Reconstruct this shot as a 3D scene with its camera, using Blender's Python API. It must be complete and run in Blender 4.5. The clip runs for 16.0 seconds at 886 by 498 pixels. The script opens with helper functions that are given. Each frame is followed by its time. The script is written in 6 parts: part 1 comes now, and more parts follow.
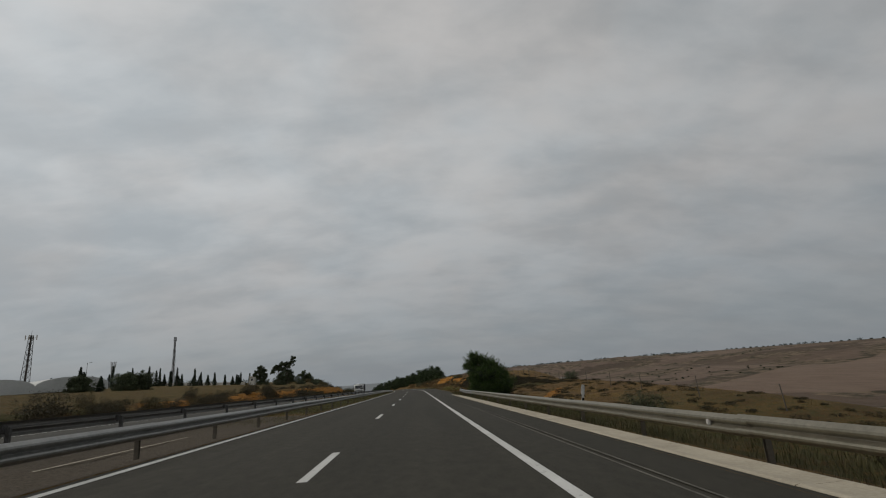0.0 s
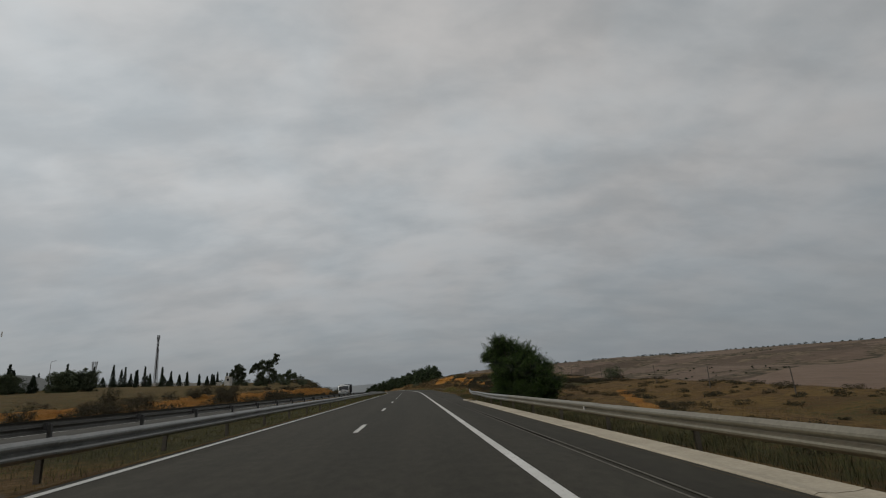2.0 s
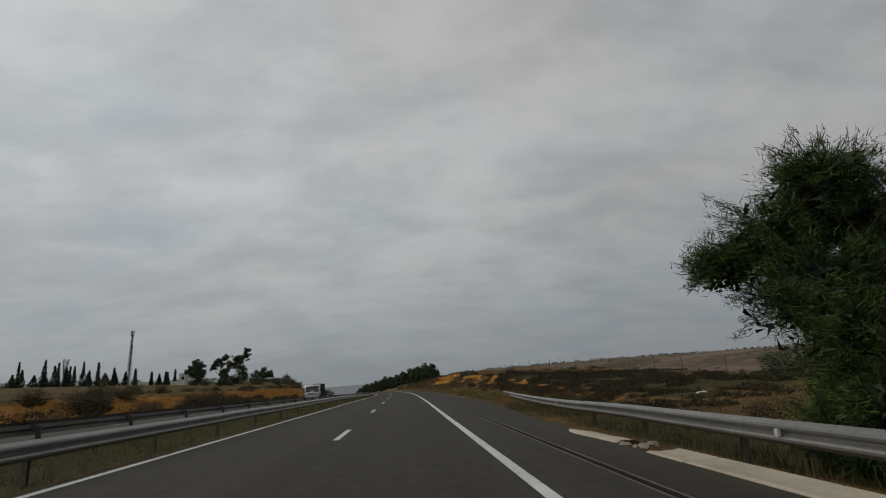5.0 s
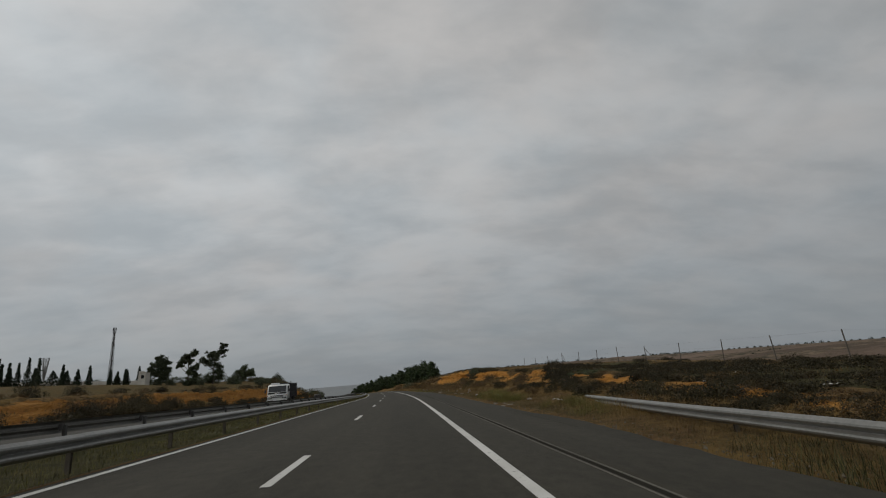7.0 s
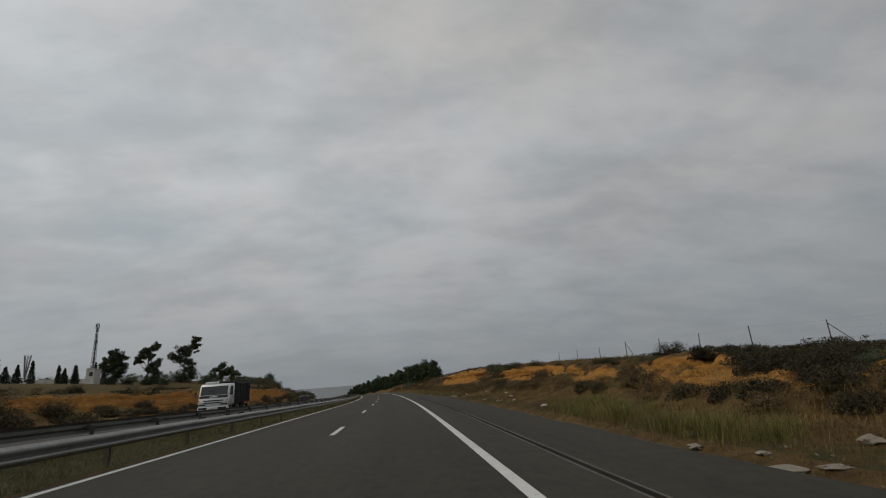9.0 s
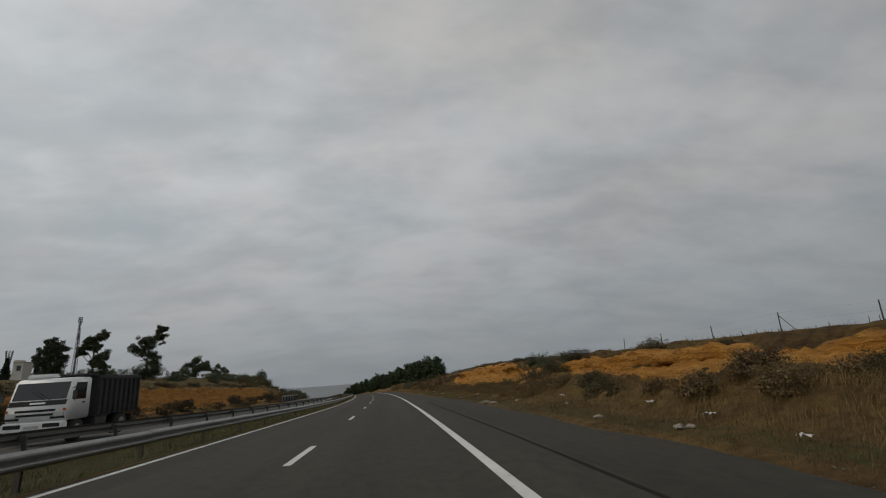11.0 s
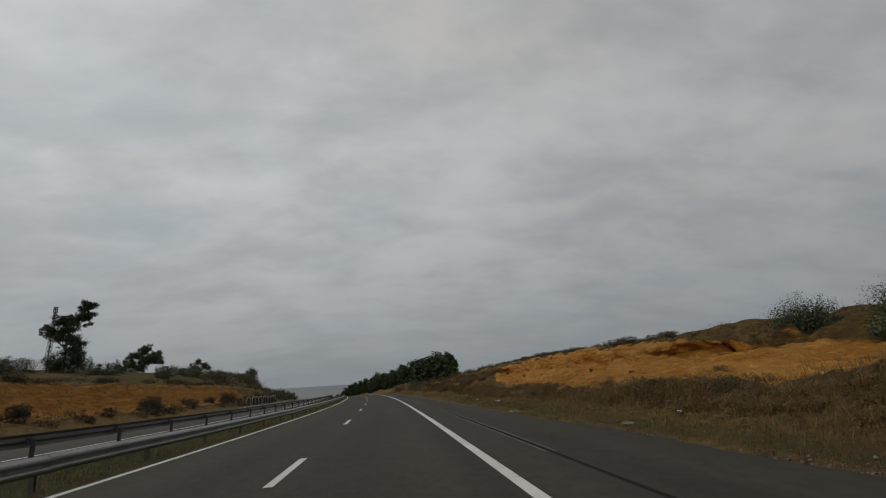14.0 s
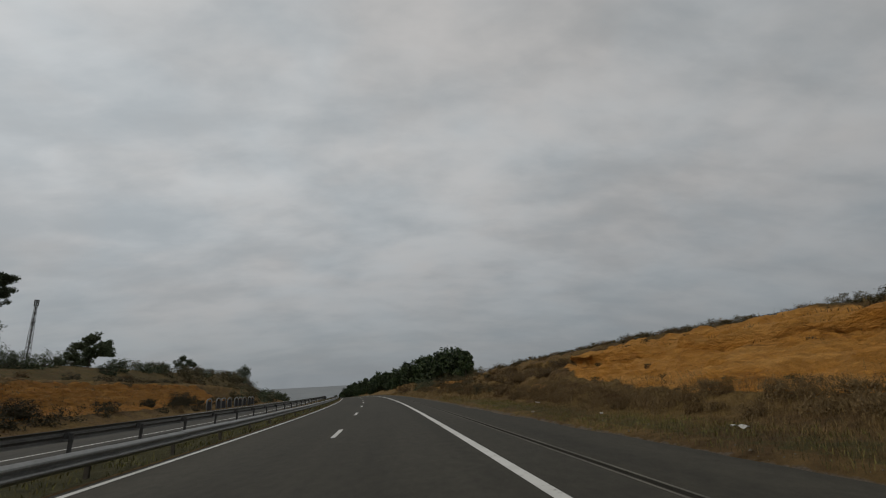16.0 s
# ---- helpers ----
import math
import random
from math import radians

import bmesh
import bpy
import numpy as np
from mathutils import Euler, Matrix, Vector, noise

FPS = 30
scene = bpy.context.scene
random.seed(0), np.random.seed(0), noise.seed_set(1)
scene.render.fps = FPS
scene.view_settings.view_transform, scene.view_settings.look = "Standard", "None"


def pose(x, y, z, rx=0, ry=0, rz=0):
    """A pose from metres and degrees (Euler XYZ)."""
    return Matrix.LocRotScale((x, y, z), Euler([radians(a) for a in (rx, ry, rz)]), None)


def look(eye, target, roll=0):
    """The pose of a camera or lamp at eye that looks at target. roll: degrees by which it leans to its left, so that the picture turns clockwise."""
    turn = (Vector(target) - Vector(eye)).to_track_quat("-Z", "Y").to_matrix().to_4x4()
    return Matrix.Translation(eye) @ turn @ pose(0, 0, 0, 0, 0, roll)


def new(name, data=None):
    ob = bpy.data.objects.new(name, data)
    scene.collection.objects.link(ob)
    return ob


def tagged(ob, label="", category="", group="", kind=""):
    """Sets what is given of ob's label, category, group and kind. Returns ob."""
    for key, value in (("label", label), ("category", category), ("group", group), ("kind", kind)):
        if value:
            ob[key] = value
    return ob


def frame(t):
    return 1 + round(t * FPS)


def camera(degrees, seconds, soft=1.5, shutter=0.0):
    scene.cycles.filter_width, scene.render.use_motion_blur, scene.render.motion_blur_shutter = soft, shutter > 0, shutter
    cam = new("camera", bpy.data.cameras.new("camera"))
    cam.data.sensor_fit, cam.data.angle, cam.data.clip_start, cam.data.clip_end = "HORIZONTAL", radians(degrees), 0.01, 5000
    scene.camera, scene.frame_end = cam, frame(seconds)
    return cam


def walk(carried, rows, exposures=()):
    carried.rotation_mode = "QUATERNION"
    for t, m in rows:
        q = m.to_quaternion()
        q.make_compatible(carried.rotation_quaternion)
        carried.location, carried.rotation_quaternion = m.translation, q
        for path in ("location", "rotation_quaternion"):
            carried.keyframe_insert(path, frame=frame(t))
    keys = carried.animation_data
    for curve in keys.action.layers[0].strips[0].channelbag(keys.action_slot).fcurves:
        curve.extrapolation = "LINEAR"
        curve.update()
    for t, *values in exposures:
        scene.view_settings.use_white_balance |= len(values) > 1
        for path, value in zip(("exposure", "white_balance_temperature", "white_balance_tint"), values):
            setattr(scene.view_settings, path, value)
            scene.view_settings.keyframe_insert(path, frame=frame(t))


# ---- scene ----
cam = camera(87.14, 16.0, soft=1.1)
PATH = [
    (0.0, 1.658, -7.154, 1.339, 104.697, 4.357, -3.276),
    (0.5, 1.674, -2.547, 1.228, 104.762, 4.323, -3.407),
    (1.0, 1.692, 2.063, 1.114, 104.772, 4.291, -3.537),
    (1.5, 1.711, 6.676, 1.000, 104.777, 4.315, -3.671),
    (2.0, 1.732, 11.294, 0.885, 104.748, 4.340, -3.776),
    (2.5, 1.754, 15.920, 0.769, 104.725, 4.344, -3.880),
    (3.0, 1.776, 20.554, 0.653, 104.729, 4.356, -3.969),
    (3.5, 1.799, 25.199, 0.537, 104.740, 4.357, -4.070),
    (4.0, 1.821, 29.856, 0.421, 104.763, 4.328, -4.165),
    (4.5, 1.843, 34.527, 0.305, 104.744, 4.267, -4.269),
    (5.0, 1.862, 39.207, 0.190, 104.733, 4.221, -4.374),
    (5.5, 1.880, 43.891, 0.075, 104.725, 4.216, -4.467),
    (6.0, 1.894, 48.576, -0.038, 104.715, 4.235, -4.546),
    (6.5, 1.905, 53.255, -0.150, 104.707, 4.248, -4.610),
    (7.0, 1.912, 57.925, -0.260, 104.702, 4.226, -4.662),
    (7.5, 1.914, 62.579, -0.364, 104.702, 4.142, -4.701),
    (8.0, 1.911, 67.215, -0.464, 104.722, 4.012, -4.731),
    (8.5, 1.902, 71.827, -0.563, 104.783, 3.968, -4.759),
    (9.0, 1.885, 76.421, -0.661, 104.799, 3.941, -4.770),
    (9.5, 1.859, 81.001, -0.760, 104.780, 3.887, -4.780),
    (10.0, 1.821, 85.574, -0.861, 104.749, 3.810, -4.793),
    (10.5, 1.769, 90.143, -0.964, 104.718, 3.721, -4.803),
    (11.0, 1.702, 94.716, -1.070, 104.702, 3.632, -4.809),
    (11.5, 1.617, 99.298, -1.181, 104.713, 3.555, -4.808),
    (12.0, 1.513, 103.893, -1.298, 104.751, 3.484, -4.784),
    (12.5, 1.388, 108.505, -1.420, 104.775, 3.362, -4.721),
    (13.0, 1.243, 113.134, -1.546, 104.819, 3.213, -4.696),
    (13.5, 1.079, 117.777, -1.675, 104.873, 3.052, -4.637),
    (14.0, 0.897, 122.431, -1.806, 104.886, 2.884, -4.593),
    (14.5, 0.699, 127.094, -1.938, 104.905, 2.749, -4.580),
    (15.0, 0.485, 131.764, -2.070, 104.931, 2.620, -4.544),
    (15.5, 0.256, 136.438, -2.202, 104.970, 2.536, -4.489),
    (16.0, 0.015, 141.113, -2.332, 105.038, 2.492, -4.433),
]
walk(cam, [(t, pose(x, y, z, rx, ry, rz)) for t, x, y, z, rx, ry, rz in PATH])

# ---------------------------------------------------------------- world and light
EL, AZ = radians(42), radians(-80)
world = bpy.data.worlds.new("overcast_sky")
scene.world = world
world.use_nodes = True


def sky_nodes(tree):
    nt, ln = tree.nodes, tree.links
    nt.clear()
    out = nt.new("ShaderNodeOutputWorld")
    sky = nt.new("ShaderNodeTexSky")
    sky.sky_type, sky.sun_disc, sky.sun_elevation, sky.sun_rotation = "NISHITA", False, EL, AZ
    clear = nt.new("ShaderNodeBackground")
    clear.inputs["Strength"].default_value = 0.06
    ln.new(sky.outputs["Color"], clear.inputs["Color"])
    tc = nt.new("ShaderNodeTexCoord")
    sep = nt.new("ShaderNodeSeparateXYZ")
    ln.new(tc.outputs["Generated"], sep.inputs[0])

    def math(op, a, b=None, clamp=False):
        n = nt.new("ShaderNodeMath")
        n.operation, n.use_clamp = op, clamp
        for i, v in enumerate((a, b)):
            if v is None:
                continue
            if isinstance(v, (int, float)):
                n.inputs[i].default_value = v
            else:
                ln.new(v, n.inputs[i])
        return n.outputs[0]

    # the layer of cloud is flat: it runs together towards the horizon
    up = math("ADD", math("MAXIMUM", sep.outputs["Z"], 0.0), 0.32)
    flat = nt.new("ShaderNodeCombineXYZ")
    ln.new(math("DIVIDE", sep.outputs["X"], up), flat.inputs[0])
    ln.new(math("DIVIDE", sep.outputs["Y"], up), flat.inputs[1])

    def cloud(scale, detail, rough, offset, stretch=(1, 1, 1), warp=0.6):
        mp = nt.new("ShaderNodeMapping")
        mp.inputs["Location"].default_value = offset
        mp.inputs["Scale"].default_value = stretch
        ln.new(flat.outputs[0], mp.inputs[0])
        n = nt.new("ShaderNodeTexNoise")
        n.inputs["Scale"].default_value, n.inputs["Detail"].default_value = scale, detail
        n.inputs["Roughness"].default_value, n.inputs["Distortion"].default_value = rough, warp
        ln.new(mp.outputs[0], n.inputs["Vector"])
        return n.outputs["Fac"]

    big = cloud(1.1, 4, 0.5, (3.1, 1.7, 0), (0.9, 1.15, 1), 0.25)
    mid = cloud(3.4, 5, 0.46, (7.3, 2.2, 0), (0.8, 1.2, 1), 0.25)
    tint = cloud(2.2, 4, 0.5, (1.2, 9.4, 3), (1, 1.2, 1), 0.2)
    small = cloud(8.0, 6, 0.56, (2.1, 5.7, 0), (0.75, 1.25, 1), 0.2)
    mix = math("ADD", math("MULTIPLY", big, 0.38), math("ADD", math("MULTIPLY", mid, 0.40), math("MULTIPLY", small, 0.22)))
    ramp = nt.new("ShaderNodeValToRGB")
    ramp.color_ramp.interpolation = "EASE"
    el = ramp.color_ramp.elements
    el[0].position, el[0].color = 0.36, (0.405, 0.421, 0.432, 1)
    el[1].position, el[1].color = 0.62, (0.56, 0.56, 0.56, 1)
    ln.new(mix, ramp.inputs[0])
    warm = nt.new("ShaderNodeValToRGB")
    we = warm.color_ramp.elements
    we[0].position, we[0].color = 0.38, (0.96, 1.0, 1.02, 1)
    we[1].position, we[1].color = 0.66, (1.015, 0.995, 0.975, 1)
    ln.new(tint, warm.inputs[0])
    mul = nt.new("ShaderNodeMix")
    mul.data_type, mul.blend_type = "RGBA", "MULTIPLY"
    mul.inputs["Factor"].default_value = 1.0
    ln.new(ramp.outputs[0], mul.inputs["A"])
    ln.new(warm.outputs[0], mul.inputs["B"])
    # the cloud is thinner, and brighter, on the sun's side
    side = nt.new("ShaderNodeMapRange")
    side.inputs["From Min"].default_value, side.inputs["From Max"].default_value = -0.75, 0.75
    side.inputs["To Min"].default_value, side.inputs["To Max"].default_value = 1.13, 0.73
    ln.new(sep.outputs["X"], side.inputs["Value"])
    lit = nt.new("ShaderNodeMix")
    lit.data_type, lit.blend_type = "RGBA", "MULTIPLY"
    lit.inputs["Factor"].default_value = 1.0
    ln.new(mul.outputs["Result"], lit.inputs["A"])
    ln.new(side.outputs[0], lit.inputs["B"])
    # thicker, bluer air low over the land
    low = nt.new("ShaderNodeMapRange")
    low.inputs["From Min"].default_value, low.inputs["From Max"].default_value = 0.0, 0.42
    low.inputs["To Min"].default_value, low.inputs["To Max"].default_value = 1.0, 0.0
    ln.new(sep.outputs["Z"], low.inputs["Value"])
    air = nt.new("ShaderNodeMix")
    air.data_type = "RGBA"
    ln.new(math("MULTIPLY", math("POWER", low.outputs[0], 1.5), 0.82, True), air.inputs["Factor"])
    ln.new(lit.outputs["Result"], air.inputs["A"])
    air.inputs["B"].default_value = (0.185, 0.208, 0.228, 1)
    grey = nt.new("ShaderNodeBackground")
    ln.new(air.outputs["Result"], grey.inputs["Color"])
    grey.inputs["Strength"].default_value = 1.0
    both = nt.new("ShaderNodeMixShader")
    both.inputs[0].default_value = 0.96
    ln.new(clear.outputs[0], both.inputs[1])
    ln.new(grey.outputs[0], both.inputs[2])
    ln.new(both.outputs[0], out.inputs["Surface"])


sky_nodes(world.node_tree)
sun = new("sun", bpy.data.lights.new("sun", "SUN"))
sun.data.energy, sun.data.angle, sun.data.color = 1.15, radians(40), (1.0, 0.91, 0.78)
sun.matrix_world = look((0, 0, 60), (math.sin(AZ) * -60, math.cos(AZ) * -60, 60 - 60 * math.tan(EL)))

# ---------------------------------------------------------------- materials


def material(name, base, rough=0.9, metal=0.0, spec=0.3):
    m = bpy.data.materials.new(name)
    m.use_nodes = True
    b = m.node_tree.nodes["Principled BSDF"]
    b.inputs["Base Color"].default_value = (*base, 1)
    b.inputs["Roughness"].default_value = rough
    b.inputs["Metallic"].default_value = metal
    b.inputs["Specular IOR Level"].default_value = spec
    return m, m.node_tree.nodes, m.node_tree.links, b


def noise_node(nt, ln, scale, detail=4, rough=0.55, vec=None, stretch=None):
    n = nt.new("ShaderNodeTexNoise")
    n.inputs["Scale"].default_value, n.inputs["Detail"].default_value = scale, detail
    n.inputs["Roughness"].default_value = rough
    if vec is None:
        vec = nt.new("ShaderNodeTexCoord").outputs["Object"]
    if stretch:
        mp = nt.new("ShaderNodeMapping")
        mp.inputs["Scale"].default_value = stretch
        ln.new(vec, mp.inputs[0])
        vec = mp.outputs[0]
    ln.new(vec, n.inputs["Vector"])
    return n.outputs["Fac"]


def noise_colour(nt, ln, vec, scale, amount):
    n = nt.new("ShaderNodeTexNoise")
    n.inputs["Scale"].default_value, n.inputs["Detail"].default_value = scale, 3
    ln.new(vec, n.inputs["Vector"])
    m = nt.new("ShaderNodeVectorMath")
    m.operation = "SCALE"
    m.inputs["Scale"].default_value = amount
    ln.new(n.outputs["Color"], m.inputs[0])
    return m.outputs[0]


def added(nt, ln, a, b):
    m = nt.new("ShaderNodeVectorMath")
    ln.new(a, m.inputs[0])
    ln.new(b, m.inputs[1])
    return m.outputs[0]


def ramp_node(nt, ln, fac, stops):
    r = nt.new("ShaderNodeValToRGB")
    e = r.color_ramp.elements
    while len(e) < len(stops):
        e.new(0.5)
    for k, (p, c) in zip(e, stops):
        k.position, k.color = p, (*c, 1)
    ln.new(fac, r.inputs[0])
    return r.outputs[0]


def mix_node(nt, ln, fac, a, b, kind="MIX"):
    n = nt.new("ShaderNodeMix")
    n.data_type, n.blend_type = "RGBA", kind
    for socket, v in (("Factor", fac), ("A", a), ("B", b)):
        if isinstance(v, tuple):
            n.inputs[socket].default_value = (*v, 1)
        elif isinstance(v, (int, float)):
            n.inputs[socket].default_value = v
        else:
            ln.new(v, n.inputs[socket])
    return n.outputs["Result"]


def bump_node(nt, ln, b, height, strength=0.3, distance=0.02):
    n = nt.new("ShaderNodeBump")
    n.inputs["Strength"].default_value, n.inputs["Distance"].default_value = strength, distance
    ln.new(height, n.inputs["Height"])
    ln.new(n.outputs[0], b.inputs["Normal"])


def varied(name, low, high, scale, rough=0.9, metal=0.0, spec=0.3, bump=0.2, fine=None, dist=0.02):
    """A surface whose colour wanders between two tones at two scales, with a fine relief."""
    m, nt, ln, b = material(name, low, rough, metal, spec)
    a = noise_node(nt, ln, scale, 5)
    c = noise_node(nt, ln, fine or scale * 14, 4, 0.65)
    tone = nt.new("ShaderNodeMath")
    tone.operation = "MULTIPLY_ADD"
    ln.new(c, tone.inputs[0])
    tone.inputs[1].default_value = 0.45
    half = nt.new("ShaderNodeMath")
    half.operation = "MULTIPLY"
    half.inputs[1].default_value = 0.55
    ln.new(a, half.inputs[0])
    ln.new(half.outputs[0], tone.inputs[2])
    ln.new(ramp_node(nt, ln, tone.outputs[0], ((0.32, low), (0.68, high))), b.inputs["Base Color"])
    if bump:
        bump_node(nt, ln, b, c, bump, dist)
    return m


def leaf_material(name, dark, light, dry=None, rough=0.7):
    m, nt, ln, b = material(name, dark, rough, 0, 0.25)
    geo = nt.new("ShaderNodeNewGeometry")
    patch = noise_node(nt, ln, 0.9, 3)
    col = ramp_node(nt, ln, geo.outputs["Random Per Island"], ((0.1, dark), (0.8, light)))
    if dry:
        col = mix_node(nt, ln, ramp_node(nt, ln, patch, ((0.5, (0, 0, 0)), (0.72, (1, 1, 1)))), col, dry)
    info = nt.new("ShaderNodeObjectInfo")
    hsv = nt.new("ShaderNodeHueSaturation")
    mr = nt.new("ShaderNodeMapRange")
    mr.inputs["To Min"].default_value, mr.inputs["To Max"].default_value = 0.75, 1.25
    ln.new(info.outputs["Random"], mr.inputs["Value"])
    ln.new(mr.outputs[0], hsv.inputs["Value"])
    ln.new(col, hsv.inputs["Color"])
    ln.new(hsv.outputs[0], b.inputs["Base Color"])
    return m


def asphalt_material(name, dark, light):
    m, nt, ln, b = material(name, dark, 0.88, 0, 0.2)
    tc = nt.new("ShaderNodeTexCoord").outputs["UV"]
    broad = noise_node(nt, ln, 0.35, 5, 0.6, tc, (1.6, 0.25, 1))
    tracks = noise_node(nt, ln, 0.9, 3, 0.5, tc, (1.0, 0.012, 1))
    grain = noise_node(nt, ln, 55, 3, 0.8, tc)
    speck = noise_node(nt, ln, 9, 6, 0.8, tc)
    f = nt.new("ShaderNodeMath")
    f.operation = "MULTIPLY_ADD"
    ln.new(broad, f.inputs[0])
    f.inputs[1].default_value = 0.45
    g = nt.new("ShaderNodeMath")
    g.operation = "MULTIPLY"
    g.inputs[1].default_value = 0.55
    ln.new(tracks, g.inputs[0])
    ln.new(g.outputs[0], f.inputs[2])
    col = ramp_node(nt, ln, f.outputs[0], ((0.33, dark), (0.66, light)))
    mottle = noise_node(nt, ln, 4.5, 6, 0.75, tc, (1.0, 0.5, 1))
    col = mix_node(nt, ln, 1.0, col, ramp_node(nt, ln, mottle, ((0.32, (0.72, 0.72, 0.72)), (0.68, (1.22, 1.22, 1.22)))), "MULTIPLY")
    col = mix_node(nt, ln, 1.0, col, ramp_node(nt, ln, grain, ((0.3, (0.66, 0.66, 0.66)), (0.72, (1.12, 1.12, 1.12)))), "MULTIPLY")
    col = mix_node(nt, ln, ramp_node(nt, ln, speck, ((0.70, (0, 0, 0)), (0.78, (0.5, 0.5, 0.5)))), col, (0.16, 0.15, 0.14))
    ln.new(col, b.inputs["Base Color"])
    bump_node(nt, ln, b, grain, 0.35, 0.006)
    return m


ASPHALT = asphalt_material("worn_asphalt", (0.030, 0.0278, 0.0205), (0.049, 0.0452, 0.034))
SHOULDER = asphalt_material("old_shoulder_asphalt", (0.026, 0.0238, 0.0172), (0.046, 0.0422, 0.031))
FAR_ASPHALT = asphalt_material("pale_asphalt", (0.036, 0.034, 0.028), (0.056, 0.053, 0.044))


def paint_material():
    m, nt, ln, b = material("worn_white_road_paint", (0.6, 0.6, 0.58), 0.7)
    worn = noise_node(nt, ln, 9, 8, 0.75)
    broad = noise_node(nt, ln, 0.8, 4)
    col = ramp_node(nt, ln, worn, ((0.33, (0.16, 0.155, 0.15)), (0.42, (0.55, 0.55, 0.53))))
    col = mix_node(nt, ln, 1.0, col, ramp_node(nt, ln, broad, ((0.3, (0.78, 0.78, 0.76)), (0.7, (1, 1, 1)))), "MULTIPLY")
    ln.new(col, b.inputs["Base Color"])
    bump_node(nt, ln, b, worn, 0.2, 0.004)
    return m


PAINT = paint_material()
CONCRETE = varied("weathered_concrete", (0.27, 0.24, 0.185), (0.44, 0.395, 0.31), 1.3, 0.9, bump=0.3)
ZINC = varied("dull_galvanised_steel", (0.15, 0.15, 0.142), (0.28, 0.278, 0.262), 0.9, 0.42, 0.7, 0.5, bump=0.05)
ZINC_WARM = varied("stained_galvanised_steel", (0.15, 0.137, 0.104), (0.27, 0.248, 0.192), 0.9, 0.42, 0.7, 0.5, bump=0.05)
POST_STEEL = varied("rust_stained_post_steel", (0.075, 0.064, 0.05), (0.16, 0.138, 0.108), 3, 0.7, 0.3, bump=0.1)
OLD_RAIL = varied("tarnished_old_rail_steel", (0.085, 0.083, 0.076), (0.17, 0.166, 0.15), 0.9, 0.5, 0.6, 0.5, bump=0.05)
DARK_STEEL = varied("dark_weathered_steel", (0.05, 0.049, 0.047), (0.11, 0.108, 0.104), 1.5, 0.6, 0.4, bump=0.1)
BARK = varied("grey_brown_bark", (0.06, 0.05, 0.04), (0.15, 0.125, 0.10), 4, 0.95, bump=0.6)
POST_WOOD = varied("grey_weathered_post", (0.06, 0.054, 0.047), (0.13, 0.117, 0.1), 6, 0.95, bump=0.4)


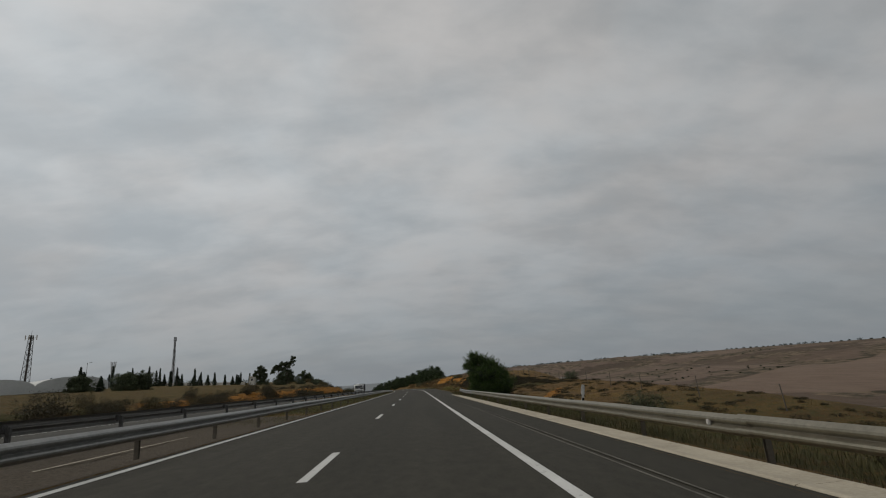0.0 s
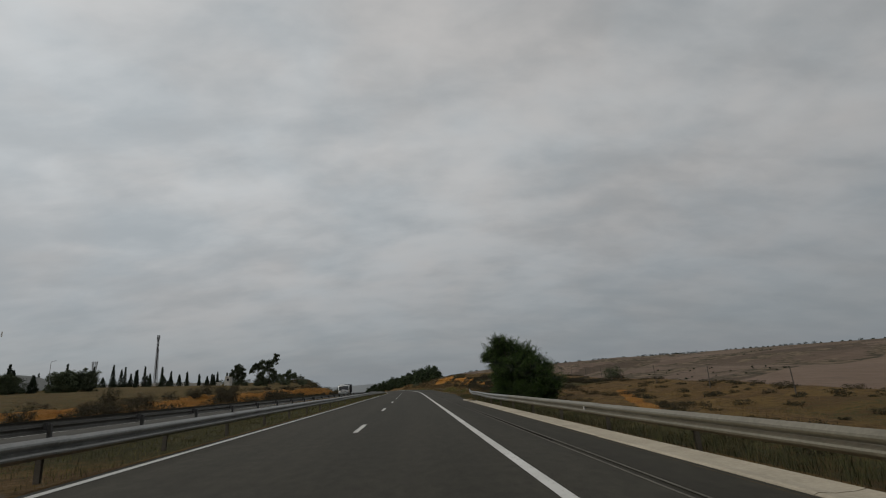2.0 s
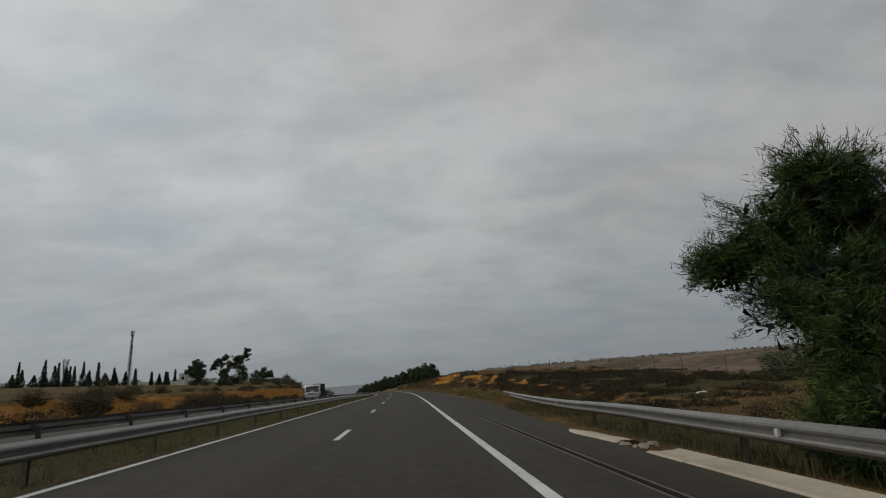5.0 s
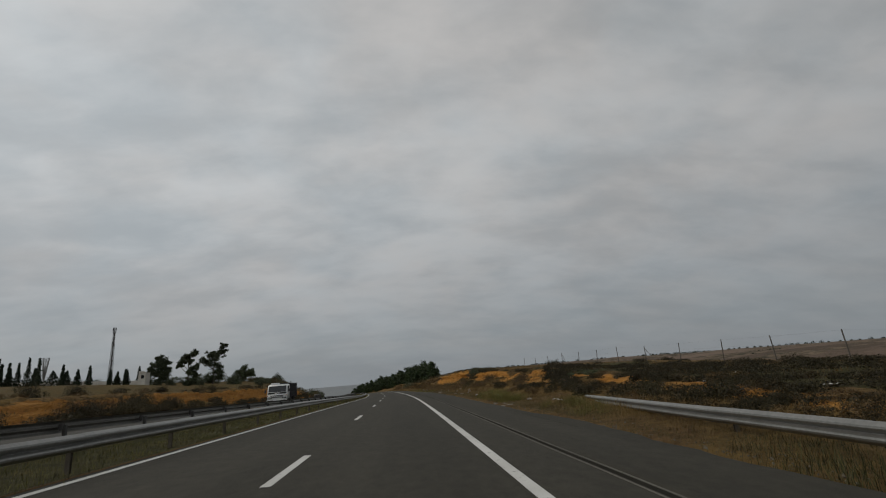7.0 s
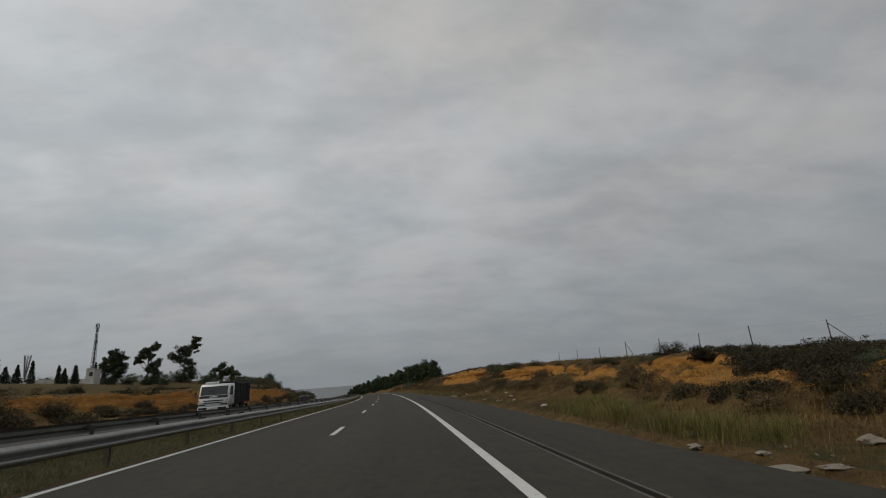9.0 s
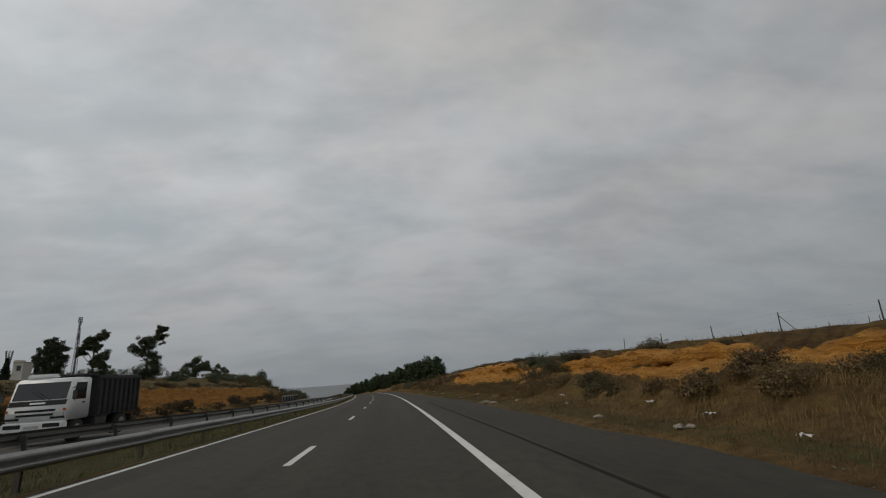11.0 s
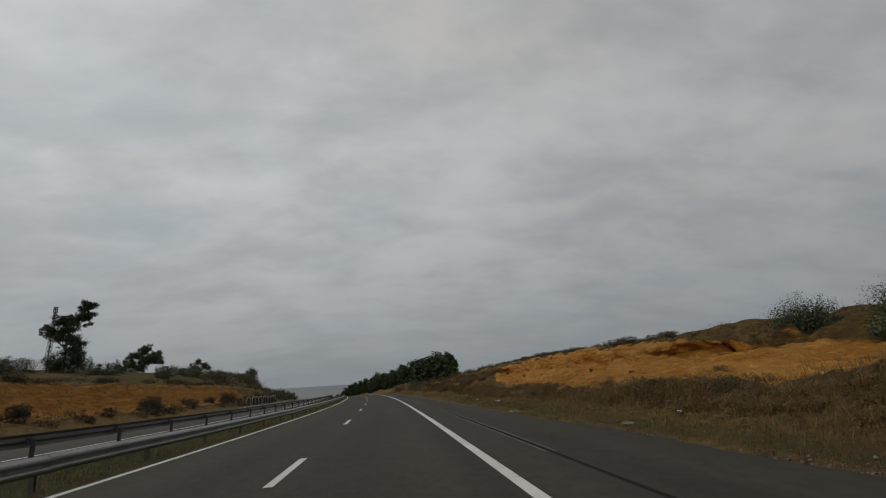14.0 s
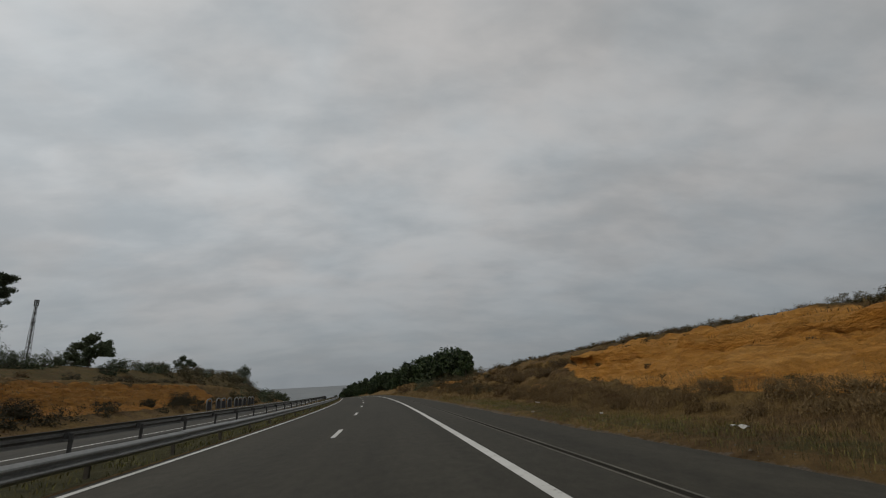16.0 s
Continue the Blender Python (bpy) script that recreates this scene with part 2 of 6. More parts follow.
def earth_material():
    """Dry land: ochre sandstone, brown soil, straw and scrub, laid out by what grows where."""
    m, nt, ln, b = material("dry_land", (0.2, 0.13, 0.07), 0.97, 0, 0.15)
    tc = nt.new("ShaderNodeTexCoord").outputs["Object"]

    def attr(name):
        a = nt.new("ShaderNodeAttribute")
        a.attribute_name = name
        return a.outputs["Fac"]

    n1 = noise_node(nt, ln, 0.35, 6, 0.6, tc)
    n2 = noise_node(nt, ln, 2.6, 6, 0.65, tc)
    n3 = noise_node(nt, ln, 17, 5, 0.7, tc)
    strata = noise_node(nt, ln, 1.0, 6, 0.65, tc, (0.35, 0.35, 2.6))
    ochre = ramp_node(nt, ln, strata, ((0.26, (0.27, 0.105, 0.02)), (0.40, (0.58, 0.26, 0.048)), (0.66, (0.70, 0.36, 0.095))))
    ochre = mix_node(nt, ln, 1.0, ochre, ramp_node(nt, ln, n3, ((0.3, (0.8, 0.78, 0.74)), (0.6, (1.05, 1.05, 1.05)))), "MULTIPLY")
    # dark seams in the colour stand for shade in the rock's pits and ledges
    seam_shade = noise_node(nt, ln, 1.7, 7, 0.7, tc, (0.8, 0.3, 3.4))
    ochre = mix_node(nt, ln, ramp_node(nt, ln, seam_shade, ((0.34, (0.6, 0.6, 0.6)), (0.41, (0, 0, 0)))), ochre, (0.16, 0.07, 0.02))
    soil = ramp_node(nt, ln, n2, ((0.3, (0.06, 0.037, 0.016)), (0.7, (0.172, 0.105, 0.044))))
    straw = ramp_node(nt, ln, n2, ((0.28, (0.088, 0.057, 0.019)), (0.72, (0.225, 0.145, 0.05))))
    green = ramp_node(nt, ln, n2, ((0.3, (0.032, 0.031, 0.011)), (0.7, (0.082, 0.073, 0.026))))
    gravel = ramp_node(nt, ln, n3, ((0.3, (0.07, 0.058, 0.044)), (0.7, (0.18, 0.15, 0.115))))
    def edge(a, noise, k=0.5):
        s = nt.new("ShaderNodeMath")
        s.operation = "MULTIPLY_ADD"
        ln.new(noise, s.inputs[0])
        s.inputs[1].default_value = k
        ln.new(a, s.inputs[2])
        return ramp_node(nt, ln, s.outputs[0], ((0.5 + k * 0.42, (0, 0, 0)), (0.5 + k * 0.58, (1, 1, 1))))

    cells = nt.new("ShaderNodeTexVoronoi")
    cells.inputs["Scale"].default_value = 0.0075
    ln.new(added(nt, ln, tc, noise_colour(nt, ln, tc, 0.01, 70.0)), cells.inputs["Vector"])
    plot = nt.new("ShaderNodeSeparateColor")
    ln.new(cells.outputs["Color"], plot.inputs[0])
    broad = noise_node(nt, ln, 0.011, 5, 0.55, tc)
    scrub = noise_node(nt, ln, 0.09, 9, 0.78, tc, (1, 0.45, 1))
    till = noise_node(nt, ln, 0.05, 6, 0.6, tc, (3.0, 0.6, 1))
    field = ramp_node(nt, ln, plot.outputs[0], ((0.1, (0.078, 0.058, 0.042)), (0.45, (0.122, 0.088, 0.066)), (0.9, (0.152, 0.112, 0.086))))
    field = mix_node(nt, ln, 1.0, field, ramp_node(nt, ln, till, ((0.3, (0.78, 0.78, 0.78)), (0.7, (1.08, 1.08, 1.08)))), "MULTIPLY")
    rough_land = mix_node(nt, ln, ramp_node(nt, ln, scrub, ((0.44, (0, 0, 0)), (0.56, (1, 1, 1)))), (0.15, 0.112, 0.078), (0.036, 0.032, 0.02))
    field = mix_node(nt, ln, ramp_node(nt, ln, broad, ((0.50, (0, 0, 0)), (0.53, (1, 1, 1)))), field, rough_land)
    field = mix_node(nt, ln, ramp_node(nt, ln, scrub, ((0.60, (0, 0, 0)), (0.64, (1, 1, 1)))), field, (0.05, 0.042, 0.028))
    ploughed = ramp_node(nt, ln, till, ((0.3, (0.13, 0.093, 0.07)), (0.7, (0.175, 0.129, 0.099))))
    field = mix_node(nt, ln, edge(attr("tilled"), broad, 0.3), field, ploughed)

    col = mix_node(nt, ln, ramp_node(nt, ln, n1, ((0.38, (0, 0, 0)), (0.6, (1, 1, 1)))), soil, straw)
    col = mix_node(nt, ln, edge(attr("grass"), n2), col, green)
    # darker ochre paints in the left bank's shaded side; the gash shares the tone
    ochre = mix_node(nt, ln, attr("shade_clay"), ochre, mix_node(nt, ln, 1.0, ochre, (0.62, 0.6, 0.56), "MULTIPLY"))
    fray = noise_node(nt, ln, 0.9, 7, 0.68, tc, (1, 0.6, 1.6))
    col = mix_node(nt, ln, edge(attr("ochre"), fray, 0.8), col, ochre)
    col = mix_node(nt, ln, edge(attr("gravel"), n2), col, gravel)
    col = mix_node(nt, ln, attr("field"), col, field)
    # haze put into the colour: the outermost plain pales towards the low sky
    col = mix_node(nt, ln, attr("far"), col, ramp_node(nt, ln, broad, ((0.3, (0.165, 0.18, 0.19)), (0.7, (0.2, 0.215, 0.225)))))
    ln.new(col, b.inputs["Base Color"])
    h = nt.new("ShaderNodeMath")
    h.operation = "ADD"
    ln.new(n2, h.inputs[0])
    ln.new(n3, h.inputs[1])
    pits = noise_node(nt, ln, 3.4, 8, 0.66, tc, (0.8, 0.5, 1.7))
    rock_k = nt.new("ShaderNodeMath")
    rock_k.operation = "MULTIPLY"
    ln.new(attr("ochre"), rock_k.inputs[0])
    ln.new(ramp_node(nt, ln, pits, ((0.36, (0, 0, 0)), (0.52, (0.8, 0.8, 0.8)), (0.75, (1, 1, 1)))), rock_k.inputs[1])
    grit = noise_node(nt, ln, 12.0, 6, 0.7, tc, (0.9, 0.45, 1.6))
    crumbs = nt.new("ShaderNodeMath")
    crumbs.operation = "MULTIPLY_ADD"
    ln.new(grit, crumbs.inputs[0])
    crumbs.inputs[1].default_value = 1.5
    ln.new(h.outputs[0], crumbs.inputs[2])
    total = nt.new("ShaderNodeMath")
    total.operation = "MULTIPLY_ADD"
    ln.new(rock_k.outputs[0], total.inputs[0])
    total.inputs[1].default_value = 13.0
    ln.new(crumbs.outputs[0], total.inputs[2])
    bump_node(nt, ln, b, total.outputs[0], 0.85, 0.16)
    return m


EARTH = earth_material()
LEAF_BUSH = leaf_material("feathery_green_leaves", (0.018, 0.04, 0.008), (0.078, 0.13, 0.026))
LEAF_EUCA = leaf_material("grey_green_gum_leaves", (0.026, 0.036, 0.018), (0.09, 0.108, 0.056))
LEAF_PINE = leaf_material("dark_pine_needles", (0.012, 0.024, 0.009), (0.046, 0.066, 0.022))
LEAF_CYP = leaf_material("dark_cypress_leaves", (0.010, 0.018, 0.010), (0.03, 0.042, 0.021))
LEAF_SCRUB = leaf_material("dull_scrub_leaves", (0.028, 0.024, 0.009), (0.084, 0.068, 0.025), (0.1, 0.066, 0.026))
LEAF_HEATH = leaf_material("dark_heath_leaves", (0.014, 0.0125, 0.005), (0.05, 0.042, 0.016), (0.062, 0.042, 0.018))
LEAF_DRY = leaf_material("dry_brown_twigs", (0.065, 0.041, 0.016), (0.17, 0.105, 0.04), (0.1, 0.07, 0.024))
STRAW = leaf_material("dry_straw_blades", (0.088, 0.058, 0.02), (0.2, 0.132, 0.047), (0.13, 0.08, 0.028))
LEAF_TAN = leaf_material("dead_tan_brush", (0.072, 0.048, 0.02), (0.175, 0.116, 0.05), (0.12, 0.075, 0.03))
DARK_BLADES = leaf_material("rank_dark_grass_blades", (0.022, 0.026, 0.008), (0.066, 0.064, 0.02), (0.08, 0.062, 0.026))
GREEN_BLADES = leaf_material("green_grass_blades", (0.048, 0.05, 0.011), (0.14, 0.13, 0.03), (0.16, 0.115, 0.04))
WHITE_WALL = varied("dirty_white_render", (0.42, 0.40, 0.36), (0.62, 0.60, 0.55), 0.5, 0.9)
GREENHOUSE = varied("milky_plastic_sheet", (0.36, 0.37, 0.36), (0.52, 0.53, 0.52), 0.2, 0.55)
DARK_GLASS, _n, _l, _b = material("dark_glass", (0.012, 0.014, 0.016), 0.08, 0, 0.6)
TRUCK_WHITE = varied("chalky_white_truck_paint", (0.66, 0.67, 0.66), (0.82, 0.83, 0.82), 1.5, 0.45, spec=0.5, bump=0)
TRUCK_DARK = varied("rusty_dark_tipper_steel", (0.030, 0.030, 0.034), (0.075, 0.072, 0.075), 1.2, 0.7, 0.2, bump=0.15)
RUBBER = varied("worn_tyre_rubber", (0.018, 0.018, 0.018), (0.04, 0.039, 0.037), 3, 0.85)
LAMP_GLASS, _n, _l, _b = material("clear_headlamp", (0.55, 0.56, 0.55), 0.15, 0, 0.6)
ORANGE, _n, _l, _b = material("orange_lens", (0.5, 0.12, 0.01), 0.3)
LITTER = varied("white_litter_plastic", (0.34, 0.33, 0.31), (0.56, 0.55, 0.53), 5, 0.6)
GRAVEL = varied("grey_chippings", (0.07, 0.06, 0.043), (0.185, 0.16, 0.118), 9, 0.95, bump=0.3)
STONE = varied("pale_grey_stone", (0.14, 0.122, 0.095), (0.28, 0.25, 0.2), 3, 0.95, bump=0.5)

# ---------------------------------------------------------------- the line of the road
S0, S1 = -140.0, 620.0
SS = np.arange(S0, S1 + 0.5, 1.0)
KNOT = [-30, 20, 60, 100, 140, 180, 230, 300, 420]
BEND = np.interp(SS, KNOT, [-0.000149, -0.000057, 0.000194, 0.000515, 0.000546, 0.000883, 0.000993, 0.001056, 0.001103])
SAG = np.interp(SS, KNOT, [-0.000102, -0.000016, 0.000101, -0.000235, 0.000128, 0.000039, -0.000117, -0.000254, -0.000384])
ZERO = int(-S0)
PSI = np.cumsum(BEND)
PSI += 0.001088 - PSI[ZERO]
GRADE = np.cumsum(SAG)
GRADE += -0.024453 - GRADE[ZERO]
GRADE[:ZERO - 30] = GRADE[ZERO - 30]
AX, AY, AZ_ = np.cumsum(-np.sin(PSI)), np.cumsum(np.cos(PSI)), np.cumsum(GRADE)
AX -= AX[ZERO]
AY -= AY[ZERO]
AZ_ -= AZ_[ZERO]
FALL = np.interp(SS, KNOT, [-0.0452, -0.0411, -0.0330, -0.0033, 0.0185, 0.0271, 0.0263, 0.0217, 0.0160])


def on_road(s, a, h=0.0):
    """World point at s metres along, a metres right of the lane line, h above the carriageway."""
    x, y, z, p, f = (np.interp(s, SS, q) for q in (AX, AY, AZ_, PSI, FALL))
    return np.array((x + a * np.cos(p), y + a * np.sin(p), z + f * np.clip(a, -7.5, 8.0) + h))


def heading(s):
    return float(np.interp(s, SS, PSI))


def ribbon(name, s0, s1, step, cross, mat, parent=None, label=""):
    """A strip along the road; cross: (a, height) across it, left to right."""
    ss = np.arange(s0, s1 + step * 0.5, step)
    vs, uv = [], []
    for s in ss:
        for a, h in cross:
            vs.append(on_road(s, a, h))
            uv.append((a, s))
    n = len(cross)
    fs = [(i * n + j, i * n + j + 1, (i + 1) * n + j + 1, (i + 1) * n + j) for i in range(len(ss) - 1) for j in range(n - 1)]
    return mesh(name, vs, fs, mat, parent, label, uv)


def mesh(name, vs, fs, mat, parent=None, label="", uv=None, smooth=False):
    me = bpy.data.meshes.new(name)
    me.from_pydata([tuple(map(float, v)) for v in vs], [], fs)
    if uv is not None:
        layer = me.uv_layers.new()
        vi = np.empty(len(me.loops), np.int32)
        me.loops.foreach_get("vertex_index", vi)
        layer.data.foreach_set("uv", np.asarray(uv, np.float32)[vi].ravel())
    if smooth:
        me.polygons.foreach_set("use_smooth", [True] * len(me.polygons))
    me.materials.append(mat)
    ob = new(name, me)
    if parent:
        ob.parent = parent
    if label:
        ob["label"] = label
    return ob


def part(name, bm, mat, parent, label="", smooth=False):
    me = bpy.data.meshes.new(name)
    bm.to_mesh(me)
    bm.free()
    me.materials.append(mat)
    if smooth:
        me.polygons.foreach_set("use_smooth", [True] * len(me.polygons))
    ob = new(name, me)
    ob.parent = parent
    if label:
        ob["label"] = label
    return ob


def again(name, ob, m, parent):
    """One more object on the same mesh, at the pose m under parent."""
    o = new(name, ob.data)
    o.parent = parent
    o.matrix_basis = m
    return o


def box(bm, x0, x1, y0, y1, z0, z1, bevel=0.0):
    g = bmesh.ops.create_cube(bm, size=1.0)["verts"]
    bmesh.ops.transform(bm, matrix=Matrix.Translation(((x0 + x1) / 2, (y0 + y1) / 2, (z0 + z1) / 2)) @ Matrix.Diagonal((x1 - x0, y1 - y0, z1 - z0, 1)), verts=g)
    if bevel:
        es = list({e for v in g for e in v.link_edges})
        bmesh.ops.bevel(bm, geom=es, offset=bevel, segments=2, affect="EDGES")


def rod(bm, a, b, r0, r1=None, seg=8):
    a, b = Vector(a), Vector(b)
    d = b - a
    m = Matrix.Translation((a + b) / 2) @ d.to_track_quat("Z", "Y").to_matrix().to_4x4()
    bmesh.ops.create_cone(bm, cap_ends=True, segments=seg, radius1=r0, radius2=r0 if r1 is None else r1, depth=d.length, matrix=m)


def empty(name, m, label, category, group="", kind=""):
    e = new(name)
    e.matrix_world = m
    return tagged(e, label, category, group, kind)


# ---------------------------------------------------------------- the land
def smooth(a, b, t):
    t = np.clip((t - a) / (b - a), 0, 1)
    return t * t * (3 - 2 * t)


def wave(x, y, f, seed=0.0):
    """A quick, smooth, uneven field between about -1 and 1."""
    x, y = x * f + seed * 7.31, y * f - seed * 3.17
    return (np.sin(x * 1.0 + 1.3 * np.sin(y * 0.7 + seed)) + np.sin(y * 1.31 + 1.7 * np.sin(x * 0.53 + 2 * seed)) + np.sin((x + y) * 0.77 + np.sin(x * 1.9 - y * 1.3))) / 3


def rough(x, y, f, n=4, seed=0.0):
    t, k = 0.0, 1.0
    for i in range(n):
        t = t + k * wave(x, y, f * 2.03 ** i, seed + i * 1.7)
        k *= 0.55
    return t


def lumps(x, y, octaves=4, seed=0):
    """Uneven value noise between 0 and 1, with sharp ridges and pits."""
    total, amp, weight = 0.0, 1.0, 0.0
    for i in range(octaves):
        f = 2.07 ** i
        u, v = np.asarray(x, float) * f + 17.3 * i + seed, np.asarray(y, float) * f - 9.1 * i
        i0, j0 = np.floor(u), np.floor(v)
        fu, fv = u - i0, v - j0
        fu, fv = fu * fu * (3 - 2 * fu), fv * fv * (3 - 2 * fv)

        def corner(p, q):
            t = np.sin(p * 127.1 + q * 311.7) * 43758.5453
            return t - np.floor(t)

        n = (corner(i0, j0) * (1 - fu) + corner(i0 + 1, j0) * fu) * (1 - fv) + (corner(i0, j0 + 1) * (1 - fu) + corner(i0 + 1, j0 + 1) * fu) * fv
        total, weight, amp = total + amp * (1 - np.abs(2 * n - 1)), weight + amp, amp * 0.56
    return total / weight


def right_top(s):
    """Height of the top of the cutting on the right and how far off its crest lies."""
    h = np.interp(s, [40, 62, 80, 90, 103, 116, 125, 136, 146, 156, 170, 190, 205, 225, 260, 330, 420], [0, 0.15, 1.0, 1.5, 2.0, 2.4, 2.55, 2.9, 3.2, 3.3, 3.5, 3.2, 2.3, 2.1, 2.6, 2.6, 2.0])
    c = np.interp(s, [60, 95, 125, 155, 190, 225], [13.5, 14.0, 16.5, 18.5, 17.5, 16.0])
    return h, c


def left_top(s):
    h = np.interp(s, [-60, 20, 60, 95, 120, 170, 245, 300, 380], [0.5, 0.8, 1.3, 2.2, 2.8, 3.7, 3.9, 3.2, 2.0])
    return h


def land(s, a):
    """Height of the ground above the road's axis, and what covers it."""
    flat = np.interp(s, SS, FALL) * np.clip(a, -7.5, 8.0)
    x, y = a, s
    bumps = rough(x, y, 0.9, 4, 2.0)
    # right side
    ht, crest = right_top(s)
    toe = 7.3
    u = np.clip((a - toe) / (crest - toe), 0, 1)
    us = u + 0.05 * wave(x, y, 0.35, 5)
    step = smooth(-0.8, -0.1, wave(y, y * 0.3, 0.42, 4)) * smooth(1.6, 2.4, ht)
    ledge = 0.25 * u + 0.75 * (0.35 * smooth(0.12, 0.5, u) + 0.65 * smooth(0.45, 0.95, us))
    ledge = ledge * (1 - step) + step * (0.25 * u + 0.75 * (0.30 * smooth(0.10, 0.42, u) + 0.28 * smooth(0.36, 0.66, us) + 0.2 * smooth(0.655, 0.685, us) + 0.22 * smooth(0.70, 0.98, us)))
    face = smooth(0.2, 0.42, u) * (1 - smooth(0.93, 1.0, u))
    beds = np.sin((ht * ledge + 0.02 * y) * 8 + 2.0 * wave(x, y, 0.3, 3))
    cut = ht * ledge + face * smooth(0.5, 1.6, ht) * (0.14 * rough(x * 0.6, y * 0.5, 1.9, 3, 1.0) + 0.10 * beds + 0.34 * (1 - smooth(0.74, 0.95, u)) * (lumps(x * 1.1, y * 0.62, 4, 3.0) - 0.5) + 0.26 * (1 - 0.7 * smooth(0.8, 0.95, u)) * (lumps(x * 2.6 + 0.3 * y, y * 1.1, 3, 8.0) - 0.5) - 0.26 * smooth(0.66, 0.86, lumps(x * 0.9, y * 0.45, 2, 5.0)))
    cut = cut + smooth(crest, crest + 30, a) * ht * 0.25 * smooth(150, 200, s)
    fill = -0.18 * smooth(6.6, 8.0, a) - 1.6 * smooth(8.0, 26.0, a) - 2.0 * smooth(20, 60, a) + 0.10 * bumps * smooth(7, 10, a)
    fill = fill + 0.8 * smooth(10, 16, a) * smooth(18, 45, s) * (1 - smooth(22, 45, a)) + 0.5 * wave(x, y, 0.12, 2) * smooth(10, 20, a)
    k = smooth(46, 80, s)
    right = fill * (1 - k) + (cut + 0.05 * bumps * smooth(7, 8.5, a)) * k
    top = np.interp(s, [-20, 10, 16, 21, 32, 42, 56, 71, 78, 88, 105, 137, 150], [-2.6, -2.3, -2.1, -1.42, -0.7, -0.3, 0.17, 0.48, 0.69, 1.14, 1.9, 2.8, 3.1])
    w = smooth(np.where(s < 60, 10, crest - 1), np.where(s < 60, 22, crest + 6), a) * (1 - smooth(135, 160, s))
    right = right * (1 - w) + (top + 0.12 * wave(x, y, 0.45, 3) + 0.05 * bumps) * w
    vale = -22 * smooth(40, 190, a) + 29 * smooth(430, 1050, a) - 9 * smooth(620, 880, a) + 4.0 * wave(x, y, 0.006, 1) * smooth(80, 300, a) + 3.5 * wave(x, y, 0.0023, 4) * smooth(60, 300, a) * (1 - smooth(800, 1050, a))
    vale = vale + 5.0 * np.exp(-((a - 420 - 0.5 * (s - 300)) / 70) ** 2) * smooth(150, 260, s) - 5.5 * np.exp(-((a - 560 - 0.4 * (s - 300)) / 60) ** 2)
    brink = np.interp(s, [150, 200], [24.8, 60])
    right = right + vale * smooth(30, 80, a) - 10.0 * smooth(brink, brink + 34, a) * (1 - smooth(400, 1000, a))
    # left side
    hl = left_top(s)
    v = np.clip((-a - 19.0) / 10.5, 0, 1)
    bank = hl * (0.22 * smooth(0, 0.3, v) + 0.78 * smooth(0.3 + 0.06 * wave(x, y, 0.3, 8), 1.0, v))
    face_l = smooth(0.15, 0.34, v) * (1 - smooth(0.9, 1.0, v))
    bank = bank + face_l * (0.2 * rough(x * 0.5, y * 0.8, 1.4, 4, 6.0) + 0.14 * np.sin(bank * 8 + 2 * wave(x, y, 0.25, 2)) + 0.10 * rough(x, y, 4.0, 2, 4.0))
    axis = np.interp(s, SS, AZ_)
    plain = np.maximum(np.interp(-a, [29, 39, 46, 60, 110, 200], [-1.5, 0.5, 1.2, 2.4, 4.6, 5.0]) - axis, hl) - 12 * smooth(450, 560, s)
    bank = bank + (plain - hl) * smooth(28.5, 40, -a) + 0.10 * bumps * smooth(19, 22, -a) + 0.35 * wave(x, y, 0.07, 3) * smooth(28, 40, -a)
    med = -0.05 * smooth(3.7, 4.2, -a) + 0.04 * bumps * (smooth(3.9, 4.6, -a) - smooth(7.4, 7.9, -a))
    left = med * (1 - smooth(18.5, 19.5, -a)) + (0.1 + bank) * smooth(18.5, 19.5, -a)
    h = np.where(a > 0, right, left)
    out = 5.4 + 1.45 * smooth(44, 60, s)
    under = (smooth(-3.75, -3.6, a) * (1 - smooth(out, out + 0.3, a))) + (smooth(-18.4, -18.2, a) * (1 - smooth(-8.6, -8.4, a)))
    h = h - 0.16 * under - 0.05 * smooth(5.6, 6.2, a) * (1 - smooth(7.2, 7.8, a))
    # what covers it
    low = np.interp(s, [74, 80, 84, 86.5, 90, 92, 95, 98, 101, 104, 108, 111, 119, 123, 126, 130, 140, 147, 155, 162, 166, 172], [11.9, 11.7, 12.2, 10.4, 10.4, 10.9, 11.3, 10.3, 10.8, 11.4, 10.8, 11.0, 11.3, 11.5, 10.3, 10.9, 10.5, 10.3, 10.4, 11.6, 12.2, 13.0])
    high = np.interp(s, [74, 80, 84, 86.5, 90, 92, 95, 98, 101, 104, 108, 111, 119, 123, 126, 130, 140, 147, 155, 162, 166, 172], [12.3, 12.6, 12.9, 11.2, 12.6, 13.0, 12.4, 12.7, 12.2, 12.7, 13.4, 14.1, 14.4, 13.9, 13.3, 13.6, 14.6, 15.8, 17.4, 17.2, 16.6, 15.0])
    bare = smooth(low - 0.35, low + 0.35, a) * (1 - smooth(high - 0.3, high + 0.5, a))
    ochre = (0.26 + (0.34 + 0.06 * smooth(98, 106, s)) * bare + 0.14 * smooth(133, 142, s) * bare) * smooth(72, 76, s) * (1 - smooth(168, 174, s)) * smooth(9.6, 10.4, a) * (1 - smooth(19, 20, a))
    ochre = ochre + 0.58 * smooth(202, 206, s) * (1 - smooth(222, 228, s)) * smooth(10, 11, a) * (1 - smooth(14.5, 16, a)) + 0.55 * np.exp(-((s - 169) / 1.8) ** 2 - ((a - 10.4) / 0.5) ** 2)
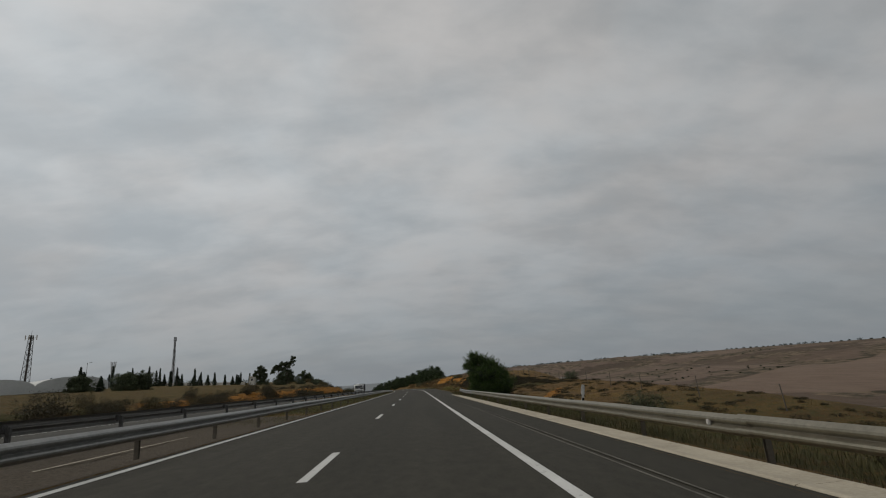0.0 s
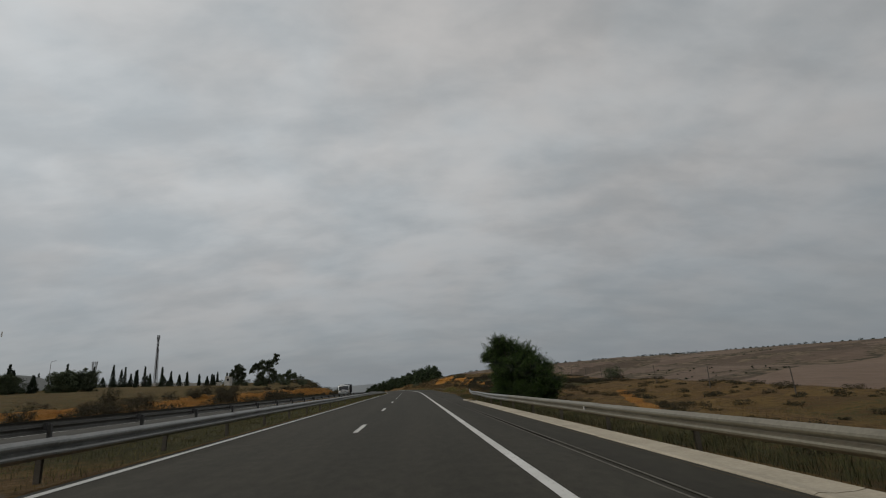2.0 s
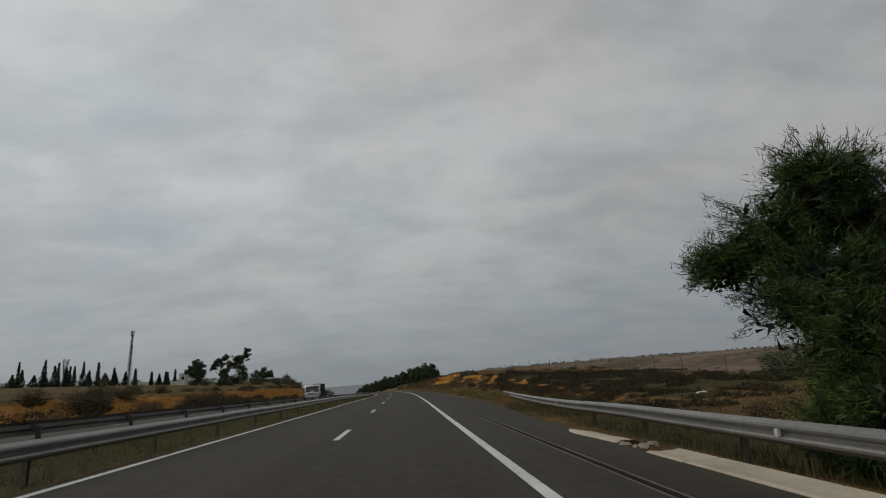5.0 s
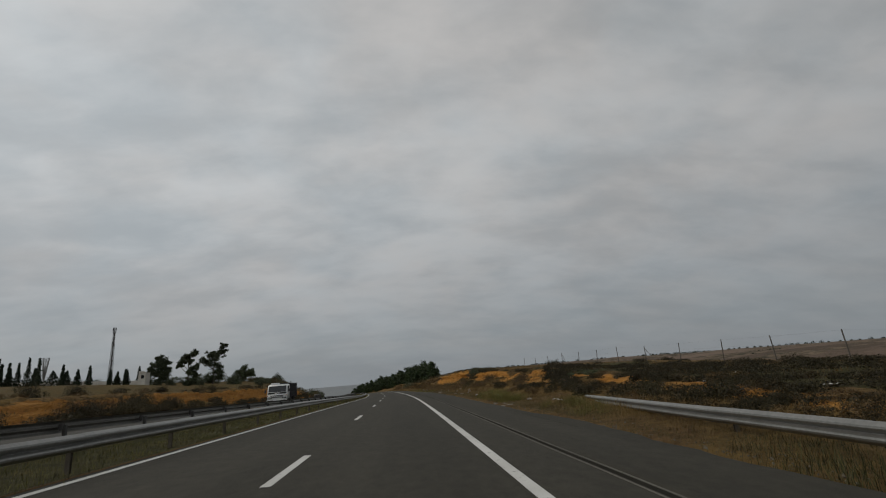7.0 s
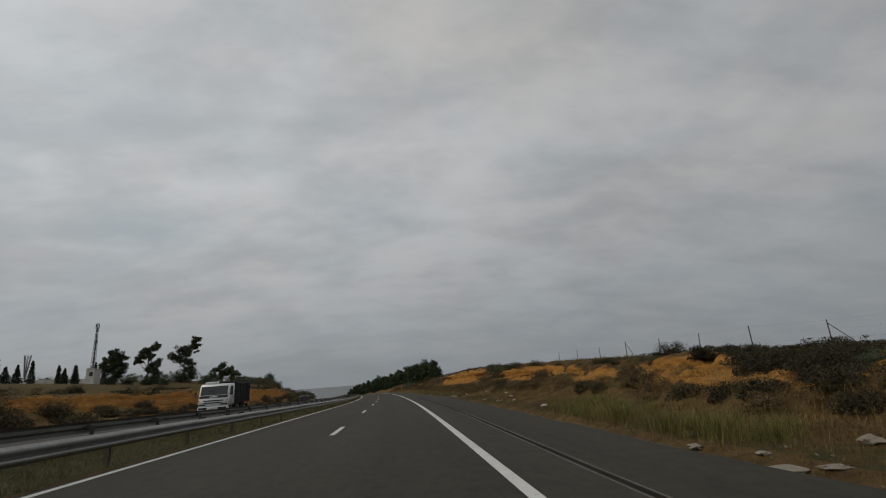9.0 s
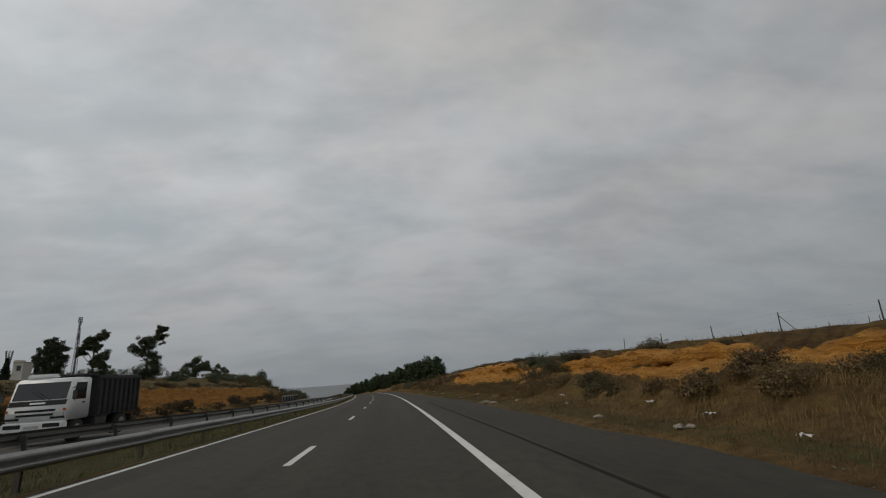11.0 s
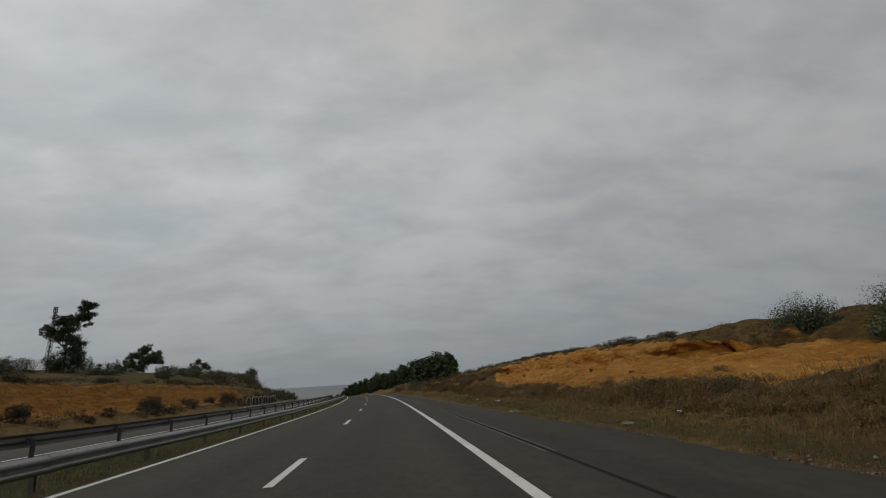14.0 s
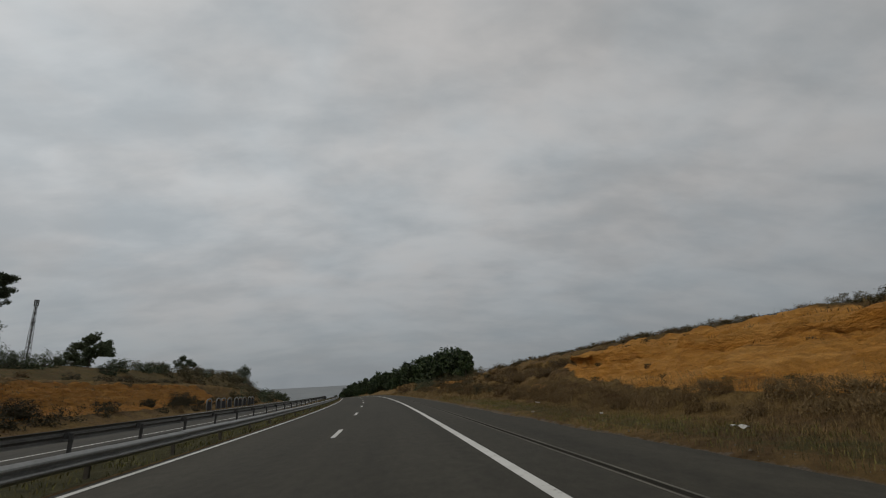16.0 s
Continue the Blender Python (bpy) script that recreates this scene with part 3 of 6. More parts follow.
    floor_l = np.interp(s, [88, 98, 104, 130, 138], [20.8, 22.5, 24.8, 24.4, 20.8])
    seam = smooth(floor_l - 0.5, floor_l + 0.6, -a) * (1 - smooth(27.4, 28.8 + 1.6 * (1 - smooth(70, 100, s)), -a))
    ochre_l = 0.64 * seam * smooth(30, 52, s) * (1 - smooth(226, 236, s))
    gash = np.exp(-((a - 13.2 - (s - 35) * 0.36) / 0.85) ** 2) * smooth(28, 33, s) * (1 - smooth(48, 54, s))
    ochre = np.where(a > 0, ochre, ochre_l) + 0.66 * gash + 0.5 * smooth(56, 62, s) * (1 - smooth(74, 78, s)) * smooth(11, 11.6, a) * (1 - smooth(12.6, 13.4, a))
    # left bank: shade put into the colour; right: the gash's browner earth
    shade_clay = np.where(a < 0, 1.0, gash)
    drift = 3.5 * wave(x, y, 0.16, 4) + 1.5 * wave(x, y, 0.5, 2)
    heath = smooth(12.9, 13.9, a) * (1 - smooth(22, 28, a + drift)) * smooth(50, 64, s + drift) * (1 - smooth(100, 112, s + drift))
    grass = 0.57 * smooth(19, 22, -a) * (1 - smooth(28, 31, -a)) * (1 - smooth(30, 56, s + 8 * wave(x, y, 0.2, 3))) + 0.50 * smooth(28, 31, -a) * (1 - smooth(110, 130, -a)) + 0.62 * smooth(3.6, 4.0, -a) * (1 - smooth(7.4, 7.8, -a)) * smooth(12, 26, s) + 0.52 * smooth(6.8, 7.2, a) * (1 - smooth(10.5, 12.5, a)) * (1 - smooth(54, 66, s)) + 0.58 * heath + 0.49 * smooth(15, 18, a) * (1 - smooth(30, 40, a)) * (1 - smooth(30, 50, s)) + 0.5 * smooth(7.0, 7.4, a) * (1 - smooth(8.2, 9.4, a)) * smooth(70, 74, s)
    gravel = smooth(3.6, 3.9, -a) * (1 - smooth(7.6, 8.2, -a)) * (1 - smooth(12, 26, s)) + 0.55 * smooth(6.0, 6.4, a) * (1 - smooth(6.9, 7.5, a)) * smooth(50, 60, s)
    left_edge = np.interp(a, [270, 390, 540, 650], [342, 366, 388, 388])
    tilled = smooth(-14, 10, left_edge - s) * smooth(262, 300, a + 0.35 * (s - 240)) * (1 - smooth(600, 650, a))
    fieldk = smooth(60, 130, a) + smooth(200, 400, -a) + smooth(430, 560, s)
    return flat + h, ochre, grass, gravel, np.clip(fieldk, 0, 1), shade_clay, tilled


def ground_z(s, a):
    h = land(np.array([float(s)]), np.array([float(a)]))[0][0]
    return float(np.interp(s, SS, AZ_)) + float(h)


def at_ground(s, a, dz=0.0):
    x, y, p = (float(np.interp(s, SS, q)) for q in (AX, AY, PSI))
    return Vector((x + a * math.cos(p), y + a * math.sin(p), ground_z(s, a) + dz))


def on_ground(s, a):
    """As at_ground, for many spots at once."""
    x, y, z, p = (np.interp(s, SS, q) for q in (AX, AY, AZ_, PSI))
    return np.column_stack([x + a * np.cos(p), y + a * np.sin(p), z + land(s, a)[0]])


def build_ground():
    """One sheet from the verge to the horizon, laid along the road, finer near it."""
    sl = np.concatenate([np.arange(-140, -20, 4.0), np.arange(-20, 60, 0.6), np.arange(60, 74, 0.5), np.arange(74, 136, 0.32), np.arange(136, 172, 0.24), np.arange(172, 220, 0.45), np.arange(220, 270, 0.6), np.arange(270, 420, 2.0), np.arange(420, 621, 10.0)])
    al = np.concatenate([np.linspace(-640, -120, 14), np.arange(-110, -40, 5.0), np.arange(-40, -31, 1.0), np.arange(-31, -18, 0.36), np.arange(-18, -8.2, 2.4), [-8.2, -7.9, -7.4, -6.6, -5.8, -5.0, -4.4, -4.0, -3.75, -3.55, 0.0, 5.3, 5.5, 5.75, 6.1, 6.5, 6.85, 7.0],
                         np.arange(7.2, 9.6, 0.3), np.arange(9.6, 19.8, 0.17), np.arange(19.8, 21, 0.4), np.arange(21, 32, 1.0), np.arange(32, 120, 6.0), np.arange(120, 1250, 40.0)])
    A, S = np.meshgrid(al, sl)
    H, ochre, grass, gravel, fieldk, shade_clay, tilled = land(S, A)
    x, y, z, p = (np.interp(S, SS, q) for q in (AX, AY, AZ_, PSI))
    far = smooth(100, 300, np.abs(A))
    # the harder upper beds lean out over the softer ones
    ht, crest = right_top(S)
    u = np.clip((A - 7.3) / (crest - 7.3), 0, 1) + 0.05 * wave(A, S, 0.35, 5)
    hang = smooth(0.64, 0.69, u) * (1 - smooth(0.69, 0.80, u)) * smooth(-0.8, -0.1, wave(S, S * 0.3, 0.42, 4)) * smooth(1.6, 2.4, ht) * (A > 0)
    A = A - hang * (0.75 + 0.35 * wave(S, A, 1.1, 3))
    z = z * (1 - far) + far * np.where(A > 0, -2.0, z)
    X, Y, Z = x + A * np.cos(p), y + A * np.sin(p), z + H
    n, m = A.shape
    vs = np.stack([X, Y, Z], -1).reshape(-1, 3)
    idx = np.arange(n * m).reshape(n, m)
    q = np.stack([idx[:-1, :-1], idx[:-1, 1:], idx[1:, 1:], idx[1:, :-1]], -1).reshape(-1, 4)
    # the rim falls away to a wide plain
    me = bpy.data.meshes.new("ground")
    rim = np.concatenate([idx[0, :], idx[1:, -1], idx[-1, -2::-1], idx[-2:0:-1, 0]])
    cx, cy = vs[:, 0].mean(), 200.0
    rings, faces, last = [vs], [q], rim
    count = len(vs)
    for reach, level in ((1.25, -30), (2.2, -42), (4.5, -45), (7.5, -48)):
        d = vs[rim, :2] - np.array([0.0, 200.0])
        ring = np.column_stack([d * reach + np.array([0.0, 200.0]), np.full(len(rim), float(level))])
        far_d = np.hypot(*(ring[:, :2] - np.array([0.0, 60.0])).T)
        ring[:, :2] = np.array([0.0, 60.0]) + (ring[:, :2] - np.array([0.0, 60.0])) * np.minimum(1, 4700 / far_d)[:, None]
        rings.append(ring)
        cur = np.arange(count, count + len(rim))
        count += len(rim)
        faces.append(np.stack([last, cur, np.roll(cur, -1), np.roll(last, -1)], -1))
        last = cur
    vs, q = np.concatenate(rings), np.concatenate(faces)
    me.vertices.add(len(vs))
    me.vertices.foreach_set("co", vs.astype(np.float32).ravel())
    me.loops.add(len(q) * 4)
    me.loops.foreach_set("vertex_index", q.astype(np.int32).ravel())
    me.polygons.add(len(q))
    me.polygons.foreach_set("loop_start", np.arange(0, len(q) * 4, 4, dtype=np.int32))
    me.polygons.foreach_set("use_smooth", np.ones(len(q), bool))
    me.update(calc_edges=True)
    me.validate()
    # "far" carries the painted haze, on the rim plain only
    for name, v, rest in (("ochre", ochre, 0), ("grass", grass, 0), ("gravel", gravel, 0), ("field", fieldk, 1), ("shade_clay", shade_clay, 0), ("tilled", tilled, 0), ("far", fieldk * 0, 1)):
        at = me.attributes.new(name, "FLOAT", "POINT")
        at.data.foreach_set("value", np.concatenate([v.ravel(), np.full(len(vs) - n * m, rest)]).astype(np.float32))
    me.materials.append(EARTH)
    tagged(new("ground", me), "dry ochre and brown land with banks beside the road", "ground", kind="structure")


build_ground()


def far_hill():
    """The end of the ridge, where it swings across ahead of the road."""
    az = np.radians(np.arange(3.0, 44.0, 0.25))
    ds = np.array([820, 900, 980, 1060, 1140, 1210, 1270, 1310, 1350, 1400, 1480, 1700.0])
    AZ2, D = np.meshgrid(az, ds)
    deg = np.degrees(AZ2)
    crest = np.interp(deg, [3, 6, 9, 17, 24, 32, 36, 44], [-22, -8, -2.6, -1.2, 1.5, -2, -10, -44]) + 1.0 * wave(deg, deg, 1.3, 2) * smooth(5, 9, deg)
    k = smooth(820, 1330, D) * (1 - smooth(1350, 1700, D))
    Z = -44 + (crest + 44) * k + (3.5 * wave(deg * 8, D * 0.05, 0.25, 6) + 2.0 * wave(deg * 8, D * 0.05, 0.7, 3)) * smooth(850, 950, D) * (1 - smooth(1180, 1320, D))
    X, Y = np.sin(AZ2) * D, np.cos(AZ2) * D
    n, m = X.shape
    idx = np.arange(n * m).reshape(n, m)
    q = np.stack([idx[:-1, :-1], idx[1:, :-1], idx[1:, 1:], idx[:-1, 1:]], -1).reshape(-1, 4)
    ob = mesh("far_hill", np.stack([X, Y, Z], -1).reshape(-1, 3), q.tolist(), EARTH, None, "", None, True)
    at = ob.data.attributes.new("field", "FLOAT", "POINT")
    at.data.foreach_set("value", np.ones(n * m, np.float32))
    tagged(ob, "bare brown hill with scrub far beyond the road", "hill", kind="structure")
    return np.stack([X[8], Y[8], Z[8]], -1)


HILL_CREST = far_hill()

# ---------------------------------------------------------------- roads and their lines
road = ribbon("road", -120, 600, 4, [(-3.72, -0.05), (-3.66, 0.0), (-0.02, 0.0), (3.6, 0.0), (4.62, 0.0)], ASPHALT)
tagged(road, "worn dark grey motorway carriageway of two lanes", "road", kind="structure")
shoulder = ribbon("shoulder", -120, 600, 3, [(4.62, 0.0), (4.70, -0.012), (4.78, -0.012), (4.86, 0.0), (5.9, -0.01)], SHOULDER)
tagged(shoulder, "dark hard shoulder with a sealed joint along it", "road", kind="structure")
JOINT = varied("chalky_joint_seal", (0.055, 0.052, 0.043), (0.125, 0.118, 0.098), 0.7, 0.9, bump=0.2)
TAR = varied("black_tar", (0.015, 0.0138, 0.011), (0.026, 0.024, 0.0195), 2, 0.97, spec=0.05, bump=0.1)


def joint_run(name, s0, s1, cross, mat, label):
    """A line along the shoulder's joint, which wanders a little from straight."""
    ss = np.arange(s0, s1 + 0.5, 1.0)
    off = np.interp(ss, [-20, 30, 60, 84, 103, 125, 150], [0.0, -0.02, -0.07, -0.16, -0.08, -0.13, -0.13]) + 0.012 * wave(ss, ss * 0.3, 0.6, 2)
    vs = [on_road(s, a + d, h) for s, d in zip(ss, off) for a, h in cross]
    uv = [(a, s) for s in ss for a, h in cross]
    n = len(cross)
    fs = [(i * n + j, i * n + j + 1, (i + 1) * n + j + 1, (i + 1) * n + j) for i in range(len(ss) - 1) for j in range(n - 1)]
    mesh(name, vs, fs, mat, shoulder, label, uv)


for a0, s0, s1 in ((4.645, -120, 98), (4.81, -120, 98), (4.645, 131, 200), (4.81, 131, 200)):
    joint_run("joint_line", s0, s1, [(a0 - 0.022, 0.004), (a0, 0.009), (a0 + 0.022, 0.004)], JOINT, "thin pale line of joint seal")
joint_run("joint_groove", 22, 200, [(4.688, 0.005), (4.766, 0.005)], TAR, "dark groove filled with tar")
joint_run("crack", 70, 80, [(6.393, 0.0), (6.407, 0.0)], TAR, "dark crack in the shoulder's asphalt")


def ragged_edge():
    """The shoulder's outer metre, which breaks off unevenly into gravel."""
    rng = random.Random(5)
    vs, fs, uv = [], [], []
    ss = np.arange(47, 420, 0.7)
    for i, s in enumerate(ss):
        w = float(np.interp(s, [47, 52, 60, 72, 85, 118, 130, 145, 165, 200], [5.95, 6.1, 6.6, 7.0, 6.6, 6.9, 7.1, 6.6, 6.2, 6.2])) + 0.16 * wave(s, 2.0, 0.8) + rng.uniform(-0.05, 0.05)
        for a, h in ((5.9, -0.01), (w - 0.05, -0.02), (w, -0.14)):
            vs.append(on_road(s, a, h))
            uv.append((a, s))
        if i:
            for j in (0, 1):
                fs.append(((i - 1) * 3 + j, (i - 1) * 3 + j + 1, i * 3 + j + 1, i * 3 + j))
    tagged(mesh("shoulder_edge", vs, fs, SHOULDER, None, "", uv), "broken outer edge of the asphalt hard shoulder", "road", kind="structure")


ragged_edge()
far_road = ribbon("far_road", -120, 600, 6, [(-18.3, -0.06), (-18.2, 0.03), (-13, 0.03), (-8.5, 0.0), (-8.4, -0.1)], FAR_ASPHALT)
tagged(far_road, "grey asphalt carriageway for oncoming traffic behind the barrier", "road", kind="structure")
ribbon("edge_line", -120, 600, 3, [(-3.49, 0.005), (-3.33, 0.005)], PAINT, road, "solid white edge line")
ribbon("edge_line", -120, 600, 3, [(3.31, 0.005), (3.49, 0.005)], PAINT, road, "solid white edge line")
ribbon("old_line", 2.4, 8.4, 1.0, [(-5.36, -0.02), (-5.29, -0.02)], CONCRETE, road, "faded remnant of an old pale line")
ribbon("edge_line", -120, 600, 6, [(-9.35, 0.012), (-9.2, 0.013)], PAINT, far_road, "solid white edge line")
ribbon("edge_line", -120, 600, 6, [(-17.2, 0.036), (-17.05, 0.036)], PAINT, far_road, "solid white edge line")


def lane_dashes():
    vs = [(-0.075, 0, 0), (0.075, 0, 0), (0.075, 3.0, 0), (-0.075, 3.0, 0), (-0.07, 0.02, 0.004), (0.07, 0.02, 0.004), (0.07, 2.98, 0.004), (-0.07, 2.98, 0.004)]
    fs = [(4, 5, 6, 7), (0, 1, 5, 4), (1, 2, 6, 5), (2, 3, 7, 6), (3, 0, 4, 7)]
    first = None
    for k in range(-8, 36):
        s = 13.0 * k
        a, b = on_road(s, 0), on_road(s + 3, 0)
        m = Matrix.Translation(Vector(a) + Vector((0, 0, 0.003))) @ pose(0, 0, 0, math.degrees(math.atan2(b[2] - a[2], 3.0)), -math.degrees(math.atan(float(np.interp(s, SS, FALL)))), math.degrees(heading(s + 1.5)))
        if first is None:
            first = mesh("lane_dash", vs, fs, PAINT, road)
            first.matrix_basis = m
        else:
            again("lane_dash", first, m, road)


lane_dashes()


def gutter():
    """The white concrete channel along the shoulder: cast lengths, slightly dished, with a rounded end."""
    g = empty("gutter", Matrix(), "pale concrete drainage channel along the hard shoulder", "gutter", kind="structure")
    prof = [(5.86, -0.12), (5.875, 0.0), (5.93, 0.016), (6.12, 0.002), (6.36, 0.012), (6.47, 0.03), (6.53, 0.012), (6.54, -0.14)]
    rng = random.Random(3)
    s = -61.6
    while s < 47:
        ln = 6.0
        e = min(s + ln - 0.003, 47.5)
        dz, da = rng.uniform(-0.0015, 0.0015), rng.uniform(-0.008, 0.008)
        if 16 < s < 20:
            dz, da = dz + 0.002, da - 0.012
        ribbon("channel_block", s, e, (e - s) / 4, [(a + da, h + dz) for a, h in prof], CONCRETE, g)
        s += ln
    vs = []
    for i in range(7):
        t = i / 6
        w = 0.38 * math.sqrt(max(0.0, 1 - (1.9 * t - 0.9) ** 2 * 0.98)) if t > 0.47 else 0.36
        for k in (-1, -0.5, 0, 0.5, 1):
            vs.append(on_road(48.9 + 2.7 * t, 6.2 + w * k * 0.8 - 0.25 * t, 0.03 - 0.07 * abs(k) ** 5 + 0.006 * math.sin(i * 2.1)))
    fs = [(i * 5 + j, i * 5 + j + 1, i * 5 + j + 6, i * 5 + j + 5) for i in range(6) for j in range(4)]
    mesh("channel_end", vs, fs, CONCRETE, g, "broken rounded end slab of the channel", smooth=True)


gutter()

# ---------------------------------------------------------------- steel barriers
def w_profile():
    """Cross-section of a corrugated beam: (out from the posts, height from its lower edge)."""
    return [(0.0, 0.0), (0.018, 0.012), (0.075, 0.055), (0.082, 0.085), (0.072, 0.112), (0.014, 0.150), (0.010, 0.158), (0.014, 0.166), (0.072, 0.204), (0.082, 0.231), (0.075, 0.261), (0.018, 0.304), (0.0, 0.316)]


def beam_mesh(name, length, side, mat):
    p = w_profile()
    n = len(p)
    vs = [(side * d, y, z) for y in (0.0, length) for d, z in p] + [(side * (d - 0.004), y, z) for y in (0.0, length) for d, z in p]
    fs = [(j, j + 1, n + j + 1, n + j) for j in range(n - 1)] + [(2 * n + j + 1, 2 * n + j, 3 * n + j, 3 * n + j + 1) for j in range(n - 1)]
    for base in (0, n):
        fs += [(base + j, base + j + 1, 2 * n + base + j + 1, 2 * n + base + j) for j in range(n - 1)]
    fs += [(0, n, 3 * n, 2 * n), (n - 1, 2 * n - 1, 4 * n - 1, 3 * n - 1)]
    me = bpy.data.meshes.new(name)
    me.from_pydata(vs, [], fs)
    me.materials.append(mat)
    return me


def post_mesh(name, h, mat):
    """A C-shaped steel post."""
    bm = bmesh.new()
    box(bm, -0.05, -0.044, -0.032, 0.032, -0.5, h)
    box(bm, -0.044, 0.04, -0.032, -0.026, -0.5, h)
    box(bm, -0.044, 0.04, 0.026, 0.032, -0.5, h)
    me = bpy.data.meshes.new(name)
    bm.to_mesh(me)
    bm.free()
    me.materials.append(mat)
    return me


def spacer_mesh(name, mat):
    bm = bmesh.new()
    box(bm, -0.05, 0.05, -0.07, 0.07, -0.09, 0.09, 0.02)
    me = bpy.data.meshes.new(name)
    bm.to_mesh(me)
    bm.free()
    me.materials.append(mat)
    return me


def barrier(label, s0, s1, side, line, level, mat, post_mat, step=4.0, start=0.0, reflect=(), drop=lambda s: 0.0):
    """A run of beam on posts. line(s): how far right it stands; side: +1 if its face looks right."""
    g = empty("guard_rail", Matrix(), label, "guard rail")
    beam, post, spacer = beam_mesh("beam", step + 0.28, side, mat), post_mesh("post", level + (0.29 if step < 4.1 and level < 0.4 else 0.2), post_mat), spacer_mesh("spacer", post_mat)
    s = s0 + start
    rng = random.Random(int(s0) + side)
    while s < s1:
        low = level + drop(s)
        p, q = on_road(s, line(s), low), on_road(s + step, line(s + step), level + drop(s + step))
        d = q - p
        yaw, tilt = math.degrees(math.atan2(-d[0], d[1])), math.degrees(math.atan2(d[2], math.hypot(d[0], d[1])))
        again_mesh("beam", beam, Matrix.Translation(Vector(p)) @ pose(0, 0, rng.uniform(-0.008, 0.008), tilt, rng.uniform(-1.0, 1.0), yaw), g)
        foot = Vector(on_road(s, line(s) - side * 0.16, drop(s)))
        again_mesh("post", post, Matrix.Translation(foot) @ pose(0, 0, 0, rng.uniform(-2, 2), rng.uniform(-2, 2), yaw + (0 if side > 0 else 180)), g)
        mid = Vector(on_road(s, line(s) - side * 0.06, low + 0.158))
        again_mesh("spacer", spacer, Matrix.Translation(mid) @ pose(0, 0, 0, 0, 0, yaw), g)
        s += step
    for s in reflect:
        low = level + drop(s)
        bm = bmesh.new()
        c = on_road(s, line(s) + side * 0.085, low + 0.158)
        box(bm, c[0] - 0.004, c[0] + 0.05, c[1] - 0.04, c[1] + 0.04, c[2] - 0.05, c[2] + 0.05, 0.012)
        part("reflector", bm, LITTER, g, "small white roadside reflector")
    return g


def again_mesh(name, me, m, parent):
    o = new(name, me)
    o.parent = parent
    o.matrix_basis = m
    return o


def right_line(s):
    return float(np.interp(s, [-100, 44, 56, 66, 79], [6.62, 6.66, 7.35, 8.3, 9.85]))


barrier("grey galvanised guard rail on steel posts in the median", -42.7, 420, 1, lambda s: -4.18, 0.29, ZINC, POST_STEEL, start=2.6, drop=lambda s: float(np.interp(s, [-20, 0, 82, 108, 142], [0.03, 0.04, 0.06, 0.0, -0.07])))
barrier("dark weathered guard rail of the far carriageway, seen from behind", -40, 420, -1, lambda s: -7.25, 0.48, OLD_RAIL, DARK_STEEL)
barrier("long pale guard rail bending away from the shoulder to its end", -44, 36, -1, right_line, 0.31, ZINC_WARM, POST_STEEL, reflect=(1.0, 25.0))
barrier("newer grey guard rail flaring off into the verge", 36, 78, -1, right_line, 0.30, ZINC, POST_STEEL, reflect=(45.4, 57.0), step=3.5, drop=lambda s: float(np.interp(s, [50, 79], [0.0, -0.26])))

# ---------------------------------------------------------------- plants
def blade_object(name, vs, mat, label, category):
    n = len(vs)
    me = bpy.data.meshes.new(name)
    me.vertices.add(n * 5)
    me.vertices.foreach_set("co", vs.reshape(-1))
    base = np.arange(n, dtype=np.int32)[:, None] * 5
    quads, tris = base + np.array([[0, 1, 2, 3]]), base + np.array([[3, 2, 4]])
    loops = np.concatenate([quads, tris], 1).ravel().astype(np.int32)
    me.loops.add(len(loops))
    me.loops.foreach_set("vertex_index", loops)
    me.polygons.add(n * 2)
    me.polygons.foreach_set("loop_start", np.stack([np.arange(n) * 7, np.arange(n) * 7 + 4], 1).ravel().astype(np.int32))
    me.update(calc_edges=True)
    me.materials.append(mat)
    return tagged(new(name, me), label, category, kind="stuff")


def leaf_quads(centres, size, rng, aspect=0.45, droop=0.0, axis=None):
    """Small leaf shapes at the given centres, turned every way (numpy)."""
    n = len(centres)
    d = rng.normal(size=(n, 3))
    d[:, 2] = d[:, 2] * 0.8 - droop
    if axis is not None:
        d = d * 0.5 + axis
    d /= np.linalg.norm(d, axis=1)[:, None] + 1e-9
    e = np.cross(d, rng.normal(size=(n, 3)))
    e /= np.linalg.norm(e, axis=1)[:, None] + 1e-9
    L = (size * rng.uniform(0.6, 1.3, n))[:, None]
    w = L * aspect * 0.5
    c = np.asarray(centres)
    return np.stack([c - d * L * 0.5, c + e * w, c + d * L * 0.5, c - e * w], 1)


def leaf_object(name, quads, mat, parent=None, whole=False):
    """Leaves as one mesh: whole, as the four-cornered shapes given, or as pointed triangles of the same area."""
    k = 4
    if not whole:
        back = (quads[:, 0] - quads[:, 2]) * 0.5
        quads, k = np.stack([quads[:, 1] + back, quads[:, 2], quads[:, 3] + back], 1), 3
    n = len(quads)
    me = bpy.data.meshes.new(name)
    me.vertices.add(n * k)
    me.vertices.foreach_set("co", quads.astype(np.float32).reshape(-1))
    me.loops.add(n * k)
    me.loops.foreach_set("vertex_index", np.arange(n * k, dtype=np.int32))
    me.polygons.add(n)
    me.polygons.foreach_set("loop_start", np.arange(0, n * k, k, dtype=np.int32))
    me.update(calc_edges=True)
    me.materials.append(mat)
    ob = new(name, me)
    if parent:
        ob.parent = parent
    return ob


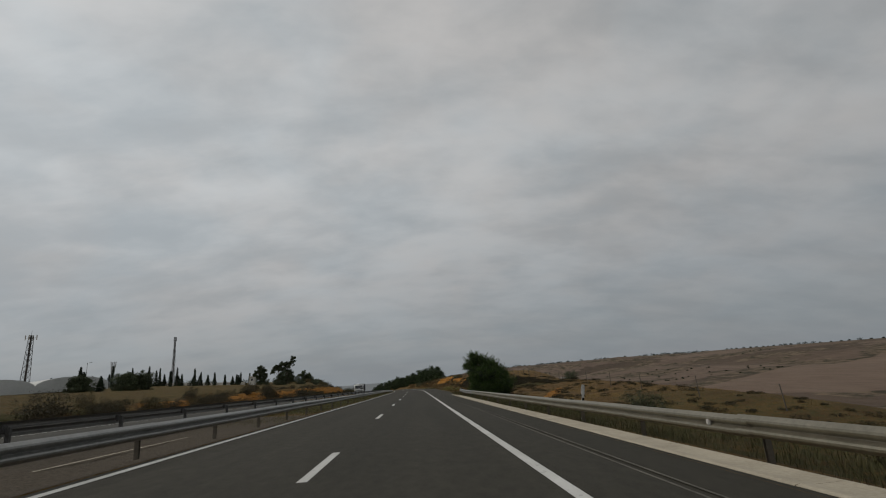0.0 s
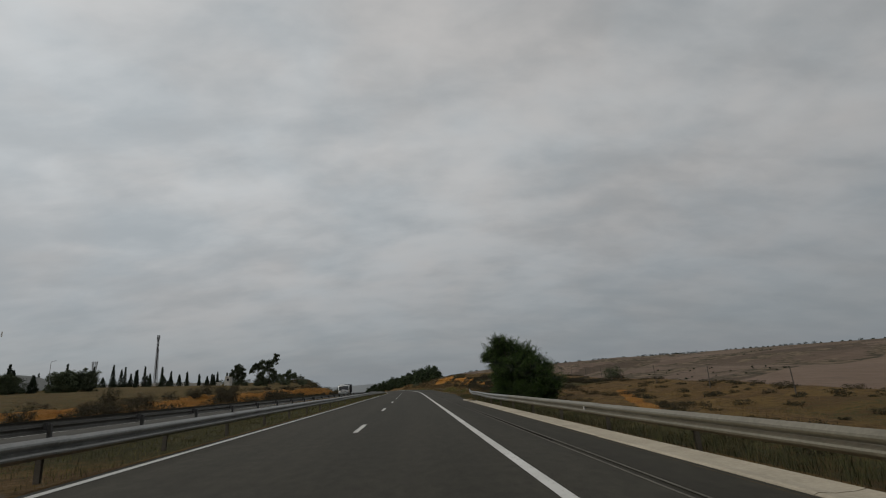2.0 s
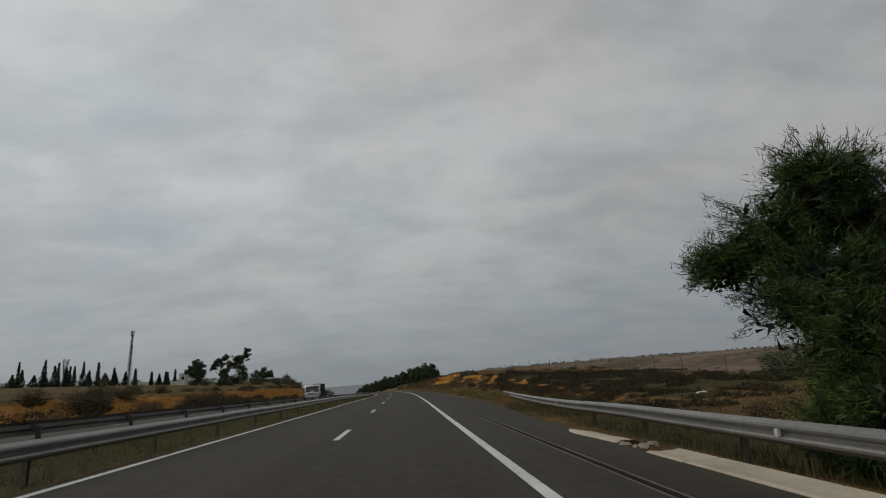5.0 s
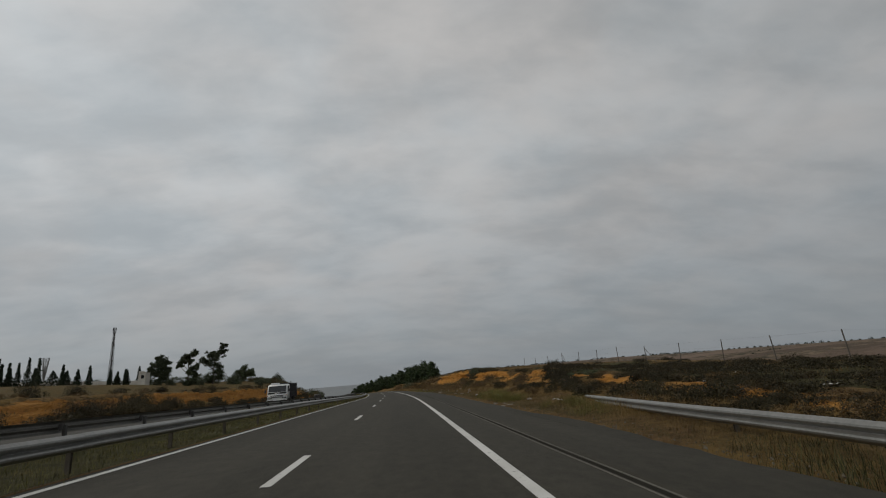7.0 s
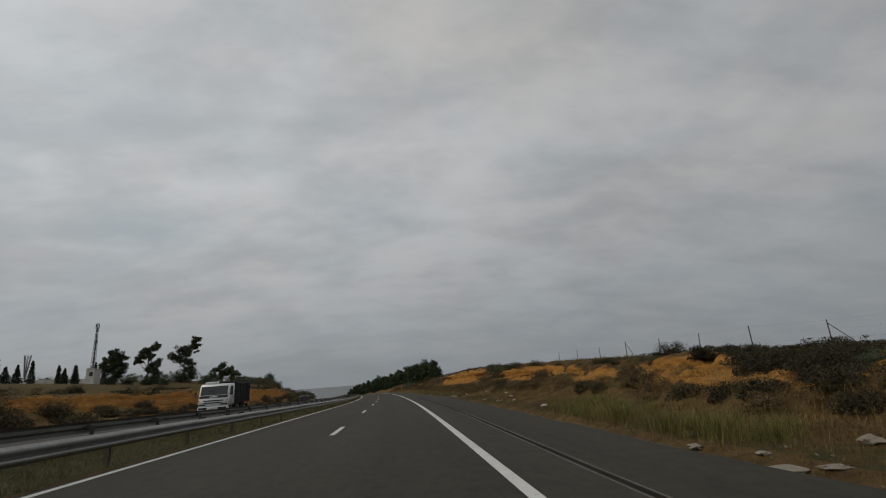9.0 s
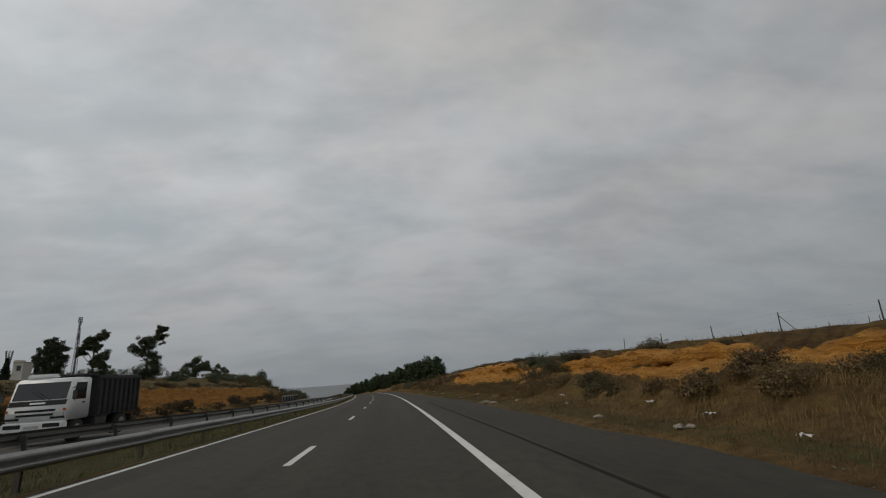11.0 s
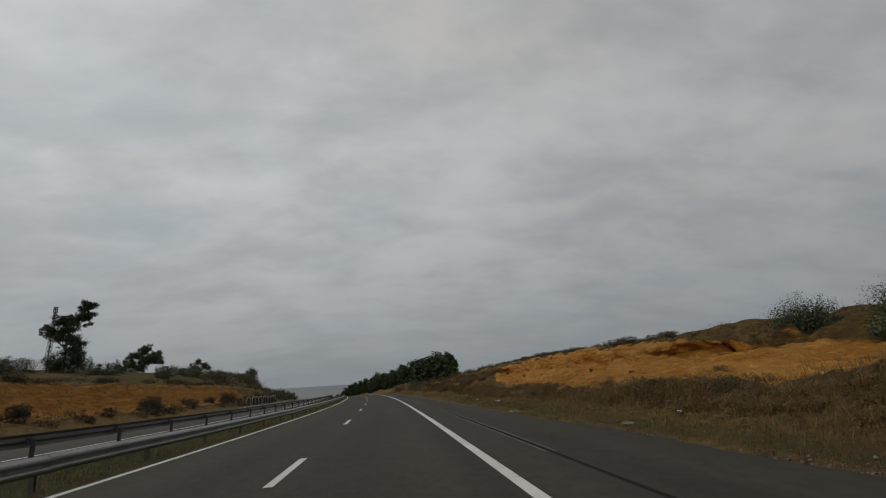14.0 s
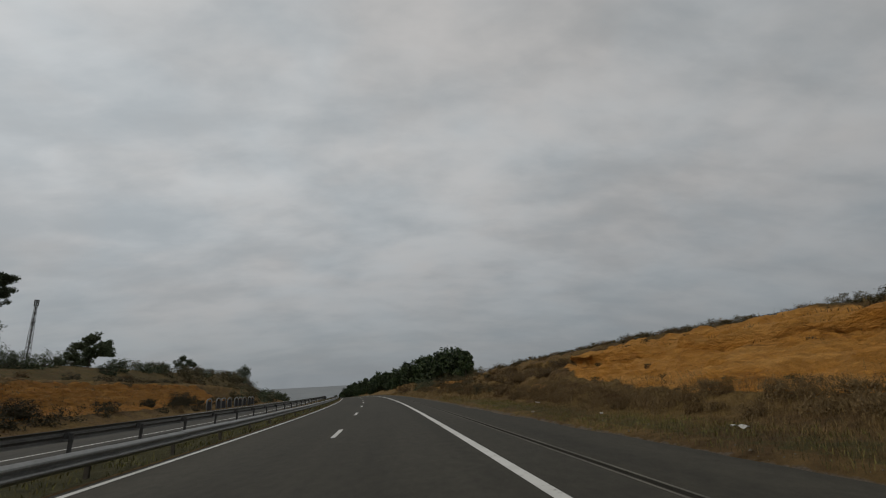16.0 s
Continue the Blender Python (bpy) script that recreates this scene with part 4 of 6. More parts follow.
def clump(rng, c, r, n, squash=0.8, shell=0.5):
    """Points in an uneven ball, thicker towards its skin."""
    d = rng.normal(size=(n, 3))
    d /= np.linalg.norm(d, axis=1)[:, None]
    q = d[:, :1] * 2.1 + d[:, 1:2] * 1.3 + d[:, 2:] * 1.7
    lump = 1 + 0.22 * np.sin(q[:, 0] * 2.3 + c[0]) + 0.15 * np.sin(d[:, 0] * 5 + d[:, 2] * 4 + c[1])
    k = (shell + (1 - shell) * rng.uniform(0, 1, n)) ** 0.8 * lump
    return np.asarray(c) + d * (k * r)[:, None] * np.array([1, 1, squash])


def limbs_mesh(paths, seg=6):
    """Tapered tubes along paths: lists of (point, radius)."""
    vs, fs = [], []
    for path in paths:
        base = len(vs)
        for i, (p, r) in enumerate(path):
            p = Vector(p)
            q = Vector(path[min(i + 1, len(path) - 1)][0]) - Vector(path[max(i - 1, 0)][0])
            m = q.to_track_quat("Z", "Y").to_matrix()
            for k in range(seg):
                t = 6.2832 * k / seg
                vs.append(p + m @ Vector((math.cos(t) * r, math.sin(t) * r, 0)))
        for i in range(len(path) - 1):
            for k in range(seg):
                fs.append((base + i * seg + k, base + i * seg + (k + 1) % seg, base + (i + 1) * seg + (k + 1) % seg, base + (i + 1) * seg + k))
    return vs, fs


def gum_tree(spot, h, clumps, seed, leaf=0.27, per=2500, lean=(0.0, 0.0), label="tall grey-green eucalyptus tree with an open crown"):
    """A eucalyptus: bare forked trunk and a few dense clumps. clumps: (dx, dy, height share, radius)."""
    rng = np.random.default_rng(seed)
    t = empty("tree", Matrix.Translation(spot), label, "tree")
    paths = []
    top = Vector((lean[0], lean[1], h * 0.72))
    trunk = [(Vector((0, 0, -0.4)), 0.035 * h ** 0.9), (Vector((0.1, 0.05, h * 0.2)), 0.026 * h ** 0.9), (top * 0.6, 0.018 * h ** 0.9), (top, 0.01 * h ** 0.9)]
    paths.append(trunk)
    pts = []
    for dx, dy, hh, r in clumps:
        r *= 1.28
        c = np.array((dx, dy, hh * h))
        root = top * min(0.95, max(0.35, hh * 0.8))
        paths.append([(root, 0.012 * h ** 0.9), ((root + Vector(c)) / 2 + Vector((0, 0, -0.2)), 0.008 * h ** 0.9), (Vector(c), 0.003 * h ** 0.9)])
        for _ in range(20):
            d = rng.normal(size=3)
            d /= np.linalg.norm(d)
            pts.append(clump(rng, c + d * r * rng.uniform(0.1, 0.85) * np.array([1, 1, 0.9]), r * rng.uniform(0.22, 0.46), per // 20, 0.8, 0.25))
    v, f = limbs_mesh(paths)
    mesh("trunk", v, f, BARK, t, "", smooth=True)
    leaf_object("crown", leaf_quads(np.concatenate(pts), leaf, rng, 0.5, 0.5), LEAF_EUCA, t, True)
    return t


def cypress(spot, h, w, seed, label="slim dark cypress tree"):
    rng = np.random.default_rng(seed)
    t = empty("cypress", Matrix.Translation(spot), label, "tree", "row of cypresses on the plateau")
    v, f = limbs_mesh([[(Vector((0, 0, -0.3)), 0.16), (Vector((0, 0, h * 0.5)), 0.1), (Vector((0, 0, h * 0.9)), 0.03)]], 5)
    mesh("trunk", v, f, BARK, t)
    n = 800
    k = rng.uniform(0, 1, n) ** 1.15
    ang = rng.uniform(0, 6.283, n)
    ph = rng.uniform(0, 6.283)
    r = w * np.minimum(1, 0.55 + 3 * k) * (1 - k) ** (0.6 if w < 0.7 else 0.85) * (0.4 + 0.6 * rng.uniform(0, 1, n)) * (1 + 0.32 * np.sin(ang * 2 + k * 11 + ph) * np.sin(k * 17 + ph))
    pts = np.column_stack([np.cos(ang) * r, np.sin(ang) * r, h * (0.01 + 0.97 * k)])
    leaf_object("crown", leaf_quads(pts, 0.48, rng, 0.4, -0.8), LEAF_CYP, t)
    return t


def pine(spot, h, r, seed, mat=None, label="dark green pine at the edge of a wood"):
    rng = np.random.default_rng(seed)
    t = empty("pine", Matrix.Translation(spot), label, "tree", "wood on the slope beside the road")
    paths = [[(Vector((0, 0, -0.5)), 0.02 * h + 0.05), (Vector((0.1, 0, h * 0.5)), 0.015 * h + 0.02), (Vector((0, 0.1, h * 0.9)), 0.03)]]
    pts = []
    for i in range(22):
        k = rng.uniform(0.10, 1.0)
        ang = rng.uniform(0, 6.283)
        rr = r * (1.05 - 0.75 * k ** 1.7) * rng.uniform(0.35, 1.0)
        c = np.array((math.cos(ang) * rr, math.sin(ang) * rr, h * k * 0.93))
        if i < 7:
            paths.append([(Vector((0, 0, h * k * 0.75)), 0.05), (Vector(c), 0.02)])
        pts.append(clump(rng, c, r * rng.uniform(0.30, 0.50), 36, 0.8))
    v, f = limbs_mesh(paths, 5)
    mesh("trunk", v, f, BARK, t)
    leaf_object("crown", leaf_quads(np.concatenate(pts), 0.8, rng, 0.4, -0.2), mat or LEAF_PINE, t)
    return t


def inner_mass(rng, r, h, leaf, core, fine=0.0):
    """The close tangle in the middle of a bush: broader leaves through an uneven mound."""
    n = core or int(240 + 220 * r * r)
    d = rng.normal(size=(n, 3))
    d /= np.linalg.norm(d, axis=1)[:, None]
    ph = rng.uniform(0, 6.283, 2)
    ang = np.arctan2(d[:, 1], d[:, 0])
    k = rng.uniform(0.35, 1.0, n) * (0.78 + 0.14 * np.sin(ang * 2 + ph[0]) + 0.1 * np.sin(ang * 3 + ph[1]))
    p = d * k[:, None] * np.array([r, r, h])
    p[:, 2] = np.where(p[:, 2] > 0, p[:, 2], p[:, 2] * 0.35)
    return leaf_quads(p, fine if fine else max(leaf * 1.5, 0.11 * r + 0.04), rng, 0.5 if fine else 0.34, -0.3)


def shrub(spot, r, h, seed, mat, label, n=900, leaf=0.12, twigs=9, category="shrub", group="", droop=-0.3, into=None, aspect=0.17, core=None, fine=0.0):
    """A low bush: stems from one foot and tufts of leaves along them, ragged at the rim."""
    rng = np.random.default_rng(seed)
    paths, pts = [], []
    for i in range(twigs):
        ang, k = rng.uniform(0, 6.283), math.sqrt(rng.uniform(0.0, 1.0)) * 0.82
        tall = h * rng.uniform(0.55, 0.9) * math.sqrt(max(0.08, 1 - 0.8 * k * k))
        tip = np.array((math.cos(ang) * r * k, math.sin(ang) * r * k, tall))
        paths.append([(Vector((0, 0, -0.1)), 0.012 + 0.01 * h), (Vector(tip * np.array([0.55, 0.55, 0.5])), 0.01), (Vector(tip), 0.004)])
        m = n // twigs
        size = r * rng.uniform(0.12, 0.26) if fine else r * rng.uniform(0.22, 0.4)
        tuft = clump(rng, tip, size, m, min(1.2, 0.9 * h / r), 0.3)
        fall = rng.uniform(0.0, 1.0, m) < 0.35
        tuft[fall, 2] *= rng.uniform(0.1, 0.9, int(fall.sum()))
        pts.append(tuft)
    p = np.concatenate(pts)
    p[:, 2] = np.abs(p[:, 2]) + 0.02
    q = np.concatenate([leaf_quads(p, leaf, rng, aspect, droop), inner_mass(rng, r, h * 0.9, leaf, core, fine)])
    if into is not None:
        into.append(q + np.array(spot)[None, None, :])
        return None
    t = empty("shrub", Matrix.Translation(spot), label, category, group)
    v, f = limbs_mesh(paths, 4)
    mesh("stem", v, f, BARK, t)
    leaf_object("foliage", q, mat, t)
    return t


def roadside_bush(spot, seed=4):
    """The big feathery bush: many arching stems, each with fronds of narrow leaves."""
    rng = np.random.default_rng(seed)
    t = empty("bush", Matrix.Translation(spot), "tall dense green bush with feathery narrow leaves behind the guard rail", "bush")
    paths, pts, dirs = [], [], []
    lobes = [(-1.75, 0, 4.35, 0.75), (-2.35, 1.7, 3.45, 0.65), (-1.9, 0.8, 3.7, 0.9), (-1.3, 0.6, 4.1, 0.9), (-0.8, 0.2, 3.7, 1.0), (-0.1, -0.3, 3.3, 1.0), (0.5, 0.3, 2.8, 1.0), (1.1, -0.4, 2.3, 0.9), (-1.9, 0.2, 2.8, 1.0), (-1.1, -1.0, 2.5, 1.2), (-0.1, -1.2, 2.0, 1.2), (0.8, -1.0, 1.5, 1.1), (1.4, -1.4, 1.2, 0.9), (-1.5, 0, 1.6, 1.1), (-0.5, 1.3, 1.7, 1.2),
             (0.3, 1.4, 1.3, 1.2), (-0.9, -1.4, 0.7, 1.0), (0.0, -1.5, 0.6, 1.0), (1.0, -1.2, 0.6, 0.9), (-1.6, 0.5, 0.7, 0.9), (-1.4, 1.3, 2.7, 1.1), (0.0, 1.1, 2.6, 1.1), (-2.0, -0.2, 2.0, 0.8), (-1.9, -0.5, 1.1, 0.85), (-2.0, 0.3, 0.5, 0.8)]
    for x, y, z, r in lobes:
        z *= 0.95
        c = np.array((x, y, z))
        paths.append([(Vector((x * 0.12, y * 0.12, -0.3)), 0.07), (Vector((x * 0.45, y * 0.45, z * 0.45)), 0.045), (Vector(c), 0.015)])
        for _ in range(74):
            d = rng.normal(size=3)
            d /= np.linalg.norm(d)
            d[2] = d[2] * 0.8 + 0.25
            root = c + d * r * rng.uniform(0.1, 0.55)
            tip = c + d * r * (rng.uniform(1.15, 1.5) if _ < 12 else rng.uniform(0.75, 1.15))
            m = 104
            k = rng.uniform(0.1, 1.0, m)[:, None]
            pts.append(root + (tip - root) * k + rng.normal(size=(m, 3)) * (0.045 if _ < 12 else 0.085) + np.array([0, 0, -0.10]) * k ** 2)
            dirs.append(np.repeat((d * 0.8)[None], m, 0))
            if _ < 12:
                paths.append([(Vector(root), 0.012), (Vector(tip), 0.003)])
    # leaves added to darken the inside, with shade put in by the cypress colour
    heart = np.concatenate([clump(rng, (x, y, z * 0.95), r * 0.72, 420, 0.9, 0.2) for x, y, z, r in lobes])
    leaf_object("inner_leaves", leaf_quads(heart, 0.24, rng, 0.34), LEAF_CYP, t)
    v, f = limbs_mesh(paths, 4)
    mesh("stem", v, f, BARK, t)
    leaf_object("foliage", leaf_quads(np.concatenate(pts), 0.13, rng, 0.105, -0.1, np.concatenate(dirs)), LEAF_BUSH, t)
    return t


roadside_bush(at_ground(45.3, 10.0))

# ---------------------------------------------------------------- the plateau on the left
def place(x, y, dz=0.0):
    """A spot on the land at world x, y."""
    s = y
    for _ in range(6):
        ax, ay, p = (float(np.interp(s, SS, q)) for q in (AX, AY, PSI))
        s += -math.sin(p) * (x - ax) + math.cos(p) * (y - ay)
    ax, ay, p = (float(np.interp(s, SS, q)) for q in (AX, AY, PSI))
    a = math.cos(p) * (x - ax) + math.sin(p) * (y - ay)
    return Vector((x, y, ground_z(s, a) + dz))


def lattice(bm, h, w0, w1, bays, leg=0.15):
    """Four legs and crossed braces, tapering upwards."""
    def corner(k, z):
        w = (w0 + (w1 - w0) * z / h) / 2
        return Vector(((-w, w, w, -w)[k], (-w, -w, w, w)[k], z))
    for k in range(4):
        rod(bm, corner(k, 0), corner(k, h), leg, leg * 0.87, 5)
    for i in range(bays):
        z0, z1 = h * i / bays, h * (i + 1) / bays
        for k in range(4):
            n = (k + 1) % 4
            rod(bm, corner(k, z0), corner(n, z1), 0.07, None, 4)
            rod(bm, corner(n, z0), corner(k, z1), 0.07, None, 4)
            rod(bm, corner(k, z1), corner(n, z1), 0.04, None, 4)


def phone_mast(x, y, top, w0, w1, label, leg=0.15):
    base = place(x, y, -0.5)
    h = top - base.z
    t = empty("radio_mast", Matrix.Translation(base), label, "mast")
    bm = bmesh.new()
    lattice(bm, h, w0, w1, max(8, int(h / 3)), leg)
    part("tower", bm, DARK_STEEL, t)
    bm = bmesh.new()
    rod(bm, (0, 0, 0), (0, 0, h), w1 * 0.34, w1 * 0.3, 8)
    part("cable_duct", bm, DARK_STEEL, t)
    return t


def ring_mast():
    """The slim far mast: a round open cage at its top and a drum at two thirds."""
    t = phone_mast(-204.5, 416.9, 44.3, 2.6, 0.9, "tall slim lattice phone mast with a round cage on top", 0.10)
    h = 44.3 - t.matrix_world.translation.z
    for z in (h + 0.3, h + 1.8, h + 3.2):
        ring = [(Vector((math.cos(k * 0.5236) * 0.95, math.sin(k * 0.5236) * 0.95, z)), 0.12) for k in range(13)]
        v, f = limbs_mesh([ring], 5)
        mesh("ring", v, f, DARK_STEEL, t)
    for k in range(6):
        a = k * 1.0472
        bm = bmesh.new()
        box(bm, math.cos(a) * 0.95 - 0.2, math.cos(a) * 0.95 + 0.2, math.sin(a) * 0.95 - 0.2, math.sin(a) * 0.95 + 0.2, h - 0.2, h + 3.3, 0.05)
        part("antenna_panel", bm, DARK_STEEL, t)
    for z, r in ((h * 0.78, 0.9), (h * 0.52, 0.6)):
        bm = bmesh.new()
        bmesh.ops.create_cone(bm, cap_ends=True, segments=14, radius1=r, radius2=r * 0.85, depth=1.1, matrix=Matrix.Translation((0.5, -0.5, z)))
        part("drum", bm, DARK_STEEL, t)


ring_mast()


def cross_arm_tower():
    """The nearer lattice tower, with four groups of panel antennas on arms."""
    t = phone_mast(-213.4, 272.9, 38.5, 3.4, 1.5, "lattice radio tower with panel antennas on outrigger arms")
    h = 38.5 - t.matrix_world.translation.z
    for k in range(4):
        a = 1.5708 * k + 0.3
        c = Vector((math.cos(a) * 2.6, math.sin(a) * 2.6, h - 1.5))
        bm = bmesh.new()
        rod(bm, (0, 0, h - 1.5), c, 0.07, None, 5)
        part("arm", bm, ZINC, t)
        bm = bmesh.new()
        box(bm, c.x - 0.22, c.x + 0.22, c.y - 0.18, c.y + 0.18, c.z - 1.1, c.z + 1.7, 0.06)
        part("antenna_panel", bm, WHITE_WALL, t)
    bm = bmesh.new()
    rod(bm, (0, 0, h), (0, 0, h + 3.0), 0.09, 0.04, 6)
    part("tip_rod", bm, ZINC, t)


cross_arm_tower()


def flared_mast():
    base = place(-291.7, 479.3, -0.5)
    h = 34.5 - base.z
    t = empty("light_mast", Matrix.Translation(base), "far grey pole that widens to a slatted head", "mast")
    bm = bmesh.new()
    rod(bm, (0, 0, 0), (0, 0, h * 0.6), 0.9, 0.7, 10)
    part("pole", bm, ZINC, t)
    for k in range(8):
        a = k * 0.7854
        bm = bmesh.new()
        rod(bm, (math.cos(a) * 0.6, math.sin(a) * 0.6, h * 0.6), (math.cos(a) * 2.3, math.sin(a) * 2.3, h), 0.28, 0.2, 5)
        part("slat", bm, ZINC, t)


flared_mast()


def street_lamp():
    base = place(-150, 225, -0.3)
    t = empty("street_lamp", Matrix.Translation(base), "slim grey street lamp far off on the plateau", "lamp")
    bm = bmesh.new()
    rod(bm, (0, 0, 0), (0, 0, 13.0), 0.14, 0.08, 8)
    part("pole", bm, ZINC, t)
    bm = bmesh.new()
    rod(bm, (0, 0, 13.0), (1.5, 0, 13.3), 0.06, 0.05, 6)
    part("arm", bm, ZINC, t)
    bm = bmesh.new()
    box(bm, 1.3, 2.1, -0.16, 0.16, 13.2, 13.42, 0.05)
    part("lamp_head", bm, ZINC, t)


street_lamp()


def hut():
    """A little rendered blockhouse with a stepped parapet and one dark window."""
    base = place(-59.2, 177.6, -0.3)
    t = empty("hut", Matrix.Translation(base) @ pose(0, 0, 0, 0, 0, -8) @ Matrix.Diagonal((0.74, 0.74, 0.92, 1)), "small off-white rendered hut with one dark window", "hut")
    bm = bmesh.new()
    wx0, wx1, wz0, wz1, y = -0.35, 0.75, 1.95, 2.85, -1.1
    H = 3.3
    box(bm, -1.15, 1.15, y + 0.25, 1.1, 0, H)
    for x0, x1, z0, z1 in ((-1.15, wx0, 0, H), (wx1, 1.15, 0, H), (wx0, wx1, 0, wz0), (wx0, wx1, wz1, H)):
        box(bm, x0, x1, y, y + 0.25, z0, z1)
    part("wall", bm, WHITE_WALL, t)
    bm = bmesh.new()
    box(bm, -1.22, 1.22, -1.17, 1.17, H, H + 0.14, 0.03)
    part("roof", bm, CONCRETE, t)
    bm = bmesh.new()
    box(bm, -1.15, -0.55, -1.1, 1.1, H + 0.14, H + 0.5, 0.03)
    part("parapet", bm, WHITE_WALL, t)
    bm = bmesh.new()
    box(bm, wx0 + 0.02, wx1 - 0.02, y + 0.16, y + 0.2, wz0 + 0.02, wz1 - 0.02)
    part("window", bm, DARK_GLASS, t, "dark window opening")
    bm = bmesh.new()
    box(bm, -1.5, -1.15, -0.9, 1.0, 0, 1.9, 0.05)
    part("annex", bm, WHITE_WALL, t)


hut()


def boundary_wall():
    """A long low wall on the plateau's edge, in bays with piers."""
    w = empty("boundary_wall", Matrix(), "long low pale boundary wall along the plateau", "wall", kind="structure")
    pts = [place(-150 + 6.0 * i, 205 - 1.1 * i) for i in range(15)]
    for p, q in zip(pts, pts[1:]):
        d = q - p
        bm = bmesh.new()
        box(bm, 0.2, d.length - 0.02, -0.1, 0.1, -0.6, 1.1)
        box(bm, -0.2, 0.2, -0.2, 0.2, -0.6, 1.3, 0.03)
        o = part("wall_bay", bm, WHITE_WALL, w)
        o.matrix_basis = Matrix.Translation(p) @ pose(0, 0, 0, 0, -math.degrees(math.atan2(d.z, math.hypot(d.x, d.y))), math.degrees(math.atan2(d.y, d.x)))


boundary_wall()


def greenhouse(x, y, yaw, n, seed):
    base = place(x, y, -0.3)
    t = empty("greenhouse", Matrix.Translation(base) @ pose(0, 0, 0, 0, 0, yaw), "row of milky plastic greenhouse tunnels", "greenhouse", "greenhouses on the plateau")
    W_, L, H = 15.0, 26.0, 3.5
    for k in range(n):
        vs, fs = [], []
        prof = [(0, 0), (0, 1.5)] + [(W_ / 2 - W_ / 2 * math.cos(math.pi * i / 10), 1.5 + (H - 1.5) * math.sin(math.pi * i / 10)) for i in range(1, 10)] + [(W_, 1.5), (W_, 0)]
        m = len(prof)
        for yy in (0.0, L):
            vs += [(k * W_ + px, yy, pz) for px, pz in prof]
        fs = [(j, j + 1, m + j + 1, m + j) for j in range(m - 1)] + [tuple(range(m - 1, -1, -1)), tuple(range(m, 2 * m))]
        mesh("tunnel", vs, fs, GREENHOUSE, t)


greenhouse(-96.5, 100, 52, 2, 1)

# the gum trees, left to right as they stand along the plateau's edge
EUC = [
    (-53.3, 203.6, 12.6, [(2.6, 0, 0.92, 1.3), (2.2, 0.3, 0.78, 1.5), (0.9, -0.2, 0.70, 1.6), (-1.2, 0.2, 0.73, 1.4), (-2.8, 0.2, 0.58, 1.3), (-0.9, 0, 0.52, 1.6), (0.8, 0.3, 0.42, 1.5), (1.4, 0.2, 0.16, 1.7), (-0.9, 0.1, 0.13, 1.7), (1.1, 0, 0.28, 1.4)], 1),
    (-50.9, 181.3, 9.5, [(1.1, 0, 0.90, 1.0), (-0.2, 0.2, 0.82, 1.1), (-1.5, 0.2, 0.70, 1.1), (-2.2, 0.2, 0.58, 0.8), (0.2, 0, 0.68, 0.9), (1.6, 0, 0.50, 1.1), (0.8, 0, 0.36, 1.1), (1.6, 0.1, 0.28, 1.0), (1.0, 0, 0.12, 1.2), (0.2, 0, 0.1, 1.1)], 2),
    (-57.5, 180.9, 8.5, [(0.2, 0, 0.86, 1.2), (-1.0, 0.2, 0.74, 1.2), (1.3, 0.1, 0.72, 1.1), (-1.8, 0, 0.54, 1.1), (0.6, 0, 0.60, 1.3), (1.9, 0, 0.47, 1.1), (-0.6, 0, 0.40, 1.3), (1.0, 0, 0.29, 1.2), (0, 0, 0.12, 1.5)], 3),
    (-50.5, 222.0, 6.9, [(0.0, 0, 0.80, 1.2), (-1.4, 0.2, 0.60, 1.3), (1.7, 0.1, 0.57, 1.3), (2.5, 0, 0.40, 1.1), (-2.7, 0, 0.32, 1.1), (0.5, 0, 0.44, 1.4), (-4.2, 0, 0.12, 1.1), (-1.0, 0, 0.16, 1.4)], 4),
    (-88.6, 340.9, 9.2, [(-0.7, 0, 0.86, 1.6), (-2.4, 0.2, 0.58, 1.7), (2.3, 0.1, 0.55, 1.9), (0.4, 0, 0.35, 2.0), (3.8, 0, 0.45, 1.2)], 5),
    (-89.3, 416.8, 6.8, [(0.2, 0, 0.75, 2.4), (-1.6, 0.2, 0.5, 2.6), (1.6, 0.1, 0.52, 2.6), (0, 0, 0.3, 2.8)], 6),
]
ROUND = [(0, 0, 0.78, 1.5), (-1.3, 0.2, 0.6, 1.6), (1.4, 0.1, 0.6, 1.6), (0, 0, 0.4, 1.9), (-1.8, 0, 0.25, 1.5), (1.8, 0, 0.25, 1.5)]
for x, y, h in ((-67.4, 112.7, 4.4), (-64.9, 114.5, 4.0), (-76.5, 110.5, 3.6)):
    gum_tree(place(x, y), h, ROUND, int(-x), label="low dark round-crowned tree on the plateau")
for x, y, top, cl, sd in EUC:
    b = place(x, y)
    gum_tree(b, max(5.0, top - b.z), cl, sd)

